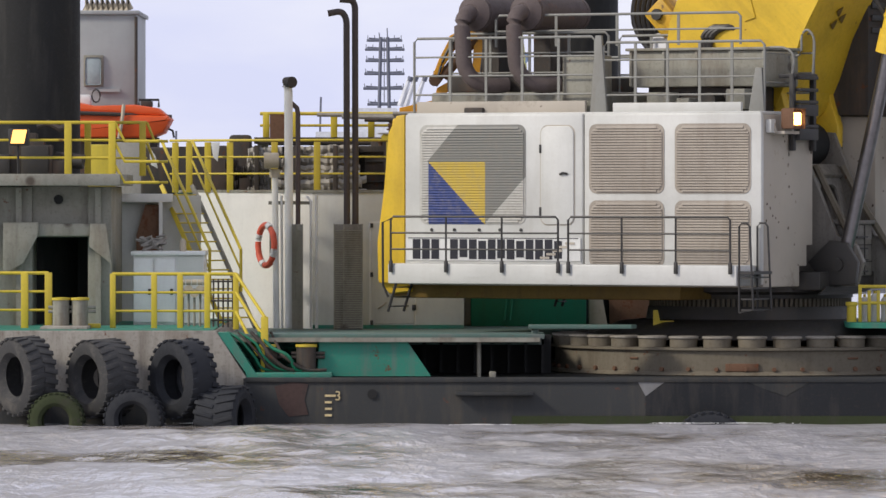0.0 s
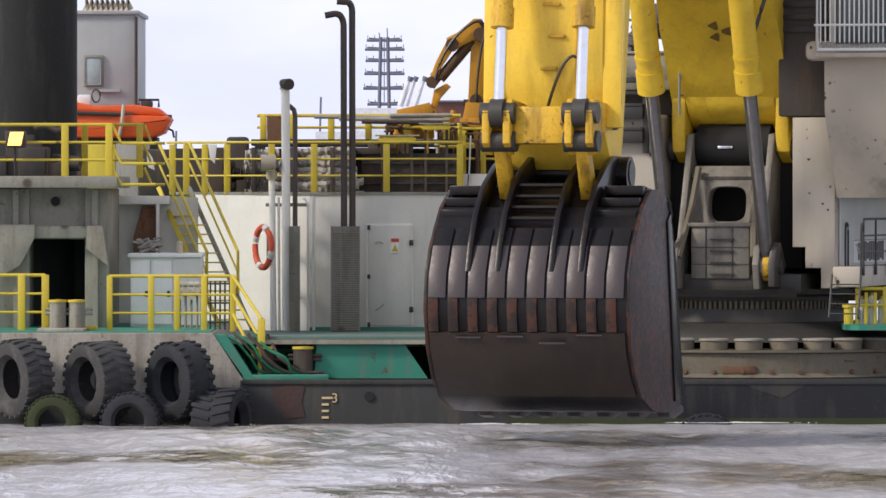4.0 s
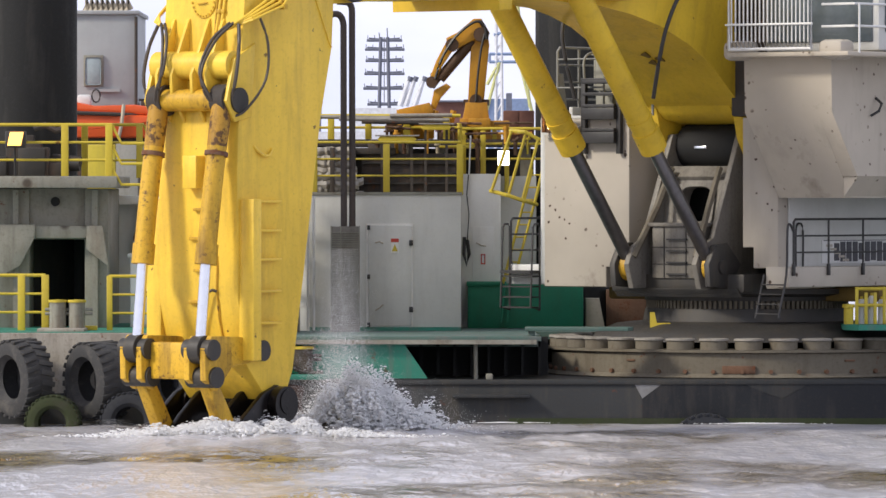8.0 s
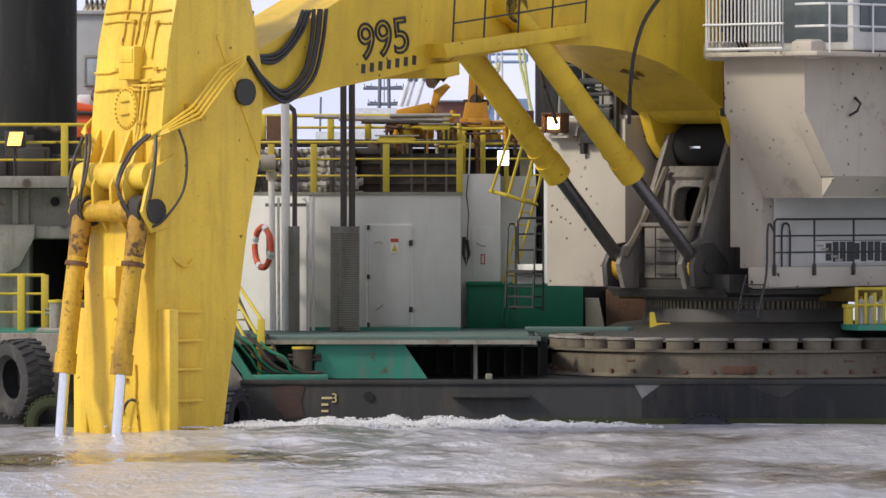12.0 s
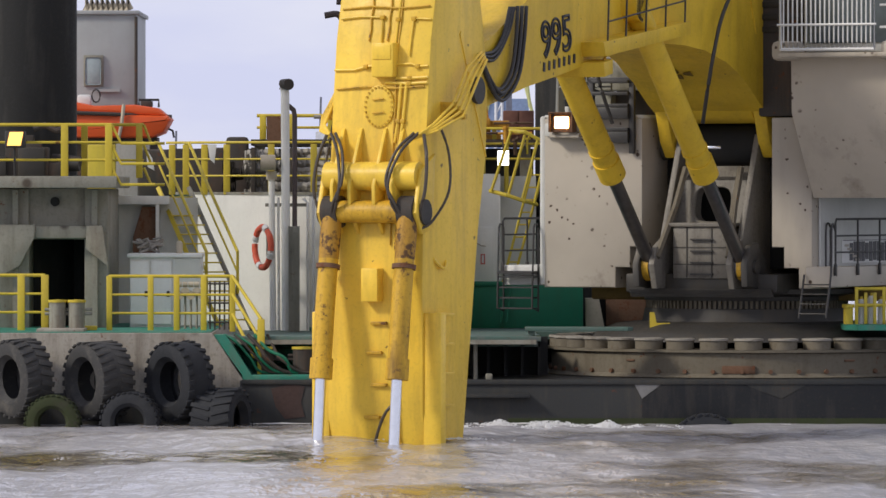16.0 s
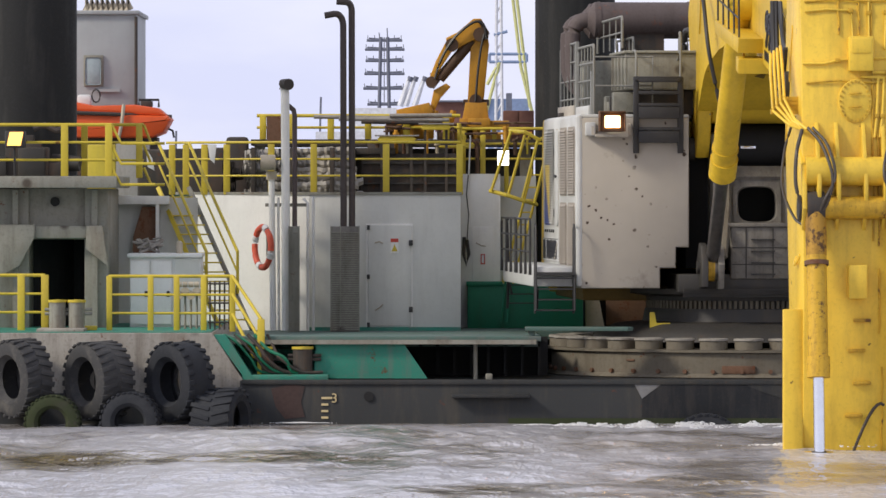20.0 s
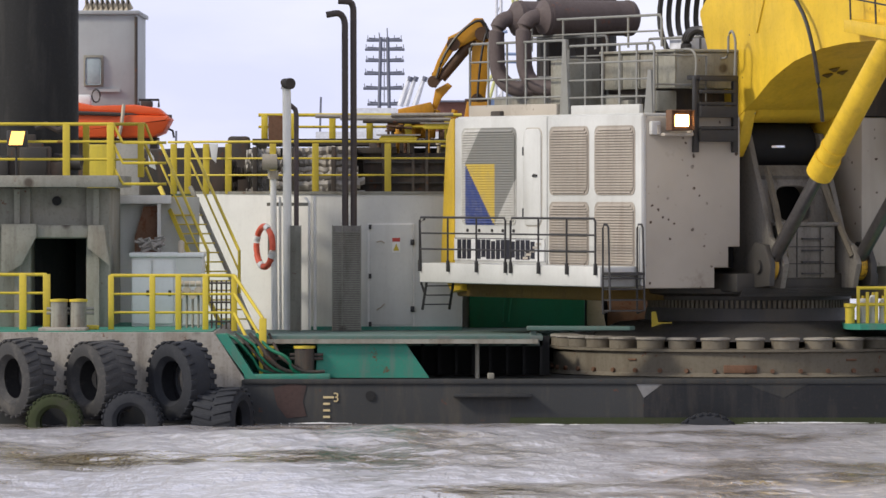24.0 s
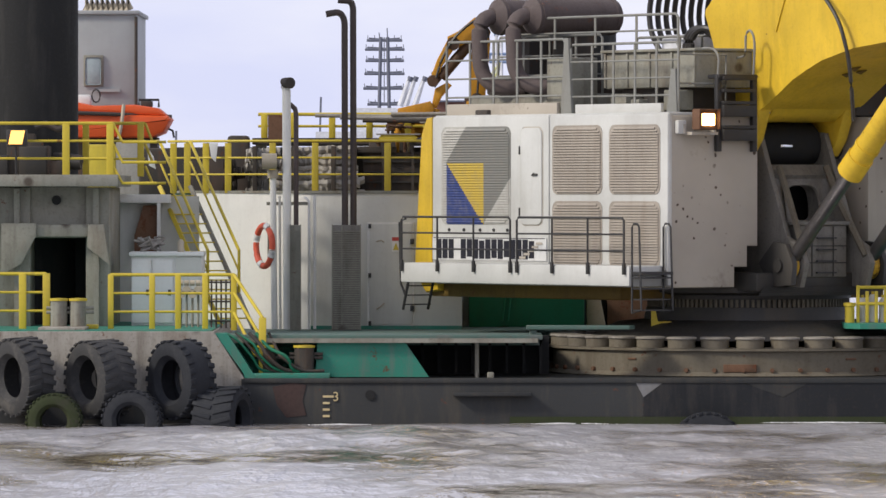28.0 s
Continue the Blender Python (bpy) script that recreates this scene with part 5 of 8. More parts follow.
gp = thing("green_gear", "olive and yellow deck gear behind the railing", "deck gear", rides=False)
part("box", box(B(), -8.558, -7.878, 160, 161, 3.9, 5.843, 0.03), RAIL_YELLOW, gp)
part("box", box(B(), -7.878, -7.102, 160, 161, 3.9, 5.897, 0.03), TARP, gp)
part("stand", box(B(), -8.626, -7.061, 160, 162, 1.5, 3.9), DARK_BOX, gp)
part("float", box(B(), -9.034, -6.857, 159.6, 163, -1, 1.5), DARK_BOX, gp)

# ---- far shipping ----
ship = thing("tall_ship", "dark rigging and yards of a distant tall ship", "ship", rides=False)
MY = 420.0
def far_pt(u, v, y=420.0):
    return Vector(((u - 784) * y / 11760, y, 4.7 - (v - 340) * y / 11760))


for u0, u1 in ((668, 674), (692, 686)):
    part("mast", path(B(), [far_pt(u0, 330), far_pt(u1, 66)], 0.13, 6), FAR_DARK, ship)
part("topmast", rod(B(), far_pt(686, 70), far_pt(685, 50), 0.04, 6), FAR_DARK, ship)
part("topmast", rod(B(), far_pt(672, 70), far_pt(671, 58), 0.04, 6), FAR_DARK, ship)
for v, a, b in ((88, 646, 716), (72, 649, 712), (108, 647, 715), (131, 645, 716), (157, 643, 716), (185, 650, 712)):
    part("yard", rod(B(), far_pt(a, v), far_pt(b, v), 0.10, 6), FAR_DARK, ship)
    part("sail_furl", path(B(), [far_pt(a + 4, v - 4), far_pt((a + b) / 2, v - 2), far_pt(b - 4, v - 4)], 0.055, 6), FAR_DARK, ship)
    for u in (a + 2, b - 2, a + 14, b - 14):
        part("lift", rod(B(), far_pt(u, v - 9), far_pt(u, v + 2), 0.025, 5), FAR_DARK, ship)
part("stay", rod(B(), far_pt(680, 66), far_pt(680, 185), 0.03, 5), FAR_DARK, ship)
part("hull", box(B(), far_pt(560, 0).x, far_pt(770, 0).x, 418, 424, -1, 4.6), FAR_DARK, ship)
mo = thing("white_cruiser", "white far passenger vessel with raked funnels", "ship", rides=False)
part("hull", box(B(), far_pt(560, 0, 300.0).x, far_pt(780, 0, 300.0).x, 298, 306, -1, 7.4), FAR_WHITE, mo)
part("deck_house", box(B(), far_pt(622, 0, 300.0).x, far_pt(702, 0, 300.0).x, 299, 305, 7.4, far_pt(0, 192, 300.0).z), FAR_WHITE, mo)
for u in (708, 718, 734):
    part("raked_mast", path(B(), [far_pt(u, 188, 300.0), far_pt(u + 16, 140, 300.0)], 0.11, 8, [0.14, 0.09]), FAR_WHITE, mo)
for u in (725, 735, 751):
    part("mast_tip", rod(B(), far_pt(u - 1, 144, 300.0), far_pt(u + 2, 136, 300.0), 0.12, 8), FAR_DARK, mo)
part("thin_mast", rod(B(), far_pt(566, 250, 300.0), far_pt(568, 172, 300.0), 0.05, 5), FAR_DARK, mo)
part("thin_mast", rod(B(), far_pt(310, 330, 300.0), far_pt(312, 232, 300.0), 0.05, 5), FAR_DARK, mo)
hc = thing("harbour_crane", "far pale yellow and white lattice harbour crane", "crane", rides=False)
for u0, u1 in ((877, 879), (890, 886)):
    part("mast_leg", rod(B(), far_pt(u0, 330, 380.0), far_pt(u1, -60, 380.0), 0.10, 6), FAR_WHITE, hc)
for k in range(13):
    v = 225 - 22 * k
    part("lacing", rod(B(), far_pt(877, v, 380.0), far_pt(889, v - 22, 380.0), 0.05, 5), FAR_WHITE, hc)
for a, b in (((903, -40), (922, 120)), ((910, -40), (938, 190)), ((922, 120), (942, 200)), ((860, 200), (884, 110)), ((884, 110), (862, 150))):
    part("stay", rod(B(), far_pt(*a, 380.0), far_pt(*b, 380.0), 0.11, 6), FAR_YELLOW, hc)
for a, b in (((866, 96), (932, 96)), ((866, 110), (932, 110)), ((874, 62), (898, 56)), ((866, 96), (866, 110)), ((932, 96), (932, 110))):
    part("gallery", rod(B(), far_pt(*a, 380.0), far_pt(*b, 380.0), 0.10, 6), FAR_BLUE, hc)
part("cabin", box(B(), far_pt(864, 0, 380.0).x, far_pt(936, 0, 380.0).x, 380, 384, -1, far_pt(0, 175, 380.0).z), FAR_BLUE, hc)
part("silo", box(B(), far_pt(896, 0, 370.0).x, far_pt(906, 0, 370.0).x, 370, 372, -1, far_pt(0, 165, 370.0).z), FAR_DARK, hc)
wh = thing("brick_shed", "far brown shed beyond the pontoon", "building", rides=False)
part("shell", box(B(), far_pt(770, 0, 330.0).x, far_pt(850, 0, 330.0).x, 330, 345, -1, far_pt(0, 180, 330.0).z), FAR_BROWN, wh)
part("roof", box(B(), far_pt(768, 0, 330.0).x, far_pt(852, 0, 330.0).x, 329.6, 346, far_pt(0, 181, 330.0).z, far_pt(0, 178, 330.0).z), FAR_DARK, wh)

# ---- the excavator: turns on its ring; local x runs along the boom, z from the water ----
AXIS = (6.41, 140.0)
ex = thing("excavator", "large yellow and grey crane-type hydraulic excavator slewing on the pontoon", "excavator", at=(AXIS[0], AXIS[1], 0), rides=False)


def mirror_y(pts):
    return [(-a, b) for a, b in pts]


def eb(name, x0, x1, y0, y1, z0, z1, mat, bev=0.02, parent=None, label=""):
    return part(name, box(B(), x0, x1, y0, y1, z0, z1, bev), mat, parent or ex, label)


# slewing platform
part("turntable", lathe(B(), [(0.1, 2.44), (2.16, 2.44), (2.16, 2.52), (2.5, 2.58), (2.5, 2.68), (0.1, 2.68)], 64), DARK_STEEL, ex, "dark greasy turntable")
eb("main_frame", -6.4, 2.5, -1.7, 1.7, 2.62, 3.0, DARK_STEEL, 0.03)
# yellow darkened for the shade under the house
eb("belly_plate", -6.7, 0.2, -3.5, 3.5, 2.42, 2.72, BELLY, 0.05, label="dirty yellow belly plate, its shade put into the colour")
for k in range(9):
    eb("drip_rail", 2.4 + 0.02 * k, 2.44 + 0.02 * k, -1.6, 1.6, 2.52 + 0.02 * k, 2.535 + 0.02 * k, DARK_STEEL, 0)

# house on the right-hand side, stepped lower inner corner
tower_poly = [(-3.70, 2.70), (-2.05, 2.70), (-2.05, 3.12), (-1.72, 3.12), (-1.72, 3.55), (-1.45, 3.55), (-1.45, 6.24), (-3.70, 6.24)]
part("right_house", prism(B(), tower_poly, "x", -6.2, 2.22, 0.05), HOUSE_GREY, ex, "dusty light grey engine house")
for x0, x1 in ((-6.22, -1.935), (-1.915, 2.23)):
    part("side_panel", box(B(), x0, x1, -3.80, -3.66, 2.74, 6.29, 0.06), WHITE, ex, "white side panel with rounded edges")
eb("roof_edge", -6.2, 2.15, -3.72, -1.45, 6.24, 6.31, WHITE, 0.02)
# counterweight with yellow corner
part("counterweight", prism(B(), [(-6.2, 2.55), (-6.2, 6.28), (-6.62, 6.2), (-7.0, 3.6), (-6.98, 2.8), (-6.7, 2.5)], "y", -3.66, 3.66, 0.08), YELLOW, ex, "yellow tapered counterweight")
for s in (-1, 1):
    a, b = sorted((s * 3.6, s * 3.80))
    if s < 0:
        part("corner_strip", prism(B(), [(-6.225, 2.74), (-6.225, 6.28), (-6.42, 6.26), (-6.62, 5.9), (-6.86, 3.3), (-6.86, 2.74)], "y", a, b, 0.03), YELLOW, ex, "yellow rear corner strip")


def rounded(x0, x1, z0, z1, r, k=5):
    pts = []
    for cx, cz, a0 in ((x1 - r, z1 - r, 0), (x0 + r, z1 - r, 90), (x0 + r, z0 + r, 180), (x1 - r, z0 + r, 270)):
        pts += [(cx + r * math.cos(radians(a0 + 90 * i / k)), cz + r * math.sin(radians(a0 + 90 * i / k))) for i in range(k + 1)]
    return pts


def louvre(x0, x1, z0, z1, mat, y, out=-1):
    fr = part("louvre_frame", prism(B(), rounded(x0 - 0.04, x1 + 0.04, z0 - 0.04, z1 + 0.04, 0.17), "y", *sorted((y, y + out * 0.012))), mat, ex, "dusty louvred grille")
    bm = B()
    n = int((z1 - z0) / 0.055)
    for i in range(n):
        z = z0 + (z1 - z0) * (i + 0.5) / n
        h = (z1 - z0) / n
        inset = 0.13 * max(0.0, 1 - min(i, n - 1 - i) / 2.6) ** 2
        pts = [(y, z - h * 0.45), (y + out * 0.045, z - h * 0.45), (y + out * 0.012, z + h * 0.42), (y, z + h * 0.42)]
        prism(bm, pts, "x", x0 + inset, x1 - inset)
    part("slats", bm, mat, fr)
    return fr


louvre(-5.80, -3.33, 4.02, 6.02, EMBLEM, -3.802)
for x0, x1 in ((-1.74, -0.06), (0.27, 1.95)):
    louvre(x0, x1, 4.66, 6.02, LOUVRE, -3.802)
    louvre(x0, x1, 3.14, 4.44, LOUVRE, -3.802)
dr = part("service_door", prism(B(), rounded(-2.92, -2.14, 3.98, 6.02, 0.16), "y", -3.835, -3.79, 0.012), WHITE, ex, "white narrow service door")
part("door_seal", prism(B(), rounded(-2.945, -2.115, 3.955, 6.045, 0.18), "y", -3.806, -3.79), HOUSE_GREY, dr)
for z in (4.25, 5.55):
    part("hinge", box(B(), -2.95, -2.90, -3.85, -3.80, z - 0.09, z + 0.09, 0.01), BLACK_RAIL, dr)
part("door_handle", path(B(), [(-2.45, -3.85, 5.02), (-2.36, -3.88, 5.05), (-2.27, -3.85, 5.03)], 0.025, 6), BLACK_RAIL, dr)
for x in (-5.55, -5.0, -4.4, -3.9, -3.4):
    part("panel_bolt", rod(B(), (x, -3.80, 3.86), (x, -3.83, 3.86), 0.035, 8), BLACK_RAIL, ex)

# maker's board: dark bars on white
def board(y, out, x0, x1):
    """White maker's board with a row of worn dark double bars."""
    bd = part("name_board", box(B(), x0, x1, min(y, y + out * 0.02), max(y, y + out * 0.02), 3.22, 3.70), SIGN_WHITE, ex, "white board with dark worn bars")
    yy = sorted((y + out * 0.021, y + out * 0.03))
    n = 8
    w = (x1 - x0 - 0.55) / n
    for i in range(n):
        a = x0 + 0.16 + w * i
        part("dark_bar", box(B(), a, a + w * 0.40, *yy, 3.25, 3.665), SIGN_INK, bd)
        if i != 1:
            part("dark_bar", box(B(), a + w * 0.50, a + w * 0.90, *yy, 3.25 + 0.02 * (i % 3), 3.665 - 0.03 * (i % 2)), SIGN_INK, bd)
    part("dark_bar", box(B(), x0 + 0.05, x1 - 0.05, *yy, 3.682, 3.697), SIGN_INK, bd)
    for i in range(5):
        a = x1 - 0.95 + 0.15 * i
        y2 = sorted((y + out * 0.031, y + out * 0.038))
        part("scuff", box(B(), a, a + 0.22, *y2, 3.26 + 0.075 * i, 3.31 + 0.075 * i), HOUSE_GREY, bd)


board(-3.802, -1, -6.16, -1.98)


def walkway(side, yi=3.80, ye=4.70, x1=2.12):
    """Side walkway with its black railings; side -1 is the machine's right."""
    def yy(a, b):
        return (a, b) if side > 0 else (-b, -a)
    s = side
    wk = part("walkway", box(B(), -6.1, x1, *yy(yi, ye), 2.74, 3.16, 0.03), WHITE if s < 0 else HOUSE_GREY, ex, "white box-section walkway" if s < 0 else "dirty pale walkway with rust spots")
    yo = s * (ye + 0.04)
    for a, b in ((-6.0, x1 - 4.12), (x1 - 3.88, x1 - 0.12)):
        rl = part("guard_rail", path(B(), [(a, yo, 3.0), (a, yo, 4.08), (a + 0.06, yo, 4.14), (b - 0.06, yo, 4.14), (b, yo, 4.08), (b, yo, 3.0)], 0.024, 8), BLACK_RAIL, ex, "black tubular guard rail")
        for z in (3.80, 3.46):
            part("mid_rail", rod(B(), (a, yo, z), (b, yo, z), 0.019, 8), BLACK_RAIL, rl)
        for k in (1, 2):
            x = a + (b - a) * k / 3
            part("post", rod(B(), (x, yo, 3.0), (x, yo, 4.14), 0.022, 8), BLACK_RAIL, rl)
        for k in range(4):
            x = a + (b - a) * k / 3
            part("post_foot", box(B(), x - 0.035, x + 0.035, *sorted((yo - s * 0.03, yo + s * 0.03)), 2.98, 3.22, 0.01), BLACK_RAIL, rl)
    # rear loop and hanging ladder
    part("grab_rail", path(B(), [(-6.05, s * (ye - 0.1), 4.1), (-6.28, s * (ye - 0.1), 4.02), (-6.30, s * (ye - 0.15), 2.7), (-6.2, s * (ye - 0.2), 2.45)], 0.026, 8), BLACK_RAIL, ex)
    ld = part("hanging_ladder", path(B(), [(-5.95, s * (yi + 0.15), 2.75), (-6.15, s * (yi + 0.15), 2.15)], 0.03, 8), BLACK_RAIL, ex, "black hanging ladder")
    part("side_bar", path(B(), [(-5.95, s * (ye - 0.1), 2.75), (-6.15, s * (ye - 0.1), 2.15)], 0.03, 8), BLACK_RAIL, ld)
    for k in range(3):
        x, z = -5.98 - 0.055 * k, 2.66 - 0.2 * k
        part("rung", box(B(), x - 0.06, x + 0.06, *sorted((s * (yi + 0.15), s * (ye - 0.1))), z - 0.012, z + 0.012), BLACK_RAIL, ld)
    if s > 0:
        # hanging front ladder and a wall loop behind the guard rail
        ld = part("front_ladder", path(B(), smooth([(x1 - 0.1, yo, 3.9), (x1 + 0.02, yo, 4.04), (x1 + 0.10, yo, 3.9), (x1 + 0.14, yo, 3.0), (x1 + 0.40, yo, 2.2), (x1 + 0.34, yo, 2.1)], 4), 0.024, 8), BLACK_RAIL, ex, "black hanging front ladder")
        part("side_bar", path(B(), [(x1 + 0.05, s * yi, 3.0), (x1 + 0.36, s * yi, 2.12)], 0.024, 8), BLACK_RAIL, ld)
        for k in range(4):
            part("rung", rod(B(), (x1 + 0.15 + 0.066 * k, s * yi, 2.80 - 0.2 * k), (x1 + 0.20 + 0.06 * k, yo, 2.80 - 0.2 * k), 0.016, 6), BLACK_RAIL, ld)
        part("loop_rail", path(B(), smooth([(1.75, s * (yi + 0.06), 3.05), (1.75, s * (yi + 0.06), 3.9), (1.63, s * (yi + 0.06), 4.05), (1.5, s * (yi + 0.06), 3.9), (1.5, s * (yi + 0.06), 3.05)], 4), 0.022, 8), BLACK_RAIL, ex)
        return
    # front steps
    st = part("front_steps", box(B(), x1 + 0.02, x1 + 0.38, *yy(yi + 0.05, ye - 0.05), 2.98, 3.04), BLACK_RAIL, ex, "dark front access steps")
    for yb in (yi + 0.05, ye - 0.05):
        part("loop_rail", path(B(), [(x1 + 0.04, s * yb, 2.2), (x1 + 0.04, s * yb, 3.95), (x1 + 0.1, s * yb, 4.02), (x1 + 0.22, s * yb, 4.02), (x1 + 0.28, s * yb, 3.95), (x1 + 0.36, s * yb, 2.25), (x1 + 0.04, s * yb, 2.2)], 0.022, 8), BLACK_RAIL, st)
    for k in range(4):
        z = 2.24 + 0.22 * k
        part("step", box(B(), x1 + 0.08, x1 + 0.33, *yy(yi + 0.05, ye - 0.05), z, z + 0.03), BLACK_RAIL, st)


walkway(-1)

# front floodlight
fl = part("floodlight", box(B(), 2.42, 2.66, -3.33, -2.84, 5.94, 6.36, 0.04), RUST, ex, "brown floodlight housing")
part("lens", box(B(), 2.665, 2.68, -3.24, -2.93, 6.03, 6.27, 0.02), LAMP_AMBER, fl, "glowing amber lens")
for y in (-3.35, -2.83):
    part("bezel_side", box(B(), 2.5, 2.74, y - 0.015, y + 0.015, 5.95, 6.35, 0.006), RUST, fl)
part("hood", box(B(), 2.5, 2.76, -3.36, -2.82, 6.345, 6.37, 0.006), RUST, fl)
part("bracket", box(B(), 2.2, 2.56, -3.42, -2.75, 5.84, 5.90), HOUSE_GREY, fl)
part("junction_box", box(B(), 2.22, 2.36, -3.62, -3.40, 5.86, 6.14, 0.03), WHITE, fl)
for y in (-3.46, -2.7):
    part("ear", prism(B(), [(2.22, 5.88), (2.4, 5.88), (2.36, 6.06), (2.22, 6.12)], "y", y - 0.03, y + 0.03), HOUSE_GREY, fl)
# steps to the roof beside the boom
lt = part("roof_ladder", box(B(), 2.25, 2.36, -2.62, -2.50, 5.5, 7.08, 0.015), BLACK_RAIL, ex, "dark stair to the roof beside the boom")
part("stringer", box(B(), 2.25, 2.36, -1.70, -1.58, 5.5, 7.08, 0.015), BLACK_RAIL, lt)
for k in range(6):
    z = 5.72 + 0.25 * k
    part("tread", box(B(), 2.24, 2.46, -2.52, -1.68, z, z + (0.24 if k in (0, 2) else 0.07), 0.01), BLACK_RAIL, lt)
part("top_plate", box(B(), 2.0, 2.4, -2.6, -1.6, 7.0, 7.09, 0.015), BLACK_RAIL, lt)
part("handrail", path(B(), smooth([(2.3, -2.56, 7.05), (2.32, -2.56, 7.45), (2.1, -2.56, 7.62), (1.6, -2.56, 7.62)], 4), 0.026, 8), GREY_RAIL, lt)
part("handrail", path(B(), smooth([(2.3, -1.64, 7.05), (2.34, -1.64, 7.75), (2.2, -1.64, 8.0), (2.05, -1.64, 7.9), (2.0, -1.64, 7.5), (1.6, -1.64, 7.45)], 4), 0.026, 8), GREY_RAIL, lt)

# left house and cab support
part("left_house", prism(B(), [(1.45, 6.24), (1.45, 3.55), (1.72, 3.55), (1.72, 3.12), (2.05, 3.12), (2.05, 2.70), (2.36, 2.70), (2.36, 6.24)], "x", -6.2, 2.22, 0.05), HOUSE_GREY, ex, "grey left machinery house")
eb("left_side_panel", -6.2, 1.9, 2.36, 2.42, 2.74, 6.26, WHITE, 0.04, label="pale side panel")
board(2.422, 1, -3.4, 0.75)
walkway(1, 2.42, 3.0, 2.75)
part("cab_support", prism(B(), [(-3.0, 4.58), (2.26, 4.58), (2.30, 4.66), (3.45, 6.32), (3.48, 7.44), (-3.0, 7.44)], "y", 2.40, 4.20), CAB_GREY, ex, "dusty cream cab support with sloped underside")
part("support_side", prism(B(), [(-3.0, 5.02), (2.54, 5.02), (3.45, 6.32), (3.48, 7.44), (-3.0, 7.44)], "y", 4.197, 4.56), CAB_GREY, ex)
part("side_chamfer", prism(B(), [(4.2, 4.6), (4.2, 5.025), (4.555, 5.025)], "x", -3.0, 2.5), CAB_GREY, ex)
part("support_handle", path(B(), [(1.9, 4.57, 6.62), (1.9, 4.72, 6.5), (2.0, 4.72, 6.35), (2.12, 4.6, 6.25)], 0.03, 6), BLACK_RAIL, ex, "black bent handle")
eb("cab_floor", -1.2, 3.95, 2.3, 5.3, 7.44, 7.54, CAB_GREY, 0.03, label="dusty pale cab platform")
for x, y in ((3.55, 4.75), (3.5, 2.35)):
    part("platform_knob", box(B(), x - 0.25, x + 0.28, y - 0.3, y + 0.3, 7.38, 7.78, 0.12), HOUSE_GREY, ex)
cabm = part("operator_cab", box(B(), -0.6, 2.7, 2.35, 5.2, 7.56, 10.0, 0.08), WHITE, ex, "white operator's cab")
part("windscreen", box(B(), 2.705, 2.73, 2.45, 5.05, 7.75, 9.7, 0.02), GLASS, cabm)
part("side_window", box(B(), 0.9, 2.5, 5.205, 5.23, 7.95, 9.6, 0.02), GLASS, cabm)
part("side_window", box(B(), -0.4, 0.75, 5.205, 5.23, 7.95, 9.6, 0.02), GLASS, cabm)
gd = part("front_guard", path(B(), [(3.95, 2.35, 7.6), (3.95, 2.35, 9.2), (3.95, 4.4, 9.2), (3.95, 4.4, 7.6), (3.95, 2.35, 7.6)], 0.035, 8), SIGN_WHITE, ex, "white barred guard before the cab")
for k in range(20):
    y = 2.42 + 0.1 * k
    part("guard_bar", path(B(), [(3.95, y, 9.2), (3.95, y, 7.75), (3.87, y, 7.62)], 0.017, 6), SIGN_WHITE, gd)
part("guard_rail", rod(B(), (3.99, 2.3, 8.1), (3.99, 4.45, 8.1), 0.025), SIGN_WHITE, gd)
for z in (8.05, 8.5):
    part("platform_rail", path(B(), [(3.5, 4.35, z), (3.6, 5.2, z), (0.0, 5.32, z), (-1.2, 5.32, z)], 0.025, 8), SIGN_WHITE, ex)
for x in (3.55, 2.2, 1.0, -0.2, -1.2):
    part("rail_post", rod(B(), (x, 5.3, 7.5), (x, 5.3, 8.5), 0.022), SIGN_WHITE, ex)
# tall black access ladder on the left side
al = part("side_ladder", rod(B(), (0.9, 5.05, 2.9), (0.9, 5.05, 7.4), 0.03), BLACK_RAIL, ex, "tall black side ladder")
part("side_bar", rod(B(), (0.4, 5.05, 2.9), (0.4, 5.05, 7.4), 0.03), BLACK_RAIL, al)
for k in range(15):
    part("rung", rod(B(), (0.4, 5.05, 3.1 + 0.29 * k), (0.9, 5.05, 3.1 + 0.29 * k), 0.018, 6), BLACK_RAIL, al)

# centre: foot brackets for the boom
for s in (-1, 1):
    y0, y1 = sorted((s * 0.80, s * 0.93))
    part("foot_cheek", prism(B(), [(2.95, 2.7), (3.12, 3.2), (2.95, 3.55), (2.5, 3.75), (1.85, 5.2), (1.55, 5.9), (0.95, 5.95), (0.6, 5.5), (-0.6, 2.7)], "y", y0, y1, 0.02), AFRAME, ex, "greasy grey boom foot cheek")
    y0, y1 = sorted((s * 1.14, s * 1.28))
    part("cylinder_cheek", prism(B(), [(2.4, 2.7), (3.1, 2.75), (3.15, 3.2), (2.9, 3.6), (2.5, 3.65), (2.0, 3.2)], "y", y0, y1, 0.02), DARK_STEEL, ex)
    part("foot_pin", rod(B(), (2.7, s * 0.84, 3.15), (2.7, s * 1.34, 3.15), 0.14, 16), DARK_STEEL, ex)
    part("rod_eye", rod(B(), (2.72, s * 0.99, 3.15), (2.72, s * 1.13, 3.15), 0.30, 18), YELLOW_WORN, ex, "yellow rod eye")
eb("front_box", 1.7, 2.55, -0.62, 0.62, 2.9, 3.98, AFRAME, 0.03)
eb("box_lid", 1.6, 2.6, -0.7, 0.7, 3.98, 4.06, AFRAME, 0.01)
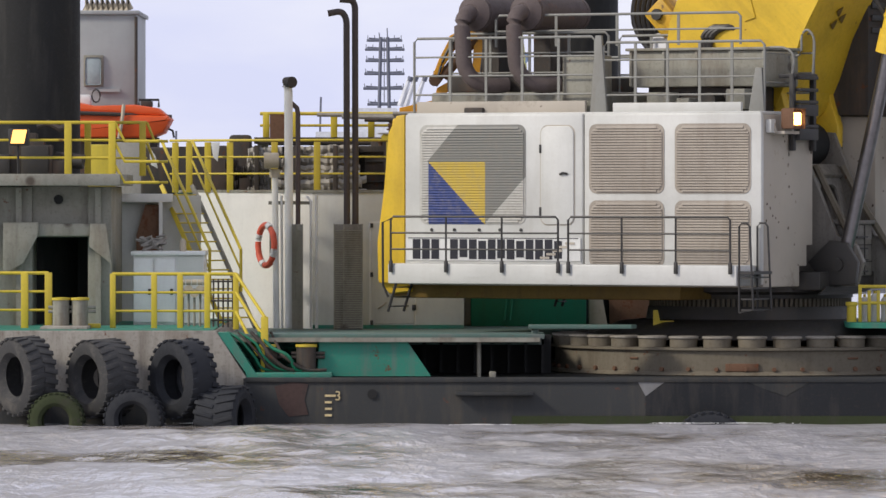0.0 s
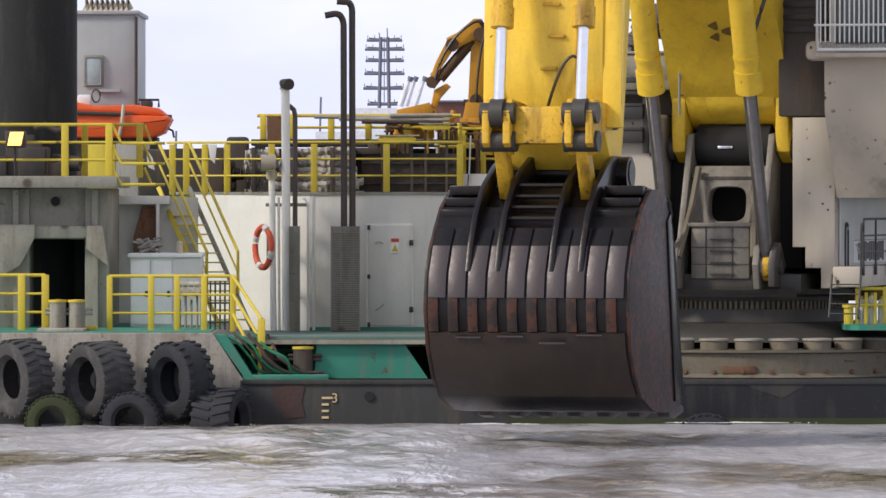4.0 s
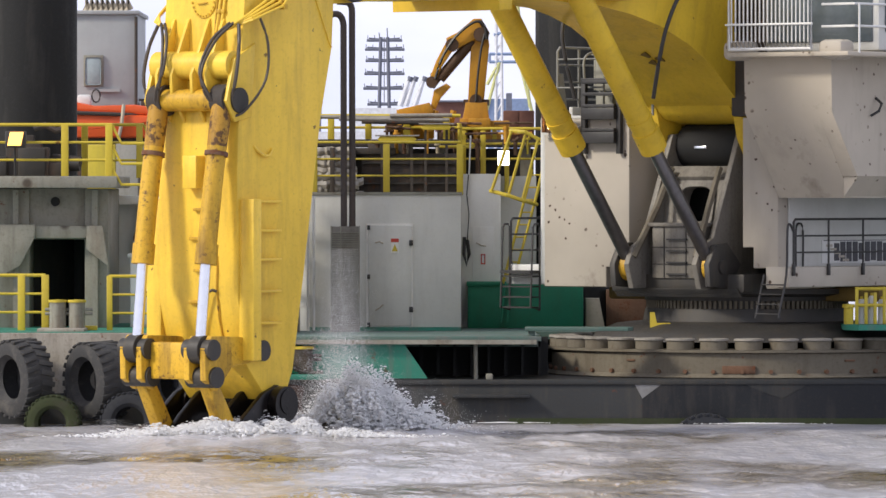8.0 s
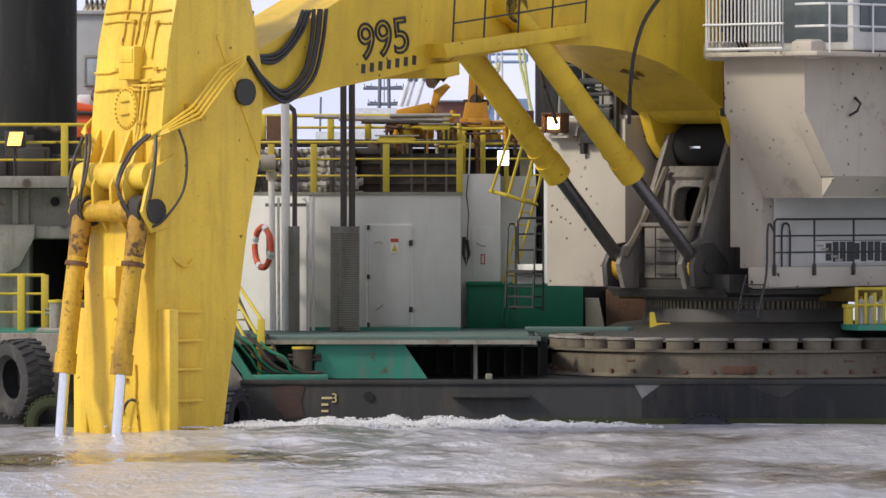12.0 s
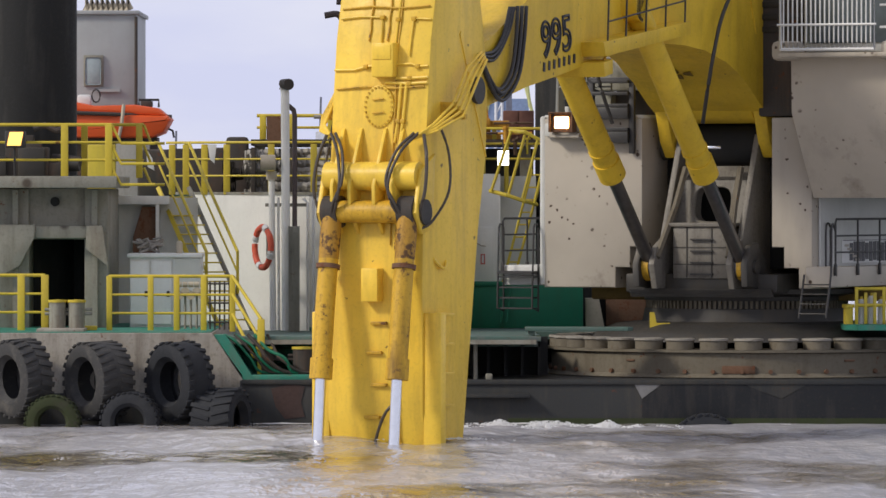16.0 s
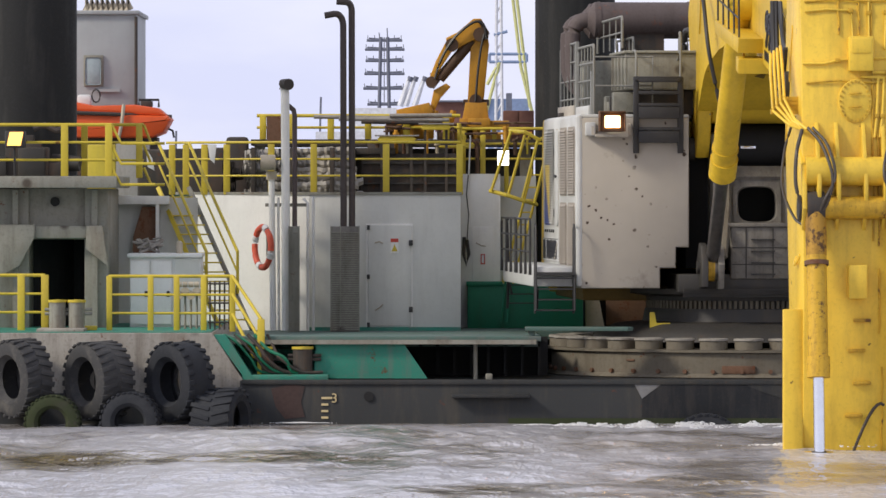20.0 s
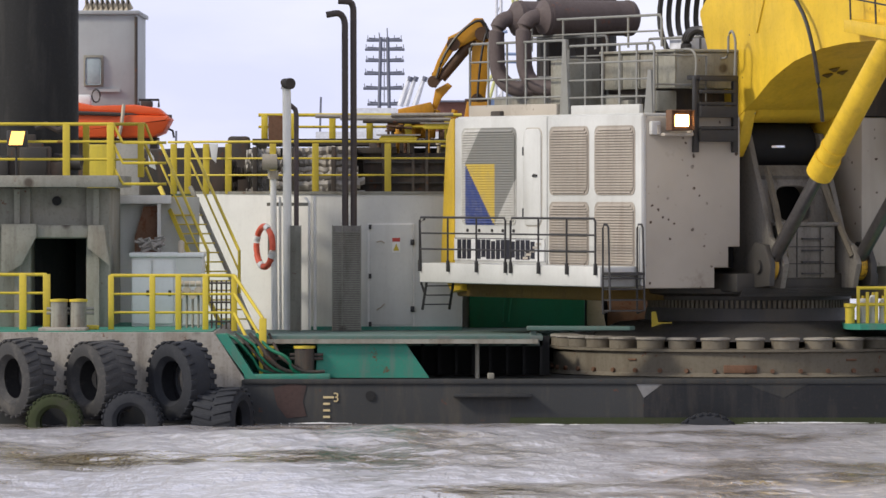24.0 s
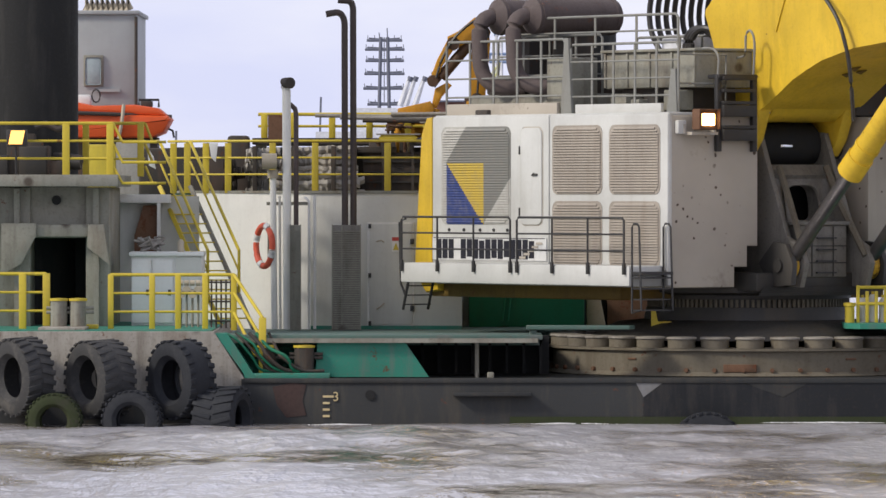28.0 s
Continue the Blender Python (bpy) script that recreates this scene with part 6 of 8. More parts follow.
for y in (-0.30, 0.26):
    eb("box_seam", 2.545, 2.565, y - 0.012, y + 0.012, 2.92, 3.96, DARK_STEEL, 0)
for z in (3.2, 3.55):
    eb("box_seam", 2.545, 2.563, -0.6, 0.6, z - 0.01, z + 0.01, DARK_STEEL, 0)
for k in range(4):
    eb("box_rung", 2.56, 2.62, -0.2, 0.3, 2.98 + 0.24 * k, 3.01 + 0.24 * k, BLACK_RAIL, 0)
def squircle(w, h, k=28, e=0.55):
    """Rounded-square outline about the origin."""
    pts = []
    for i in range(k):
        c, d = math.cos(2 * math.pi * i / k), math.sin(2 * math.pi * i / k)
        pts.append((math.copysign(abs(c) ** e, c) * w, math.copysign(abs(d) ** e, d) * h))
    return pts


def hole_frame(w0, h0, w1, h1, z, x_front, x_back, lean=0.22):
    """Plate between an outer and an inner outline, with the throat of the hole."""
    bm = B()
    outer = [bm.verts.new((x_front - lean * b_, a_, z + b_)) for a_, b_ in squircle(w1, h1, 28, 0.3)]
    inner = [bm.verts.new((x_front - lean * b_, a_, z + b_)) for a_, b_ in squircle(w0, h0)]
    deep = [bm.verts.new((x_back - lean * b_, a_ * 0.94, z + b_ * 0.94)) for a_, b_ in squircle(w0, h0)]
    for i in range(28):
        j = (i + 1) % 28
        bm.faces.new((outer[i], outer[j], inner[j], inner[i]))
        bm.faces.new((inner[i], inner[j], deep[j], deep[i]))
    return bm


part("manhole_plate", hole_frame(0.44, 0.40, 0.80, 0.56, 4.44, 1.85, 1.5), AFRAME, ex, "greasy grey plate with a large rounded hole")
part("manhole_lip", hole_frame(0.42, 0.38, 0.50, 0.46, 4.44, 1.90, 1.86), AFRAME, ex)
# solid black block stands in for shade inside the boom foot
eb("dark_core", -2.0, 1.0, -1.4, 1.4, 3.1, 5.6, BLACK, 0.02, label="black block for the shaded inner machinery space")
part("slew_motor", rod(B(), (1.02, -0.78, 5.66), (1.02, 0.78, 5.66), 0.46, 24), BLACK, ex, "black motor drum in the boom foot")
# another black block, for the shade behind the drum
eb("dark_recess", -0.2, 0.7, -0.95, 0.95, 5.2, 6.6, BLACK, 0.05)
# chrome bar added for the bright reflection on the drum
part("drum_glint", box(B(), 1.46, 1.50, -0.30, 0.02, 5.60, 5.66, 0.01), CHROME, ex, "small bright bar standing for a reflection on the drum")
part("core_sill", prism(B(), [(1.75, 4.95), (1.80, 5.02), (1.62, 5.24), (0.8, 5.24), (0.8, 4.95)], "y", -0.82, 0.82, 0.03), AFRAME, ex, "greasy grey sill under the drum")
for s in (-1, 1):
    part("stay_bar", path(B(), [(2.95, s * 0.80, 3.35), (2.3, s * 0.66, 4.4), (1.85, s * 0.62, 5.2)], 0.075, 6), PLINTH, ex, "dusty stay bar")

# ---- roof gear ----
for x in (-5.05, -3.80):
    mu = part("silencer", path(B(), [(x, -3.05, 8.42), (x, -2.95, 8.42), (x, -2.9, 8.42), (x, -0.75, 8.42), (x, -0.68, 8.42), (x, -0.6, 8.42)], 0.38, 20, [0.2, 0.3, 0.38, 0.38, 0.3, 0.16]), RUST_PIPE, ex, "rusty brown silencer drum")
    for y in (-2.8, -0.85):
        part("band", path(B(), [(x, y - 0.03, 8.42), (x, y + 0.03, 8.42)], 0.395, 20), RUST_PIPE, mu)
    part("elbow", path(B(), [(x, -2.95, 8.42), *bend((x, -3.05, 8.42), (x - 0.05, -3.35, 8.40), (x - 0.02, -3.36, 8.0)), (x + 0.02, -3.36, 7.4), *bend((x + 0.03, -3.34, 7.3), (x + 0.1, -3.3, 6.95), (x + 0.45, -3.0, 6.88)), (x + 0.7, -2.7, 6.9)], 0.17, 12), RUST_PIPE, mu, "rust-brown exhaust elbow")
    part("mount", box(B(), x - 0.2, x + 0.2, -2.2, -1.4, 6.3, 8.1), DARK_BOX, mu)
eb("engine_hood", -6.1, -2.0, -2.9, 2.9, 6.24, 6.75, FRAME_GREY, 0.05)
eb("filter_housing", -5.9, -2.6, -2.6, -0.3, 6.75, 7.1, DARK_BOX, 0.06)
eb("cooler_box", -1.45, 1.75, -2.70, -1.2, 6.83, 7.58, FRAME_GREY, 0.04, label="dusty grey cooler box on the roof")
eb("cooler_base", -1.1, 1.2, -2.5, -1.2, 6.3, 6.83, DARK_BOX, 0.03)
for k in range(5):
    eb("box_rib", -1.42 + 0.775 * k, -1.36 + 0.775 * k, -2.74, -2.69, 6.85, 7.58, FRAME_GREY, 0.01)
eb("box_top", -1.5, 1.8, -2.78, -1.1, 7.58, 7.64, FRAME_GREY, 0.02)
for x0, x1, z0, z1 in ((-0.9, -0.35, 6.36, 6.72), (-0.2, 0.1, 6.34, 6.6), (0.95, 1.4, 6.36, 6.78)):
    eb("valve_box", x0, x1, -2.95, -2.5, z0, z1, FRAME_GREY, 0.03)
part("pump_wheel", rod(B(), (0.55, -2.95, 6.55), (0.55, -2.5, 6.55), 0.16, 16), DARK_STEEL, ex)
eb("white_cover", -1.9, -1.1, -0.9, 0.3, 6.3, 8.0, FAR_WHITE, 0.1, label="white cover on the roof")
for k in range(3):
    part("bent_hose", path(B(), smooth([(-0.5 + 0.1 * k, -1.3, 7.6), (-0.4 + 0.1 * k, -1.3, 7.95), (-0.1 + 0.12 * k, -1.25, 8.1), (0.25 + 0.1 * k, -1.1, 7.9), (0.4 + 0.1 * k, -0.9, 7.4)], 4), 0.07, 8), HOSE, ex)
eb("grey_cabinet", -2.7, -1.95, -3.3, -2.5, 6.3, 7.5, FRAME_GREY, 0.03)
eb("roof_skirt", -6.1, -2.05, -3.5, -3.4, 6.3, 6.55, HOUSE_GREY, 0.02)
eb("roof_skirt", -1.4, 1.6, -3.5, -3.4, 6.3, 6.5, WHITE, 0.02)
eb("cable_box", -4.9, -4.45, -3.6, -3.4, 6.26, 6.42, DARK_BOX, 0.03)


def roof_rail(x0, x1, y, z0, z1, mats, n, mids=3):
    rl = part("roof_rail", path(B(), [(x0, y, z0), (x0, y, z1 - 0.08), (x0 + 0.08, y, z1), (x1 - 0.08, y, z1), (x1, y, z1 - 0.08), (x1, y, z0)], 0.028, 8), mats, ex, "grey tubular roof railing")
    for k in range(1, mids + 1):
        z = z0 + (z1 - z0) * k / (mids + 1)
        part("mid_rail", rod(B(), (x0, y, z), (x1, y, z), 0.02, 8), mats, rl)
    for k in range(1, n):
        x = x0 + (x1 - x0) * k / n
        part("post", box(B(), x - 0.03, x + 0.03, y - 0.012, y + 0.012, z0, z1), mats, rl)
    return rl


roof_rail(-6.2, -1.85, -3.42, 6.3, 7.88, GREY_RAIL, 5)
roof_rail(-1.65, 2.1, -3.42, 6.3, 7.75, GREY_RAIL, 5, 3)
roof_rail(-6.0, -2.2, -2.2, 6.75, 8.0, GREY_RAIL, 4, 2)
roof_rail(-2.6, 2.0, -1.0, 6.3, 7.95, GREY_RAIL, 6, 3)
roof_rail(-4.6, 1.2, -2.75, 7.7, 8.36, GREY_RAIL, 4, 1)
for y0, y1 in ((-3.42, -2.2), (2.2, 3.42)):
    r2 = part("front_roof_rail", path(B(), [(2.1, y0, 6.3), (2.1, y0, 7.5), (2.1, y1, 7.5), (2.1, y1, 6.3)], 0.026, 8), GREY_RAIL, ex)
    part("mid_rail", rod(B(), (2.1, y0, 6.9), (2.1, y1, 6.9), 0.02), GREY_RAIL, r2)
part("gate_post", prism(B(), [(-1.95, 6.25), (-1.55, 6.25), (-1.68, 7.9), (-1.82, 7.9)], "y", -3.48, -3.40, 0.01), GREY_RAIL, ex)
part("gate_post", prism(B(), [(1.75, 6.25), (2.12, 6.25), (2.06, 7.2), (1.92, 7.2)], "y", -3.48, -3.40, 0.01), GREY_RAIL, ex)
roof_rail(-6.2, 1.5, 3.42, 6.3, 7.6, GREY_RAIL, 5, 2)
# hose arch over the roof to the boom
for k in range(8):
    y = -0.85 + 0.22 * k
    part("hose", path(B(), smooth([(-1.0, y, 7.2), (-1.9, y, 7.6), (-2.35, y, 8.4), (-1.9, y, 9.5), (-0.6, y, 10.3), (0.9, y, 10.2)]), 0.06, 8), HOSE, ex, "thick black hydraulic hose")
for k in range(4):
    part("hose_clamp", box(B(), -2.1 + 0.3 * k, -2.02 + 0.3 * k, -1.1, 1.1, 7.45, 7.55), FRAME_GREY, ex)
eb("valve_block", -0.4, 0.5, -1.0, 1.0, 6.2, 7.5, DARK_BOX, 0.05)
eb("cab_tower", 0.0, 2.2, 1.15, 2.30, 6.26, 9.6, DARK_BOX, 0.05, label="dark machinery casing between boom and cab")
for k in range(5):
    eb("casing_louvre", 2.2, 2.25, 1.25, 2.2, 8.0 + 0.26 * k, 8.12 + 0.26 * k, BLACK_RAIL, 0.01)
eb("cab_rear_housing", -2.4, -0.6, 1.5, 4.8, 6.2, 7.5, DARK_BOX, 0.06, label="dark machinery housing behind the cab")

# ---- boom, in its own space: the foot pin at the origin, the stick pin on +x ----
FOOT = (1.25, 5.6)
REST = 5.65


def boomp(x, z):
    a = radians(-REST)
    dx, dz = x - FOOT[0], z - FOOT[1]
    return (dx * math.cos(a) - dz * math.sin(a), dx * math.sin(a) + dz * math.cos(a))


def both_sides(outline, y0, y1, mat, parent, name, bev=0.03):
    for s in (-1, 1):
        a, b = sorted((s * y0, s * y1))
        part(name, prism(B(), outline, "y", a, b, bev), mat, parent)


def between(pts, x):
    for (xa, za), (xb, zb) in zip(pts, pts[1:]):
        if xa <= x <= xb:
            return za + (zb - za) * (x - xa) / (xb - xa)
    return pts[-1][1]


BOOM_TOP = [(0.1, 8.45), (0.9, 9.2), (2.4, 10.1), (4.5, 10.6), (6.5, 10.55), (9.0, 10.1), (11.5, 9.4), (13.8, 8.46), (15.4, 7.8), (16.1, 7.5), (16.36, 7.1)]
BOOM_BELLY = [(0.1, 8.35), (0.45, 7.6), (0.8, 6.6), (1.75, 6.25), (2.35, 6.55), (3.1, 7.02), (4.0, 7.42), (4.93, 7.68), (5.8, 7.80), (6.65, 7.84), (8.3, 7.74), (10.0, 7.51), (11.6, 7.28), (13.2, 7.07), (15.1, 6.72), (15.7, 6.52), (16.2, 6.62), (16.36, 7.0)]
BOOM_HALF = [(0.1, 1.26), (3.6, 1.26), (5.2, 1.10), (6.8, 0.92), (8.3, 0.86), (16.36, 0.86)]


def boom_shell():
    """Box girder, broad at the root and narrow towards the tip."""
    bm = B()
    xs = sorted({p[0] for p in BOOM_TOP + BOOM_BELLY + BOOM_HALF} | {1.3, 2.0})
    rings = []
    for x in xs:
        w = between(BOOM_HALF, x)
        zt, zb = between(BOOM_TOP, x), between(BOOM_BELLY, x)
        rings.append([bm.verts.new((boomp(x, z)[0], y, boomp(x, z)[1])) for y, z in ((-w, zb), (w, zb), (w, zt), (-w, zt))])
    for p, q in zip(rings, rings[1:]):
        for i in range(4):
            j = (i + 1) % 4
            bm.faces.new((p[i], q[i], q[j], p[j]))
    bm.faces.new(rings[0])
    bm.faces.new(rings[-1][::-1])
    return bm


boom = part("boom", boom_shell(), YELLOW, ex, "yellow box-section boom with curved belly")
# dark greasy three-bladed mark on the belly
for k in range(3):
    turn = 90 + 120 * k
    wedge = [(0.07 * math.cos(radians(turn - 26)), 0.07 * math.sin(radians(turn - 26))), (0.07 * math.cos(radians(turn + 26)), 0.07 * math.sin(radians(turn + 26))),
             (0.27 * math.cos(radians(turn + 24)), 0.27 * math.sin(radians(turn + 24))), (0.27 * math.cos(radians(turn - 24)), 0.27 * math.sin(radians(turn - 24)))]
    bm = prism(B(), wedge, "z", -0.006, 0.012)
    q = boomp(3.56, 7.205)
    slope = math.degrees(math.atan2(boomp(4.0, 7.42)[1] - boomp(3.1, 7.02)[1], boomp(4.0, 7.42)[0] - boomp(3.1, 7.02)[0]))
    bmesh.ops.transform(bm, matrix=pose(q[0], 0, q[1] - 0.015, 0, -slope, 0), verts=bm.verts[:])
    part("belly_mark", bm, BELLY, boom, "brown greasy mark" if k == 0 else "")
part("cross_step", prism(B(), [boomp(*p) for p in ((10.15, 7.28), (10.55, 7.22), (10.6, 7.5), (10.15, 7.56))], "y", -1.35, 1.35, 0.02), YELLOW, boom, "yellow cross step under the boom")
for y in (-1.2, -0.6, 0.0, 0.6, 1.2):
    q = boomp(10.5, 7.45)
    part("step_gusset", prism(B(), [(q[0] - 0.3, q[1]), (q[0], q[1]), (q[0] - 0.3, q[1] + 0.2)], "y", y - 0.02, y + 0.02), YELLOW_WORN, boom)
part("root_bracket", box(B(), boomp(0.8, 9.4)[0] - 0.35, boomp(0.8, 9.4)[0] + 0.2, -1.0, -0.3, boomp(0.8, 9.4)[1] - 0.25, boomp(0.8, 9.4)[1] + 0.45, 0.05), YELLOW_WORN, boom, "yellow hose bracket on the boom root")
part("root_bracket", box(B(), boomp(0.8, 9.4)[0] - 0.35, boomp(0.8, 9.4)[0] + 0.2, 0.3, 1.0, boomp(0.8, 9.4)[1] - 0.25, boomp(0.8, 9.4)[1] + 0.45, 0.05), YELLOW_WORN, boom, "yellow hose bracket on the boom root")
part("root_pin", rod(B(), (boomp(0.7, 9.5)[0], -1.1, boomp(0.7, 9.5)[1] + 0.1), (boomp(0.7, 9.5)[0], 1.1, boomp(0.7, 9.5)[1] + 0.1), 0.12, 14), DARK_STEEL, boom)
part("foot_web", prism(B(), [boomp(*p) for p in ((0.75, 6.75), (2.25, 6.70), (2.0, 6.30), (1.75, 6.16), (1.0, 6.12))], "y", -0.95, 0.95, 0.04), YELLOW, boom, "yellow web over the boom foot")
for s in (-1, 1):
    a, b = sorted((s * 0.96, s * 1.25))
    part("boom_foot", prism(B(), [boomp(*p) for p in ((0.62, 6.8), (2.2, 6.75), (1.95, 6.2), (1.78, 5.75), (1.50, 5.42), (0.95, 5.42), (0.75, 5.7))], "y", a, b, 0.05), YELLOW, boom, "yellow boom foot lug")
    part("foot_pin_cap", rod(B(), (boomp(1.25, 5.6)[0], s * 1.24, boomp(1.25, 5.6)[1]), (boomp(1.25, 5.6)[0], s * 1.36, boomp(1.25, 5.6)[1]), 0.24, 18), DARK_STEEL, boom)
    a, b = sorted((s * 1.255, s * 1.29))
    part("side_stiffener", prism(B(), [boomp(*p) for p in ((2.3, 8.1), (2.55, 8.0), (3.2, 9.6), (2.9, 9.7))], "y", a, b), YELLOW, boom)
    part("service_hose", path(B(), smooth([Vector((boomp(*p)[0], s * w, boomp(*p)[1])) for *p, w in ((2.9, 9.35, 1.30), (3.7, 9.1, 1.36), (4.6, 8.4, 1.38), (4.95, 7.7, 1.34), (4.95, 7.0, 1.2), (4.8, 6.2, 1.0))], 5), 0.042, 8), HOSE, boom, "black hose hanging along the boom")
    part("pin_boss", rod(B(), (boomp(15.81, 7.04)[0], s * 0.9, boomp(15.81, 7.04)[1]), (boomp(15.81, 7.04)[0], s * 1.06, boomp(15.81, 7.04)[1]), 0.26, 20), DARK_STEEL, boom, "dark pin end")
    # walkway on top and its bracket
    a, b = sorted((s * 0.84, s * 1.35))
    part("boom_step", prism(B(), [boomp(*p) for p in ((6.2, 8.02), (10.5, 7.62), (10.6, 7.90), (6.2, 8.28))], "y", a, b, 0.01), YELLOW, boom, "yellow service step")
    for x in (6.4, 7.4, 8.4, 9.4, 10.3):
        q = boomp(x, 8.75 - 0.09 * x)
        part("step_rail_post", rod(B(), (q[0], s * 1.3, q[1]), (q[0], s * 1.3, q[1] + 1.0), 0.02), BLACK_RAIL, boom)
    q0, q1 = boomp(6.4, 8.2), boomp(10.3, 7.8)
    for h in (0.5, 1.0):
        part("step_rail", rod(B(), (q0[0], s * 1.3, q0[1] + h), (q1[0], s * 1.3, q1[1] + h), 0.018), BLACK_RAIL, boom)
    part("cylinder_boss", rod(B(), (boomp(8.3, 8.6)[0], s * 0.84, boomp(8.3, 8.6)[1]), (boomp(8.3, 8.6)[0], s * 1.2, boomp(8.3, 8.6)[1]), 0.32, 18), DARK_BOX, boom, "greasy dark cylinder head pin")
    # hose loops between boom tip and stick
    for k in range(4):
        d = 0.10 * k
        pts = [boomp(13.85 - d, 8.62), boomp(13.95 - 0.9 * d, 7.95), boomp(14.2 - 0.7 * d, 7.36 - 0.4 * d), boomp(14.75, 7.04 - 0.7 * d), boomp(15.3, 7.32 - 0.5 * d), boomp(15.72, 7.72)]
        part("loop_hose", path(B(), smooth([(p[0], s * (0.98 + 0.05 * (k % 2)), p[1]) for p in pts]), 0.04, 8), HOSE, boom, "black looped hydraulic hose")
    for k in range(3):
        pts = [boomp(13.9 + 0.1 * k, 8.6), boomp(14.2 + 0.1 * k, 8.1), boomp(14.9, 7.6 + 0.08 * k), boomp(15.7, 7.74)]
        part("tip_hose", path(B(), smooth([(p[0], s * 0.93, p[1]) for p in pts]), 0.035, 8), HOSE, boom)
ang = radians(-REST)
for s in (-1, 1):
    q = boomp(11.76, 7.70)
    face_m = Matrix.Translation((q[0], s * 0.868, q[1])) @ (pose(0, 0, 0, 90, 0, 0) if s < 0 else pose(0, 0, 0, 90, 0, 180))
    lettering("type_number", "995", 0.98, SIGN_INK, boom, face_m @ pose(0, 0, 0, 0, 0, -12 if s < 0 else 12), "black outlined type number", 0.028)
    for k in range(7):
        q = boomp(12.4 - 0.24 * k, 7.44 + 0.025 * k)
        part("script_bar", box(B(), q[0] - 0.06, q[0] + 0.04, *sorted((s * 0.866, s * 0.876)), q[1] - 0.09, q[1] + 0.09), SIGN_INK, boom)

# ---- stick: boom pin at the origin ----
PIN = (15.81, 7.04)
stick_outline = [(0.1, 2.9), (1.35, 2.9), (1.75, 1.9), (2.0, 0.9), (2.15, -0.3), (2.3, -1.9), (2.38, -3.6), (2.36, -6.0), (2.1, -7.3), (1.5, -7.95), (0.95, -7.9), (0.72, -7.4), (0.5, -6.2), (0.15, -4.2), (-0.12, -2.6), (-0.46, -1.25), (-0.55, 0.2), (-0.35, 1.2)]
stick = part("stick", prism(B(), stick_outline, "y", -0.98, 0.98, 0.03), YELLOW_STICK, ex, "yellow box-section stick with worn lower end")
# front cover, centre boxes, ribs and pipework
def sx(z):
    """Front face of the stick at height z."""
    pts = [(2.9, 1.35), (1.9, 1.75), (0.9, 2.0), (-0.3, 2.15), (-1.9, 2.3), (-3.6, 2.38), (-6.0, 2.36), (-7.3, 2.1)]
    for (za, xa), (zb, xb) in zip(pts, pts[1:]):
        if zb <= z <= za:
            return xa + (xb - xa) * (za - z) / (za - zb)
    return 2.1


bm = B()
oval = [(0.31 * math.cos(2 * math.pi * k / 28), -0.33 + 0.40 * math.sin(2 * math.pi * k / 28)) for k in range(28)]
prism(bm, oval, "x", sx(-0.3) - 0.08, sx(-0.3) + 0.06, 0.012)
part("inspection_cover", bm, YELLOW_STICK, stick, "oval bolted inspection cover")
for k in range(24):
    a = 2 * math.pi * k / 24
    c = Vector((sx(-0.3) + 0.055, 0.275 * math.cos(a), -0.33 + 0.365 * math.sin(a)))
    part("cover_bolt", rod(B(), c, c + Vector((0.025, 0, 0)), 0.022, 6), YELLOW_WORN, stick)
for z in (-0.2, -0.45):
    part("cover_grip", rod(B(), (sx(-0.3) + 0.09, -0.12, z), (sx(-0.3) + 0.09, 0.12, z + 0.02), 0.015, 6), YELLOW_WORN, stick)
part("valve_cover", box(B(), sx(0.5) - 0.05, sx(0.5) + 0.24, -0.12, 0.33, 0.22, 0.86, 0.03), YELLOW_STICK, stick)
part("valve_lid", box(B(), sx(0.5) + 0.235, sx(0.5) + 0.26, -0.08, 0.29, 0.55, 0.82, 0.012), YELLOW_STICK, stick, "bright new yellow lid")


def conduit(pts, r=0.022):
    """Pipe clipped on the stick's front face, points given as (y, z)."""
    part("conduit", path(B(), [(sx(z) + 0.035, y, z) for y, z in pts], r, 8), YELLOW_STICK, stick)
    y, z = pts[len(pts) // 2]
    part("pipe_clip", box(B(), sx(z), sx(z) + 0.075, y - 0.045, y + 0.045, z - 0.04, z + 0.04, 0.01), YELLOW_WORN, stick)


conduit([(0.43, 0.12), (0.42, -0.2), (0.40, -0.6), (0.35, -1.0)], 0.03)
conduit([(0.54, 0.12), (0.53, -0.2), (0.50, -0.6), (0.45, -1.0)], 0.03)
conduit([(0.33, 0.20), (0.6, 0.20), (0.97, 0.22)], 0.03)
conduit([(0.10, 0.12), (0.6, 0.10), (0.97, 0.12)], 0.03)
conduit([(-0.96, 0.36), (-0.55, 0.36), (-0.32, 0.42), (-0.12, 0.44)])
conduit([(0.33, 0.46), (0.62, 0.47), (0.75, 0.42), (0.96, 0.43)])
conduit([(-0.90, 1.32), (-0.5, 1.36), (-0.05, 1.34), (-0.03, 1.1), (-0.03, 0.86)])
conduit([(0.95, 1.30), (0.72, 1.31), (0.60, 1.31), (0.58, 1.0), (0.56, 0.62)])
conduit([(0.30, 2.6), (0.30, 1.9), (0.28, 1.3), (0.27, 0.86)])
part("valve_cover", box(B(), sx(-3.6) - 0.05, sx(-3.6) + 0.25, -0.17, 0.17, -3.95, -3.33, 0.02), YELLOW_STICK, stick)
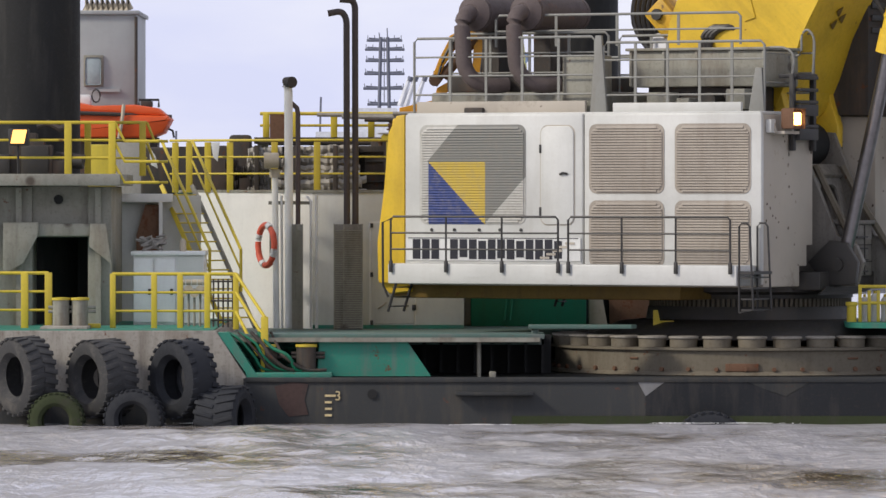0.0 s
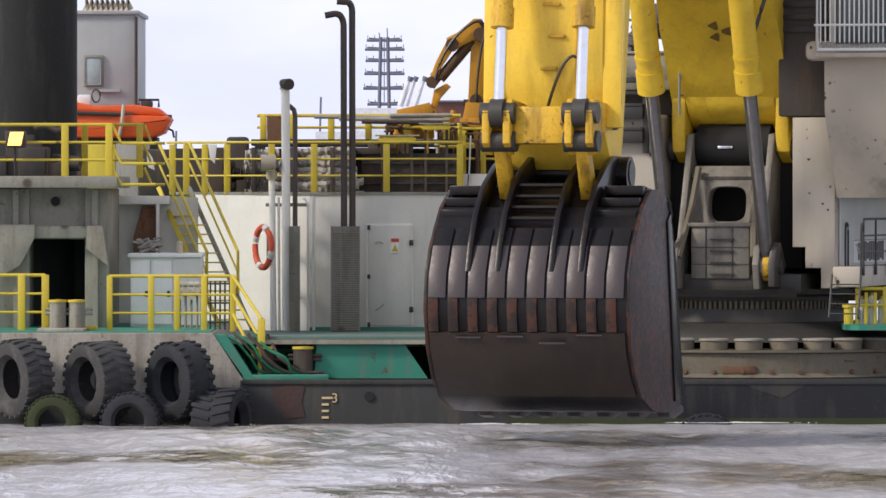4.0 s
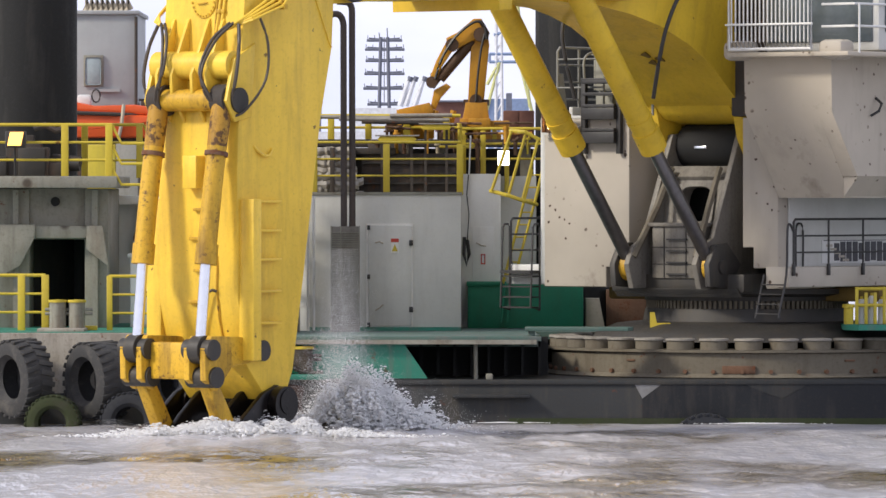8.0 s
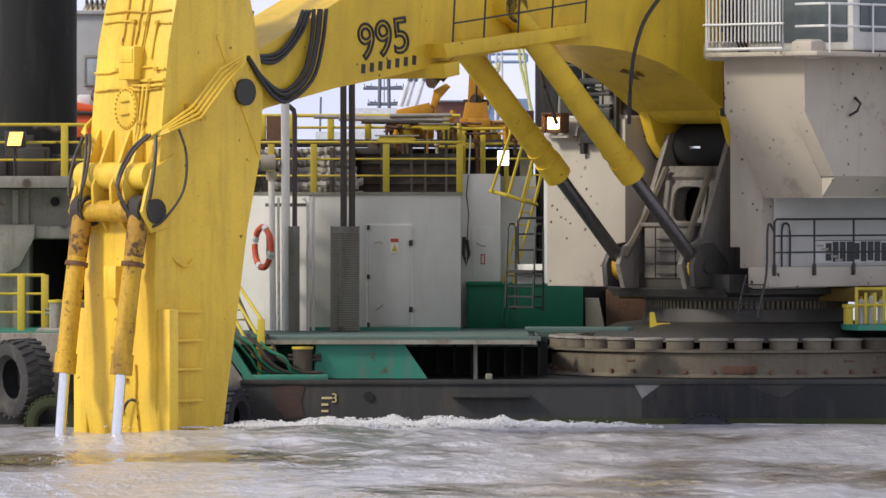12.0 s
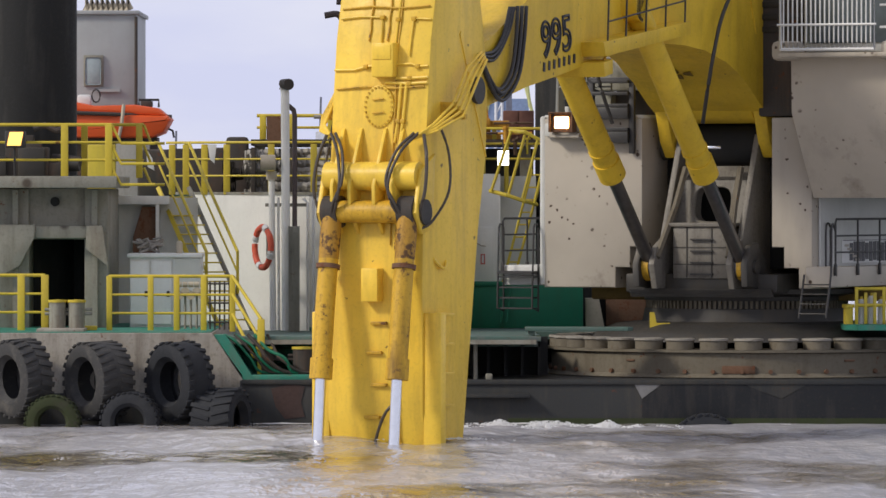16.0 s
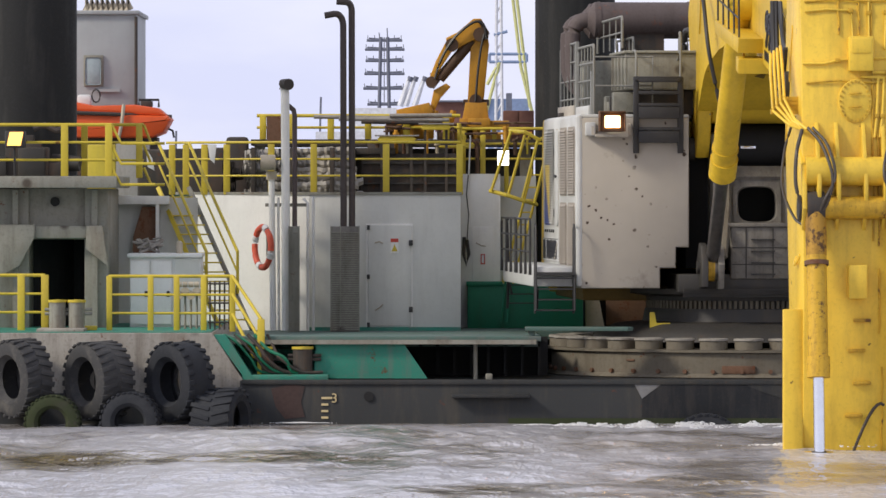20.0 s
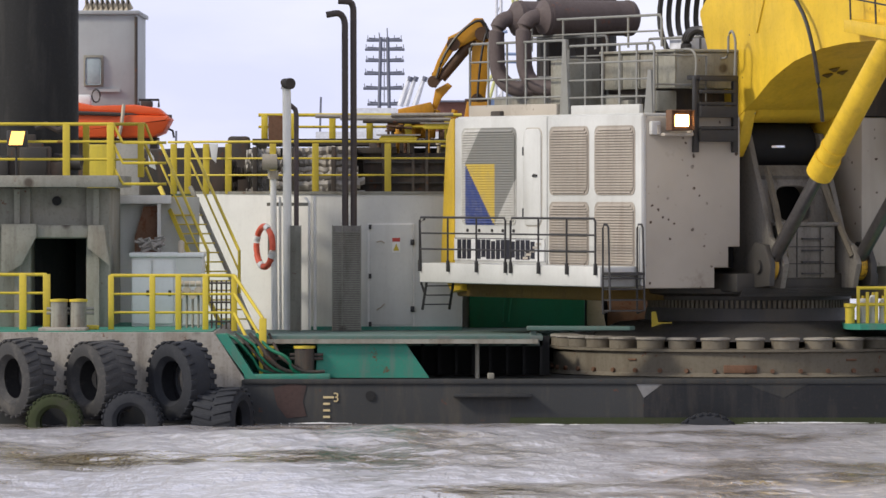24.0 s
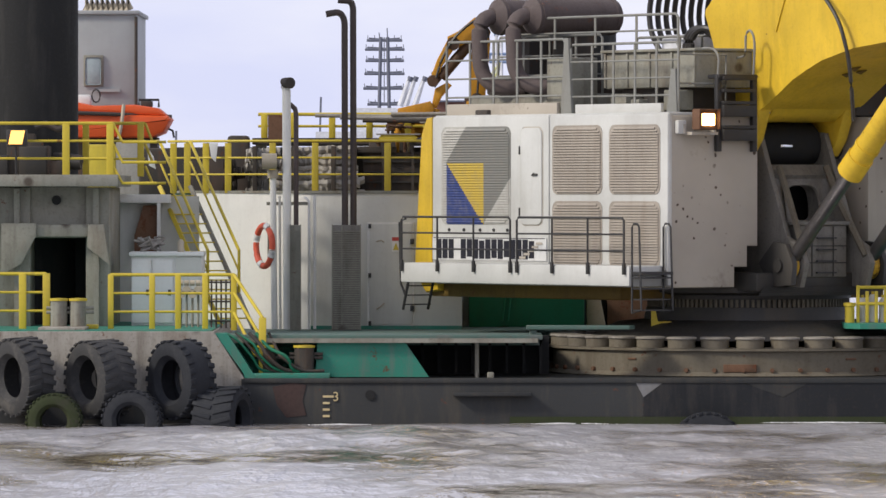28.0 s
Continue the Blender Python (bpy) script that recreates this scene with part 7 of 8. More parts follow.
for y in (-0.72, -0.36, 0.14, 0.5):
    part("rib", prism(B(), [(sx(-0.9) - 0.05, -0.7), (sx(-0.9) + 0.03, -0.75), (sx(-1.9) + 0.45, -1.8), (sx(-2.1) + 0.42, -2.15), (sx(-2.7), -2.7), (sx(-2.7) - 0.1, -2.75)], "y", y - 0.035, y + 0.035, 0.01), YELLOW_STICK, stick)
part("cross_tube", rod(B(), (2.42, -0.95, -1.62), (2.42, 0.95, -1.62), 0.27, 20), YELLOW_STICK, stick)
part("pin_tube", rod(B(), (2.55, -0.9, -2.28), (2.55, 0.9, -2.28), 0.21, 20), YELLOW_WORN, stick)
for s in (-1, 1):
    part("pin_plate", rod(B(), (2.4, s * 0.98, -2.29), (2.4, s * 1.08, -2.29), 0.24, 20), DARK_STEEL, stick, "dark pin end plate")
    part("pin_plate", prism(B(), [(1.9, -1.2), (2.5, -1.5), (2.75, -2.3), (2.5, -2.7), (2.0, -2.6)], "y", *sorted((s * 0.94, s * 1.03)), 0.02), YELLOW_STICK, stick)
    # side reinforcement with shelves
    part("side_rail", box(B(), 2.08, 2.32, *sorted((s * 0.97, s * 1.33)), -7.2, -4.15, 0.02), YELLOW_STICK, stick)
    for z in (-4.2, -4.75, -5.3, -5.9, -6.5):
        part("side_shelf", box(B(), 1.2, 2.1, *sorted((s * 0.97, s * 1.1)), z - 0.025, z + 0.025, 0.008), YELLOW_STICK, stick)
    part("lifting_eye", path(B(), bend((1.35, s * 0.98, -3.2), (1.6, s * 1.12, -3.5), (1.9, s * 0.98, -3.15)), 0.03, 6), YELLOW_STICK, stick)
    part("seam", prism(B(), [(-0.44, -1.25), (-0.38, -1.2), (0.75, 1.05), (0.69, 1.1)], "y", *sorted((s * 0.975, s * 1.0))), YELLOW_STICK, stick)
    # bucket cylinder: tube, collar, chromed rod
    tb = part("bucket_cylinder", path(B(), [(2.58, s * 0.78, -2.25), (2.86, s * 0.78, -3.9), (3.06, s * 0.78, -5.25)], 0.185, 18), YELLOW_WORN, stick, "yellow bucket cylinder with rusty upper end")
    part("clamp_band", path(B(), [(2.75, s * 0.78, -3.26), (2.765, s * 0.78, -3.34)], 0.225, 18), RUST, tb)
    part("gland", path(B(), [(3.02, s * 0.78, -5.0), (3.07, s * 0.78, -5.38)], 0.215, 18), YELLOW_WORN, tb)
    part("piston_rod", rod(B(), (3.06, s * 0.78, -5.3), (3.22, s * 0.78, -6.85), 0.105, 18), CHROME, tb, "chromed piston rod")
    part("cylinder_eye", path(B(), [(2.5, s * 0.78 - 0.16, -2.28), (2.5, s * 0.78 + 0.16, -2.28)], 0.3, 18), DARK_BOX, tb)
    part("rusty_sleeve", path(B(), [(2.585, s * 0.78, -2.3), (2.66, s * 0.78, -2.72), (2.735, s * 0.78, -3.16)], 0.19, 18, [0.19, 0.197, 0.188]), RUST_YELLOW, tb, "rust-eaten upper end")
    # pipes from the boom pin across to the front corner, then hoses to the cylinder
    for k in range(4):
        o = 0.075 * k
        part("pipe", path(B(), [(0.1 + o, s * (1.14 + 0.07 * k), 0.72 - 0.05 * k), (0.85, s * (1.20 + 0.07 * k), 0.42 - o), (1.6, s * (1.24 + 0.07 * k), -0.28 - o), (2.20, s * (1.12 + 0.03 * k), -0.66 - 0.5 * o), (2.40, s * (0.92 - o), -0.85 - 0.5 * o)], 0.028, 8), YELLOW_STICK, stick)
        part("pipe_clamp", box(B(), 1.5, 1.6, *sorted((s * 0.975, s * (1.28 + 0.07 * k))), -0.34 - o, -0.24 - o), YELLOW_WORN, stick)
    for k in range(2):
        part("hose", path(B(), smooth([(2.38, s * (0.90 - 0.09 * k), -0.82), (2.62, s * (0.66 - 0.1 * k), -1.15), (2.85, s * (0.50 - 0.05 * k), -1.7), (2.86, s * (0.56 + 0.06 * k), -2.1), (2.72, s * (0.70 + 0.05 * k), -2.42)]), 0.030, 8), STICK_HOSE, stick, "black hose to the bucket cylinder")
    part("hose", path(B(), smooth([(2.36, s * 1.0, -0.85), (2.5, s * 1.12, -1.3), (2.62, s * 1.14, -1.9), (2.6, s * 0.98, -2.4)]), 0.035, 8), STICK_HOSE, stick)
    part("hose", path(B(), smooth([(1.9, s * 1.08, -0.6), (1.8, s * 1.25, -1.2), (1.95, s * 1.32, -1.9), (2.3, s * 1.15, -2.45), (2.5, s * 1.0, -2.6)]), 0.026, 8), STICK_HOSE, stick)
    # link: lever plates and push link
    lv = part("link_lever", prism(B(), [(1.6, -6.85), (2.3, -6.75), (3.2, -6.72), (3.42, -6.95), (3.4, -7.55), (3.05, -7.75), (2.6, -7.3), (1.75, -7.2)], "y", *sorted((s * 0.52, s * 0.66)), 0.02), YELLOW_WORN, stick, "worn yellow link lever")
    part("link_lever_outer", prism(B(), [(1.6, -6.85), (2.3, -6.75), (3.2, -6.72), (3.42, -6.95), (3.4, -7.55), (3.05, -7.75), (2.6, -7.3), (1.75, -7.2)], "y", *sorted((s * 0.92, s * 1.06)), 0.02), YELLOW_WORN, stick, "worn yellow link lever")
    part("rod_eye", rod(B(), (3.22, s * 0.66, -6.98), (3.22, s * 0.92, -6.98), 0.27, 20), DARK_STEEL, stick)
    part("link_pin", rod(B(), (3.22, s * 0.46, -6.98), (3.22, s * 1.12, -6.98), 0.2, 18), DARK_STEEL, stick, "dark link pin")
    part("lower_pin", rod(B(), (3.12, s * 0.46, -7.5), (3.12, s * 1.12, -7.5), 0.2, 18), DARK_STEEL, stick)
    part("pivot_pin", rod(B(), (1.75, s * 0.5, -7.02), (1.75, s * 1.12, -7.02), 0.2, 18), DARK_STEEL, stick)
    part("push_link", prism(B(), [(3.28, -7.4), (3.0, -7.35), (2.1, -8.75), (2.25, -8.95), (2.5, -8.85)], "y", *sorted((s * 0.66, s * 0.9)), 0.02), YELLOW_WORN, stick, "yellow push link")
part("link_cross", box(B(), 2.85, 3.2, -0.52, 0.52, -7.55, -6.85, 0.05), YELLOW_WORN, stick, "rust-streaked link cross box")
part("tip_boss", rod(B(), (1.25, -0.9, -7.55), (1.25, 0.9, -7.55), 0.42, 22), YELLOW_WORN, stick)
for k, z in enumerate((1.55, 0.05)):
    part("pipe_line", path(B(), [(sx(z) + 0.03, -0.9, z - 0.05), (sx(z) + 0.05, -0.3, z), (sx(z) + 0.05, 0.3, z - 0.04), (sx(z) + 0.03, 0.9, z)], 0.02, 6), YELLOW_WORN, stick)
for y, z0, z1 in ((-0.28, 2.2, 0.9), (0.1, 2.2, 0.9), (0.32, 2.2, -2.9), (0.42, 0.1, -3.0), (0.42, -3.4, -4.6), (0.48, -5.2, -7.0)):
    n = 6
    pts = [(sx(z0 + (z1 - z0) * i / n) + 0.03, y + (0.01 if i % 2 else -0.01), z0 + (z1 - z0) * i / n) for i in range(n + 1)]
    part("pipe_line", path(B(), pts, 0.018, 6), YELLOW_WORN, stick)
for y, z in ((0.1, -4.35), (0.0, -4.9), (0.1, -5.5), (-0.05, -6.1)):
    part("fitting", box(B(), sx(z), sx(z) + 0.08, y - 0.16, y + 0.16, z - 0.03, z + 0.03, 0.01), YELLOW_WORN, stick)
part("lower_hose", path(B(), bend((sx(-6.0) + 0.05, 0.5, -5.9), (sx(-6.0) + 0.25, 0.3, -5.7), (sx(-6.4) + 0.05, -0.1, -6.9), 7), 0.03, 8), STICK_HOSE, stick)

# ---- bucket, in the stick's space moved to its own hinge ----
HINGE = (1.25, -7.95)


def bp(x, z):
    return (x - HINGE[0], z - HINGE[1])


OUT = [(3.10, -8.62), (3.45, -8.95), (3.85, -9.35), (4.13, -9.85), (4.22, -10.5), (4.06, -11.2), (3.70, -11.75), (3.20, -12.15), (2.3, -12.42), (1.2, -12.5), (0.2, -12.42)]


def inward(pts, d):
    """The same curve moved in towards the bucket's middle."""
    c = Vector((2.6, -10.4))
    return [tuple(Vector(p) + (c - Vector(p)).normalized() * d) for p in pts]


shell = [bp(*p) for p in OUT + inward(OUT, 0.12)[::-1]]
HWID = 1.90
bucket = part("bucket", prism(B(), shell, "y", -HWID, HWID, 0.0), BUCKET_DARK, ex, "huge dark wet backhoe bucket with polished back")
side = [bp(*p) for p in ((2.42, -8.30), *OUT, (0.10, -12.2), (0.35, -11.3), (0.60, -10.3), (0.80, -9.4), (0.95, -8.80), (1.15, -8.52), (1.7, -8.30))]
for s in (-1, 1):
    part("side_plate", prism(B(), side, "y", *sorted((s * 1.88, s * 1.96)), 0.01), BUCKET_RUST, bucket, "rust-brown side plate")
    part("side_edge", path(B(), [Vector((p[0], s * 1.93, p[1])) for p in side[12:18]], 0.085, 8), BUCKET_DARK, bucket)
    part("edge_guard", prism(B(), [bp(*p) for p in ((0.2, -12.25), (0.7, -12.3), (1.15, -9.8), (1.3, -8.9), (1.05, -8.75), (0.68, -10.3))], "y", *sorted((s * 1.95, s * 2.0)), 0.015), BUCKET_DARK, bucket)
# wear plates over the curved back, then the heel
for k in range(10):
    y0 = -1.88 + 3.76 * k / 10 + 0.022
    y1 = -1.88 + 3.76 * (k + 1) / 10 - 0.022
    a = [OUT[2], OUT[3], (4.2, -10.27)]
    outer_ = inward(a, -0.055)
    part("wear_plate", prism(B(), [bp(*p) for p in [*outer_, *inward(a, 0.03)[::-1]]], "y", y0, y1, 0.008), BUCKET_WORN, bucket, "polished steel wear plate" if k == 0 else "")
    a = [(3.55, -9.02), OUT[2]]
    part("upper_plate", prism(B(), [bp(*p) for p in [*inward(a, -0.035), *inward(a, 0.03)[::-1]]], "y", y0, y1, 0.006), BUCKET_DARK, bucket)
    a = [(4.2, -10.28), (4.22, -10.5), (4.16, -10.88)]
    part("heel_plate", prism(B(), [bp(*p) for p in [*inward(a, -0.05), *inward(a, 0.03)[::-1]]], "y", y0, y0 + 0.19, 0.006), BUCKET_RUST, bucket)
a = [(4.15, -10.9), OUT[5], OUT[6], (3.3, -12.08)]
part("lip_plate", prism(B(), [bp(*p) for p in [*inward(a, -0.04), *inward(a, 0.03)[::-1]]], "y", -1.86, 1.86, 0.006), MUD_BROWN, bucket, "wet brown worn lip plate")
for k, (y, z) in enumerate(((-1.1, -11.0), (0.5, -11.1), (-0.3, -10.98), (1.2, -10.95))):
    part("scrape", box(B(), bp(4.2, z)[0] - 0.02, bp(4.2, z)[0] + 0.03, y - 0.25, y + 0.25, bp(4, z)[1] - 0.015, bp(4, z)[1] + 0.015), BUCKET_WORN, bucket)
EAR = [bp(*p) for p in ((0.95, -7.9), (1.2, -7.68), (1.65, -7.68), (2.3, -7.88), (3.0, -8.2), (3.6, -8.70), (3.98, -9.30), (4.16, -9.78), (3.95, -9.8), (3.6, -9.3), (3.0, -8.9), (2.0, -8.6), (1.1, -8.5))]
for y in (-1.12, -0.56, 0.46, 1.02):
    part("hinge_ear", prism(B(), EAR, "y", y - 0.055, y + 0.055, 0.015), BUCKET_DARK, bucket, "long hinge ear down the back")
part("hinge_tube", rod(B(), (0, -1.3, -0.05), (0, 1.3, -0.05), 0.24, 18), BUCKET_DARK, bucket)
for s in (-1, 1):
    part("hinge_boss", rod(B(), (0.05, s * 0.98, -0.08), (0.05, s * 1.28, -0.08), 0.34, 20), BUCKET_DARK, bucket)
for k in range(4):
    q = bp(2.75 + 0.25 * k, -8.22 - 0.2 * k)
    part("rung", rod(B(), (q[0], -0.5, q[1]), (q[0], 0.4, q[1]), 0.05, 8), BUCKET_DARK, bucket)
for s in (-1, 1):
    for k in range(3):
        q = bp(2.62 + 0.28 * k, -8.30 - 0.22 * k)
        part("shoulder_plate", box(B(), q[0] - 0.12, q[0] + 0.1, *sorted((s * 1.12, s * 1.86)), q[1] - 0.1, q[1] + 0.08, 0.02), BUCKET_DARK, bucket)
part("torque_box", prism(B(), [bp(*p) for p in ((1.4, -8.35), (2.4, -8.25), (3.15, -8.85), (2.9, -9.25), (1.6, -9.05))], "y", -1.88, 1.88, 0.03), BUCKET_DARK, bucket)
for k in range(7):
    y = -1.75 + 3.5 * k / 6
    pts = [bp(*p) for p in ((0.7, -12.35), (0.4, -12.28), (-0.45, -12.45), (-0.5, -12.55), (0.3, -12.66), (0.7, -12.6))]
    part("tooth", prism(B(), pts, "y", y - 0.12, y + 0.12, 0.02), BUCKET_WORN, bucket, "steel bucket tooth" if k == 0 else "")

# ---- moving hydraulic cylinders ----
def cylinder_parts(y, tube_len, rod_len, r, tube_mat, rod_mat, tag):
    """Tube and rod along local x; each is keyed on its own pin."""
    tube = part(tag + "_tube", path(B(), [(0, y, 0), (tube_len - 0.5, y, 0), (tube_len, y, 0)], r, 18), tube_mat, ex, "yellow hydraulic cylinder tube")
    part("gland", path(B(), [(tube_len - 0.42, y, 0), (tube_len - 0.02, y, 0), (tube_len + 0.06, y, 0)], r * 1.12, 18), tube_mat, tube)
    part("tube_band", path(B(), [(tube_len - 0.75, y, 0), (tube_len - 0.68, y, 0)], r * 1.08, 18), tube_mat, tube)
    part("tube_eye", rod(B(), (0, y - 0.17, 0), (0, y + 0.17, 0), r * 1.3, 16), tube_mat, tube)
    rr = part(tag + "_rod", path(B(), [(0, y, 0), (rod_len, y, 0)], r * 0.56, 16), rod_mat, ex, "grey steel piston rod")
    part("rod_eye", rod(B(), (0, y - 0.15, 0), (0, y + 0.15, 0), r * 1.15, 16), rod_mat, rr)
    return tube, rr


RAISE = [cylinder_parts(s * 1.03, 4.9, 5.0, 0.255, YELLOW, OILY_ROD, "boom_cylinder") for s in (-1, 1)]
CROWD = [cylinder_parts(s * 0.45, 4.2, 4.3, 0.24, YELLOW, CHROME, "stick_cylinder") for s in (-1, 1)]

# ---- foam and spray, rigid clusters that ride on the water ----
def ball_template():
    bm = B()
    bmesh.ops.create_icosphere(bm, subdivisions=1, radius=1.0)
    bm.verts.ensure_lookup_table()
    v = np.array([v.co[:] for v in bm.verts])
    f = np.array([[q.index for q in face_.verts] for face_ in bm.faces])
    bm.free()
    return v, f


BALL_V, BALL_F = ball_template()


TETRA_V = np.array([(0.94, 0, -0.33), (-0.47, 0.82, -0.33), (-0.47, -0.82, -0.33), (0, 0, 1.0)])
TETRA_F = np.array([(0, 1, 3), (1, 2, 3), (2, 0, 3), (0, 2, 1)])


def cluster(name, centres, sizes, label, category, rng, ball=(BALL_V, BALL_F)):
    """Many small lumps joined into one cluster."""
    ball_v, ball_f = ball
    n, k = len(centres), len(ball_v)
    bumps = 1 + 0.3 * rng.standard_normal((n, k, 1)) * 0.6
    v = (centres[:, None, :] + ball_v[None] * bumps * sizes[:, None, :]).reshape(-1, 3)
    f = (ball_f[None] + (np.arange(n) * k)[:, None, None]).reshape(-1, 3)
    me = bpy.data.meshes.new(name)
    me.from_pydata(v.tolist(), [], f.tolist())
    me.materials.append(FOAM)
    me.polygons.foreach_set("use_smooth", [k > 4] * len(me.polygons))
    return tagged(new(name, me), label, category, kind="stuff")


def foam_patch(name, length, depth, count, height, seed, label, size=1.0, even=False, stretch=3.2, core=0):
    """A ragged strip of foam, long in x, made of many small bubbles and clots."""
    rng = np.random.default_rng(seed)
    x = rng.triangular(-0.56, -0.05, 0.56, count) * length if even else rng.normal(0, 0.36, count) * length * 0.6
    fall = np.clip(1 - np.abs(x) / (length * 0.62), 0.05, 1)
    y = rng.normal(0, 0.4, count) * depth * (0.4 + 0.6 * fall)
    lump = np.array([0.5 + 0.5 * noise.noise((a * 2.3, b * 2.3, seed)) for a, b in zip(x, y)])
    keep = lump > 0.36
    top = height * fall ** 0.7 * (0.15 + 1.1 * np.clip(lump - 0.3, 0, 1))
    z = rng.random(count) ** 0.8 * top
    r = size * rng.uniform(0.010, 0.034, count) * (0.5 + lump)
    sizes = np.stack([r * rng.uniform(1.0, stretch, count), r * 1.3, r * rng.uniform(0.5, 0.9, count)], 1)
    at, sizes = np.stack([x, y, z], 1)[keep], sizes[keep]
    if core:
        # heaped lumps of froth fill the middle, bubbles and drops ragged round them
        pick = rng.choice(len(at), core)
        big = rng.uniform(0.012, 0.034, core) * (0.6 + min(height, 0.6))
        lumps = at[pick] * np.array([0.9, 0.8, 0.75])
        at = np.concatenate([at, lumps])
        sizes = np.concatenate([sizes, np.stack([big * rng.uniform(1.0, 1.7, core), big, big * rng.uniform(0.6, 1.0, core)], 1)])
    return cluster(name, at, sizes, label, "foam", rng)


def spray_cloud(name, width, height, count, seed, label):
    """Droplets thrown up, denser below."""
    rng = np.random.default_rng(seed)
    h = rng.random(count) ** 2.0
    x = rng.normal(0, 0.5, count) * width * (1.0 - 0.6 * h)
    y = rng.normal(0, 0.25, count) * width
    r = rng.uniform(0.0025, 0.006, count) * (1.5 - h)
    return cluster(name, np.stack([x, y, h * height], 1), np.repeat(r[:, None], 3, 1), label, "spray", rng, (TETRA_V, TETRA_F))


WASH = []
random.seed(31)
for k in range(3):
    f = foam_patch("foam_wash", random.uniform(1.0, 3.2), 0.16, 900, 0.03, 40 + k, "thin white foam line along the hull waterline", 0.35)
    WASH.append((f, -3.0 + 5.0 * k + random.uniform(-0.5, 0.5), 134.2 + random.uniform(-0.5, 0.05), random.uniform(0.12, 0.3), random.uniform(0, 6)))
stick_foam = foam_patch("stick_foam", 3.0, 0.9, 5000, 0.10, 201, "white foam churned up round the stick", 0.45)
bucket_foam = foam_patch("bucket_foam", 4.9, 0.8, 18000, 0.75, 202, "white foam thrown up by the plunging bucket", 0.4, core=4000)
bow_foam = foam_patch("bucket_foam", 2.3, 0.6, 14000, 0.8, 205, "heaped white foam pushed up beside the bucket", 0.55, stretch=1.8, core=4000)
surge = foam_patch("foam_surge", 3.0, 0.8, 14000, 2.3, 203, "white surge of foam beside the stick", 0.6, stretch=1.6, core=20000)
trail = foam_patch("foam_trail", 8.6, 0.9, 24000, 0.42, 204, "long white trail of foam before the hull", 0.38, True, core=5000)
plume = spray_cloud("spray_plume", 0.85, 3.6, 90000, 301, "fine white spray plume rising beside the stick")
splash_low = spray_cloud("spray_burst", 2.0, 1.2, 30000, 302, "low white spray burst over the foam")
splash_front = spray_cloud("spray_burst", 0.9, 1.3, 40000, 303, "low white spray burst at the bucket")
side_spray = spray_cloud("spray_burst", 0.9, 1.9, 24000, 304, "white spray thrown up before the stick")


# ---- what moves ----
SLEW = [(0.0, -30.1), (0.5, -40.3), (1.0, -51.0), (1.5, -61.5), (2.0, -71.7), (2.5, -82.2), (3.0, -91.8), (3.5, -99.3), (4.5, -110.6), (5.5, -118.9), (6.0, -121.5), (6.5, -123.3), (7.0, -125.2), (8.0, -128.1), (9.0, -130.2), (10.0, -131.9),
        (11.0, -133.3), (11.5, -133.7), (12.0, -133.7), (12.5, -133.2), (13.5, -130.4), (14.5, -125.2), (15.0, -121.8), (15.5, -118.5), (16.0, -114.9), (17.0, -107.7), (18.0, -100.5), (19.0, -93.4), (20.0, -86.3), (21.0, -79.1), (21.5, -75.5), (22.5, -69.3),
        (23.5, -64.7), (24.0, -63.1), (25.0, -61.1), (26.0, -60.2), (26.5, -59.2), (27.0, -57.7), (28.0, -55.1)]
LIFT = [(0.0, 44.0), (1.0, 42.0), (2.0, 38.0), (2.5, 35.5), (3.0, 33.6), (3.5, 32.0), (4.5, 28.6), (5.5, 24.8), (6.0, 22.7), (6.5, 20.2), (7.0, 17.1), (7.5, 14.2), (8.0, 12.3), (8.5, 11.2), (9.0, 10.0), (10.0, 7.7), (11.0, 5.6), (12.0, 4.0), (12.5, 3.5),
        (13.5, 3.5), (14.5, 3.9), (17.0, 4.0), (20.0, 4.3), (28.0, 4.4)]
CURL = [(0.0, 0.0), (3.2, 0.0), (3.6, 0.8), (5.2, 15.0), (6.5, 20.0), (28.0, 24.0)]
TILT = [(0.0, 3.0), (5.5, 2.5), (7.0, 1.6), (8.0, 0.0), (28.0, 0.0)]
# the pontoon heaves and surges a little as the weight swings
SWAY = [(0.0, 0.066, 0.046), (1.0, 0.055, 0.034), (2.0, 0.030, 0.030), (3.0, 0.010, 0.0), (3.5, 0.006, 0.0), (5.5, -0.006, 0.012), (8.0, 0.0, 0.0), (12.5, -0.006, 0.0), (20.0, -0.006, 0.0), (21.5, 0.012, 0.012), (23.5, 0.030, 0.014), (26.5, 0.030, 0.014), (28.0, 0.024, 0.030)]


def value(rows, t, k=1):
    for a, b in zip(rows, rows[1:]):
        if a[0] <= t <= b[0]:
            return a[k] + (b[k] - a[k]) * (t - a[0]) / (b[0] - a[0])
    return rows[-1][k]


def machine_places(t):
    b, tilt = radians(value(LIFT, t)), radians(value(TILT, t))
    pin = (FOOT[0] + 14.63 * math.cos(b), FOOT[1] + 14.63 * math.sin(b))

    def on_boom(x, z):
        return (FOOT[0] + x * math.cos(b) - z * math.sin(b), FOOT[1] + x * math.sin(b) + z * math.cos(b))

    def on_stick(x, z):
        return (pin[0] + x * math.cos(tilt) - z * math.sin(tilt), pin[1] + x * math.sin(tilt) + z * math.cos(tilt))
    return b, tilt, pin, on_boom, on_stick


def along(p, q):
    """Pose at p whose x axis points to q, in the machine's upright plane."""
    a = math.degrees(math.atan2(q[1] - p[1], q[0] - p[0]))
    return pose(p[0], 0, p[1], 0, -a, 0)


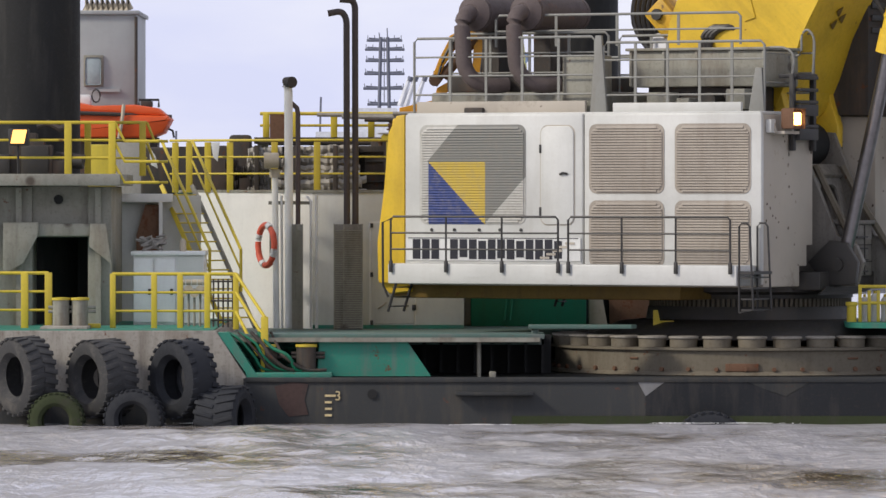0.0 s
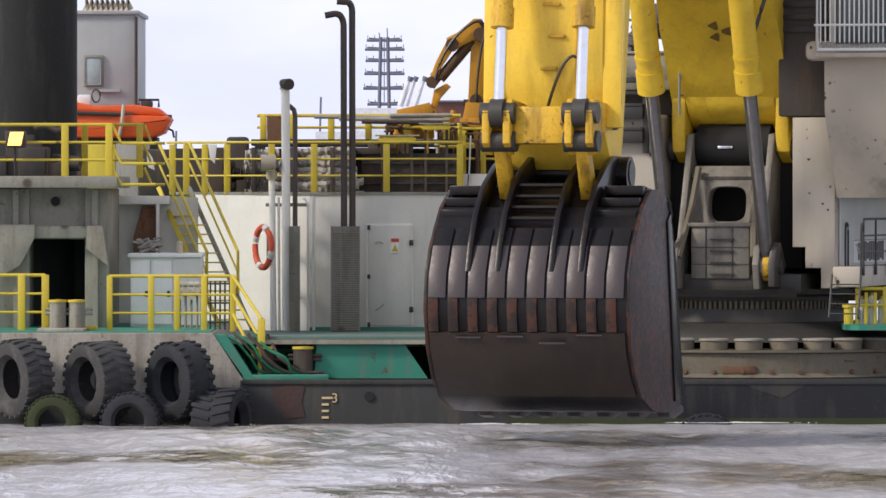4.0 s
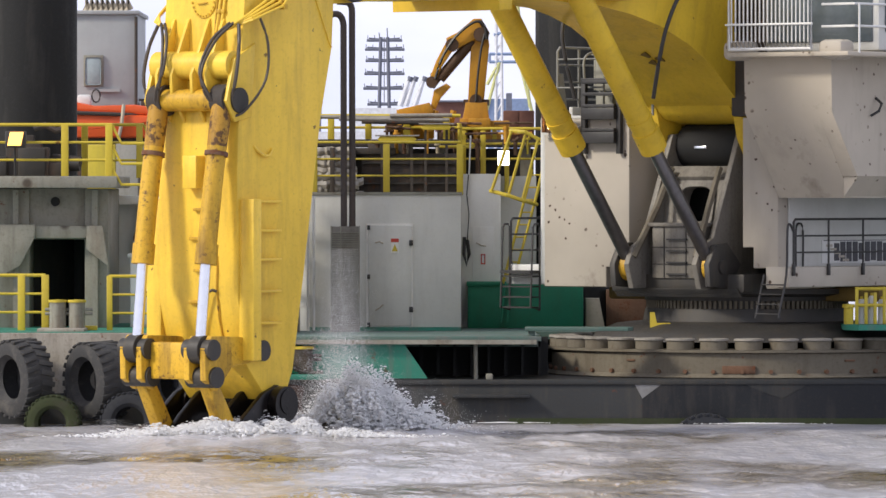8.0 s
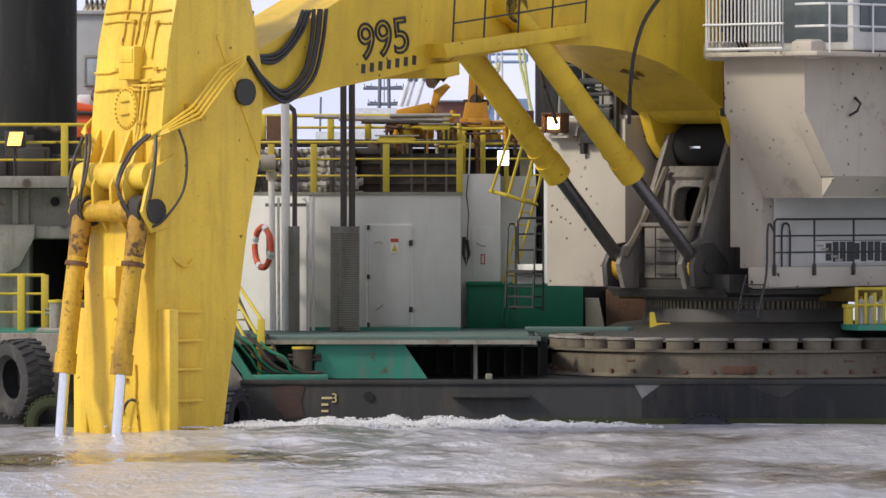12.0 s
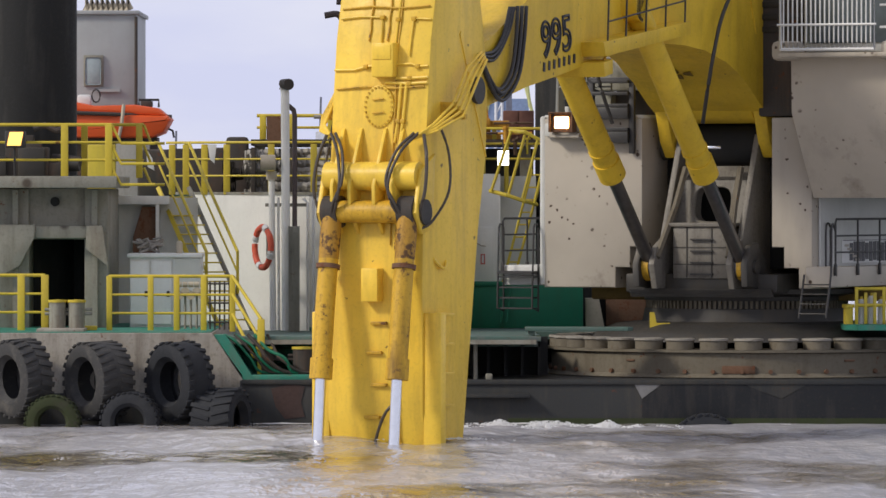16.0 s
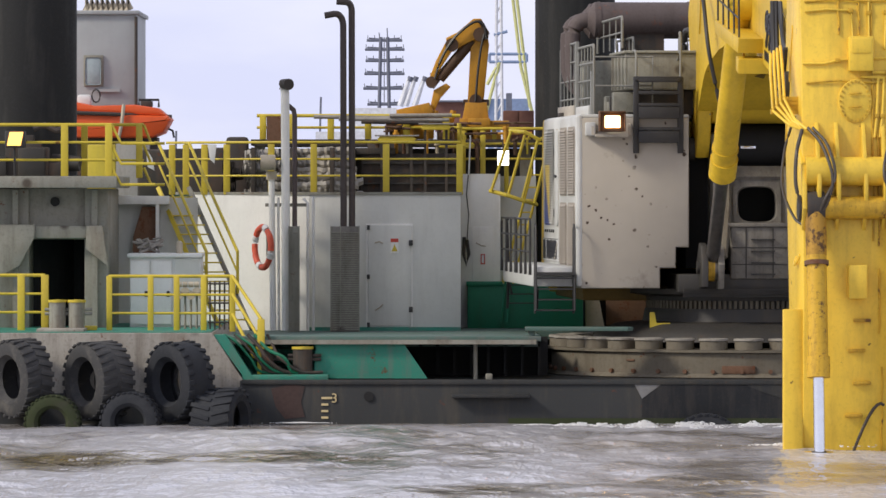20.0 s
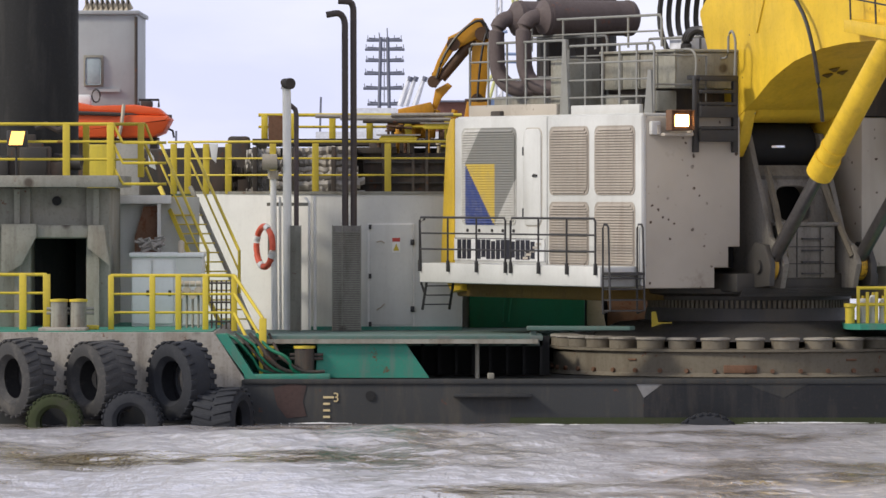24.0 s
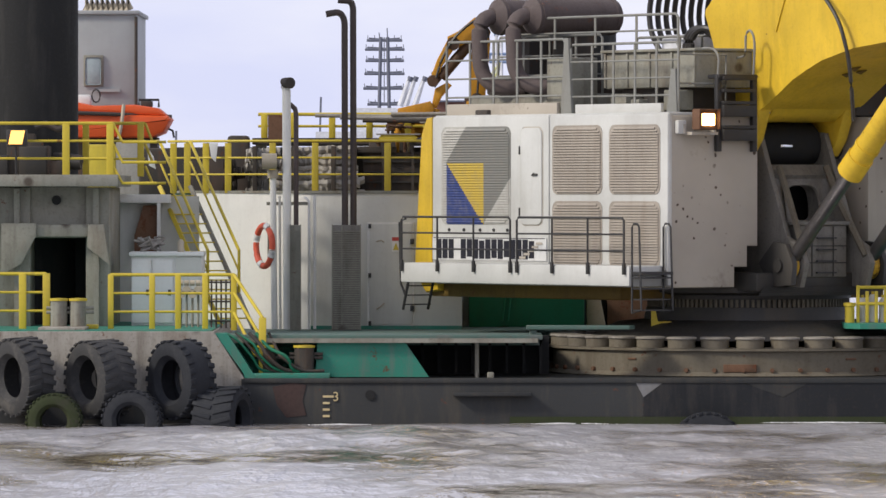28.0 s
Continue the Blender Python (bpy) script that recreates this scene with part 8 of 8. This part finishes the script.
def stick_spot(t, x=17.4):
    """Where the stick stands over the water."""
    a = radians(value(SLEW, t))
    return Vector((AXIS[0] + x * math.cos(a), AXIS[1] + x * math.sin(a), 0.0))


def foam_paths():
    for f, x, y, speed, ph in WASH:
        walk(f, [(t, pose(x + speed * (t - 14) * 0.4, y, 0.02 + 0.025 * math.sin(1.3 * t + ph))) for t in range(0, 29, 2)])
    rows = []
    for t in (0.0, 4.6, 5.5, 6.0, 6.5, 7.0, 8.0, 9.0, 10.0, 11.0, 12.5, 13.5, 14.5, 15.5, 16.5, 17.5, 18.5, 19.5, 20.5, 21.5, 22.5, 28.0):
        p = stick_spot(t)
        rows.append((t, pose(p.x, p.y + 0.2, 0.02 + 0.2 * math.exp(-((p.x + 4.5) / 3.6) ** 2) if t > 5 else -0.8, 0, 0, value(SLEW, t) + 90)))
    walk(stick_foam, rows)
    walk(bucket_foam, [(0.0, pose(-2.6, 124, -1.5)), (4.8, pose(-2.2, 124, -1.5)), (5.3, pose(-1.9, 122.7, 0.20)), (6.0, pose(-2.7, 122.9, 0.10)), (7.0, pose(-3.7, 123.6, 0.06)), (8.0, pose(-3.7, 125, 0.09)), (9.0, pose(-4.6, 125.5, 0.08)), (10.5, pose(-5.4, 126, -0.1)), (28.0, pose(-5.4, 126, -1.5))])
    walk(bow_foam, [(0.0, pose(-5.0, 128.5, -2.0)), (4.9, pose(-5.0, 128.5, -1.6)), (5.4, pose(-5.0, 128.3, 0.05)), (6.0, pose(-5.2, 128.3, 0.12)), (6.6, pose(-5.7, 128.3, -0.08)), (7.3, pose(-6.6, 128.0, -0.5)), (8.1, pose(-7.5, 127.4, -0.6)), (8.8, pose(-7.6, 127.2, 0.0)), (9.5, pose(-7.9, 127.5, -0.3)), (10.5, pose(-8.0, 128, -1.2)), (28.0, pose(-8.0, 129, -2.2))])
    walk(splash_front, [(0.0, pose(-2.6, 124.5, -1.6)), (5.0, pose(1.0, 125.5, -1.2)), (5.5, pose(1.0, 125.5, -0.05)), (6.0, pose(0.2, 125.8, -0.15)), (6.5, pose(-0.5, 126.0, 0.0)), (7.2, pose(-0.9, 126, -1.0)), (28.0, pose(-1.8, 125, -1.6))])
    walk(surge, [(0.0, pose(-1.8, 128.5, -1.6)), (7.2, pose(-2.0, 128.5, -1.4)), (7.7, pose(-1.9, 128.2, -0.1)), (8.0, pose(-1.6, 128.4, 0.12)), (8.6, pose(-1.3, 128.8, 0.0)), (9.2, pose(-1.1, 129.2, -0.25)), (10.2, pose(-1.2, 130, -1.0)), (28.0, pose(-1.2, 130, -1.6))])
    walk(trail, [(0.0, pose(-1.5, 131, -1.2)), (7.8, pose(-1.6, 131, -0.8)), (8.8, pose(-1.2, 131.5, 0.0)), (10.0, pose(-0.8, 132.3, 0.02)), (11.5, pose(-0.6, 132.8, 0.01)), (13.0, pose(0.4, 133.0, -0.06)), (16.0, pose(1.8, 133.2, -0.12)), (18.5, pose(3.4, 133.2, -0.15)), (21.0, pose(5.6, 133.2, -0.13)), (23.5, pose(7.5, 133.2, -0.35)), (28.0, pose(9.5, 133.2, -0.6))])
    walk(plume, [(0.0, pose(-2.0, 130, -4.0)), (7.2, pose(-2.0, 130, -3.6)), (7.8, pose(-2.0, 130, -0.3)), (8.1, pose(-2.0, 130, 0.0)), (8.6, pose(-1.9, 130, -0.9)), (9.2, pose(-1.7, 130, -2.4)), (10.0, pose(-1.7, 130, -3.6)), (28.0, pose(-1.7, 130, -4.0))])
    walk(splash_low, [(0.0, pose(-1.6, 129.5, -1.6)), (7.3, pose(-1.6, 129.5, -1.2)), (8.0, pose(-1.5, 129.5, 0.0)), (8.8, pose(-0.9, 130, 0.15)), (9.4, pose(-0.6, 130.5, -0.3)), (10.2, pose(-0.4, 131, -1.2)), (28.0, pose(-0.4, 131, -1.6))])
    walk(side_spray, [(0.0, pose(-6.3, 126.5, -2.6)), (7.7, pose(-6.3, 126.5, -2.2)), (8.3, pose(-6.3, 126.5, -0.5)), (8.7, pose(-6.4, 126.5, -0.1)), (9.3, pose(-6.6, 126.6, -0.9)), (10.0, pose(-6.8, 126.8, -2.2)), (28.0, pose(-6.8, 126.8, -2.6))])
    # the river's face drifts slowly past
    walk(water, [(0.0, pose(-1.4, 0, 0)), (28.0, pose(1.4, 0, 0))])


def motions():
    foam_paths()
    for ob in RIDERS:
        rest = ob.matrix_basis.copy()
        walk(ob, [(t, Matrix.Translation((dx, 0, dz)) @ rest) for t, dx, dz in SWAY])
    walk(ex, [(t, pose(AXIS[0] + value(SWAY, t, 1), AXIS[1], value(SWAY, t, 2), 0, 0, a)) for t, a in SLEW])
    times = sorted({t for t, _ in LIFT} | {t for t, _ in TILT} | {t for t, _ in CURL})
    rows = {k: [] for k in ("boom", "stick", "bucket", "tube", "rod", "ctube", "crod")}
    for t in times:
        b, tilt, pin, on_boom, on_stick = machine_places(t)
        rows["boom"].append((t, pose(FOOT[0], 0, FOOT[1], 0, -math.degrees(b), 0)))
        rows["stick"].append((t, pose(pin[0], 0, pin[1], 0, -math.degrees(tilt), 0)))
        h = on_stick(*HINGE)
        rows["bucket"].append((t, pose(h[0], 0, h[1], 0, -math.degrees(tilt) + value(CURL, t), 0)))
        head, foot = on_boom(*boomp(8.3, 8.6)), (2.7, 3.15)
        rows["tube"].append((t, along(head, foot)))
        rows["rod"].append((t, along(foot, head)))
        root, top = on_boom(*boomp(7.2, 10.9)), on_stick(0.7, 2.7)
        rows["ctube"].append((t, along(root, top)))
        rows["crod"].append((t, along(top, root)))
    walk(boom, rows["boom"])
    walk(stick, rows["stick"])
    walk(bucket, rows["bucket"])
    for tube, rr in RAISE:
        walk(tube, rows["tube"])
        walk(rr, rows["rod"])
    for tube, rr in CROWD:
        walk(tube, rows["ctube"])
        walk(rr, rows["crod"])


motions()
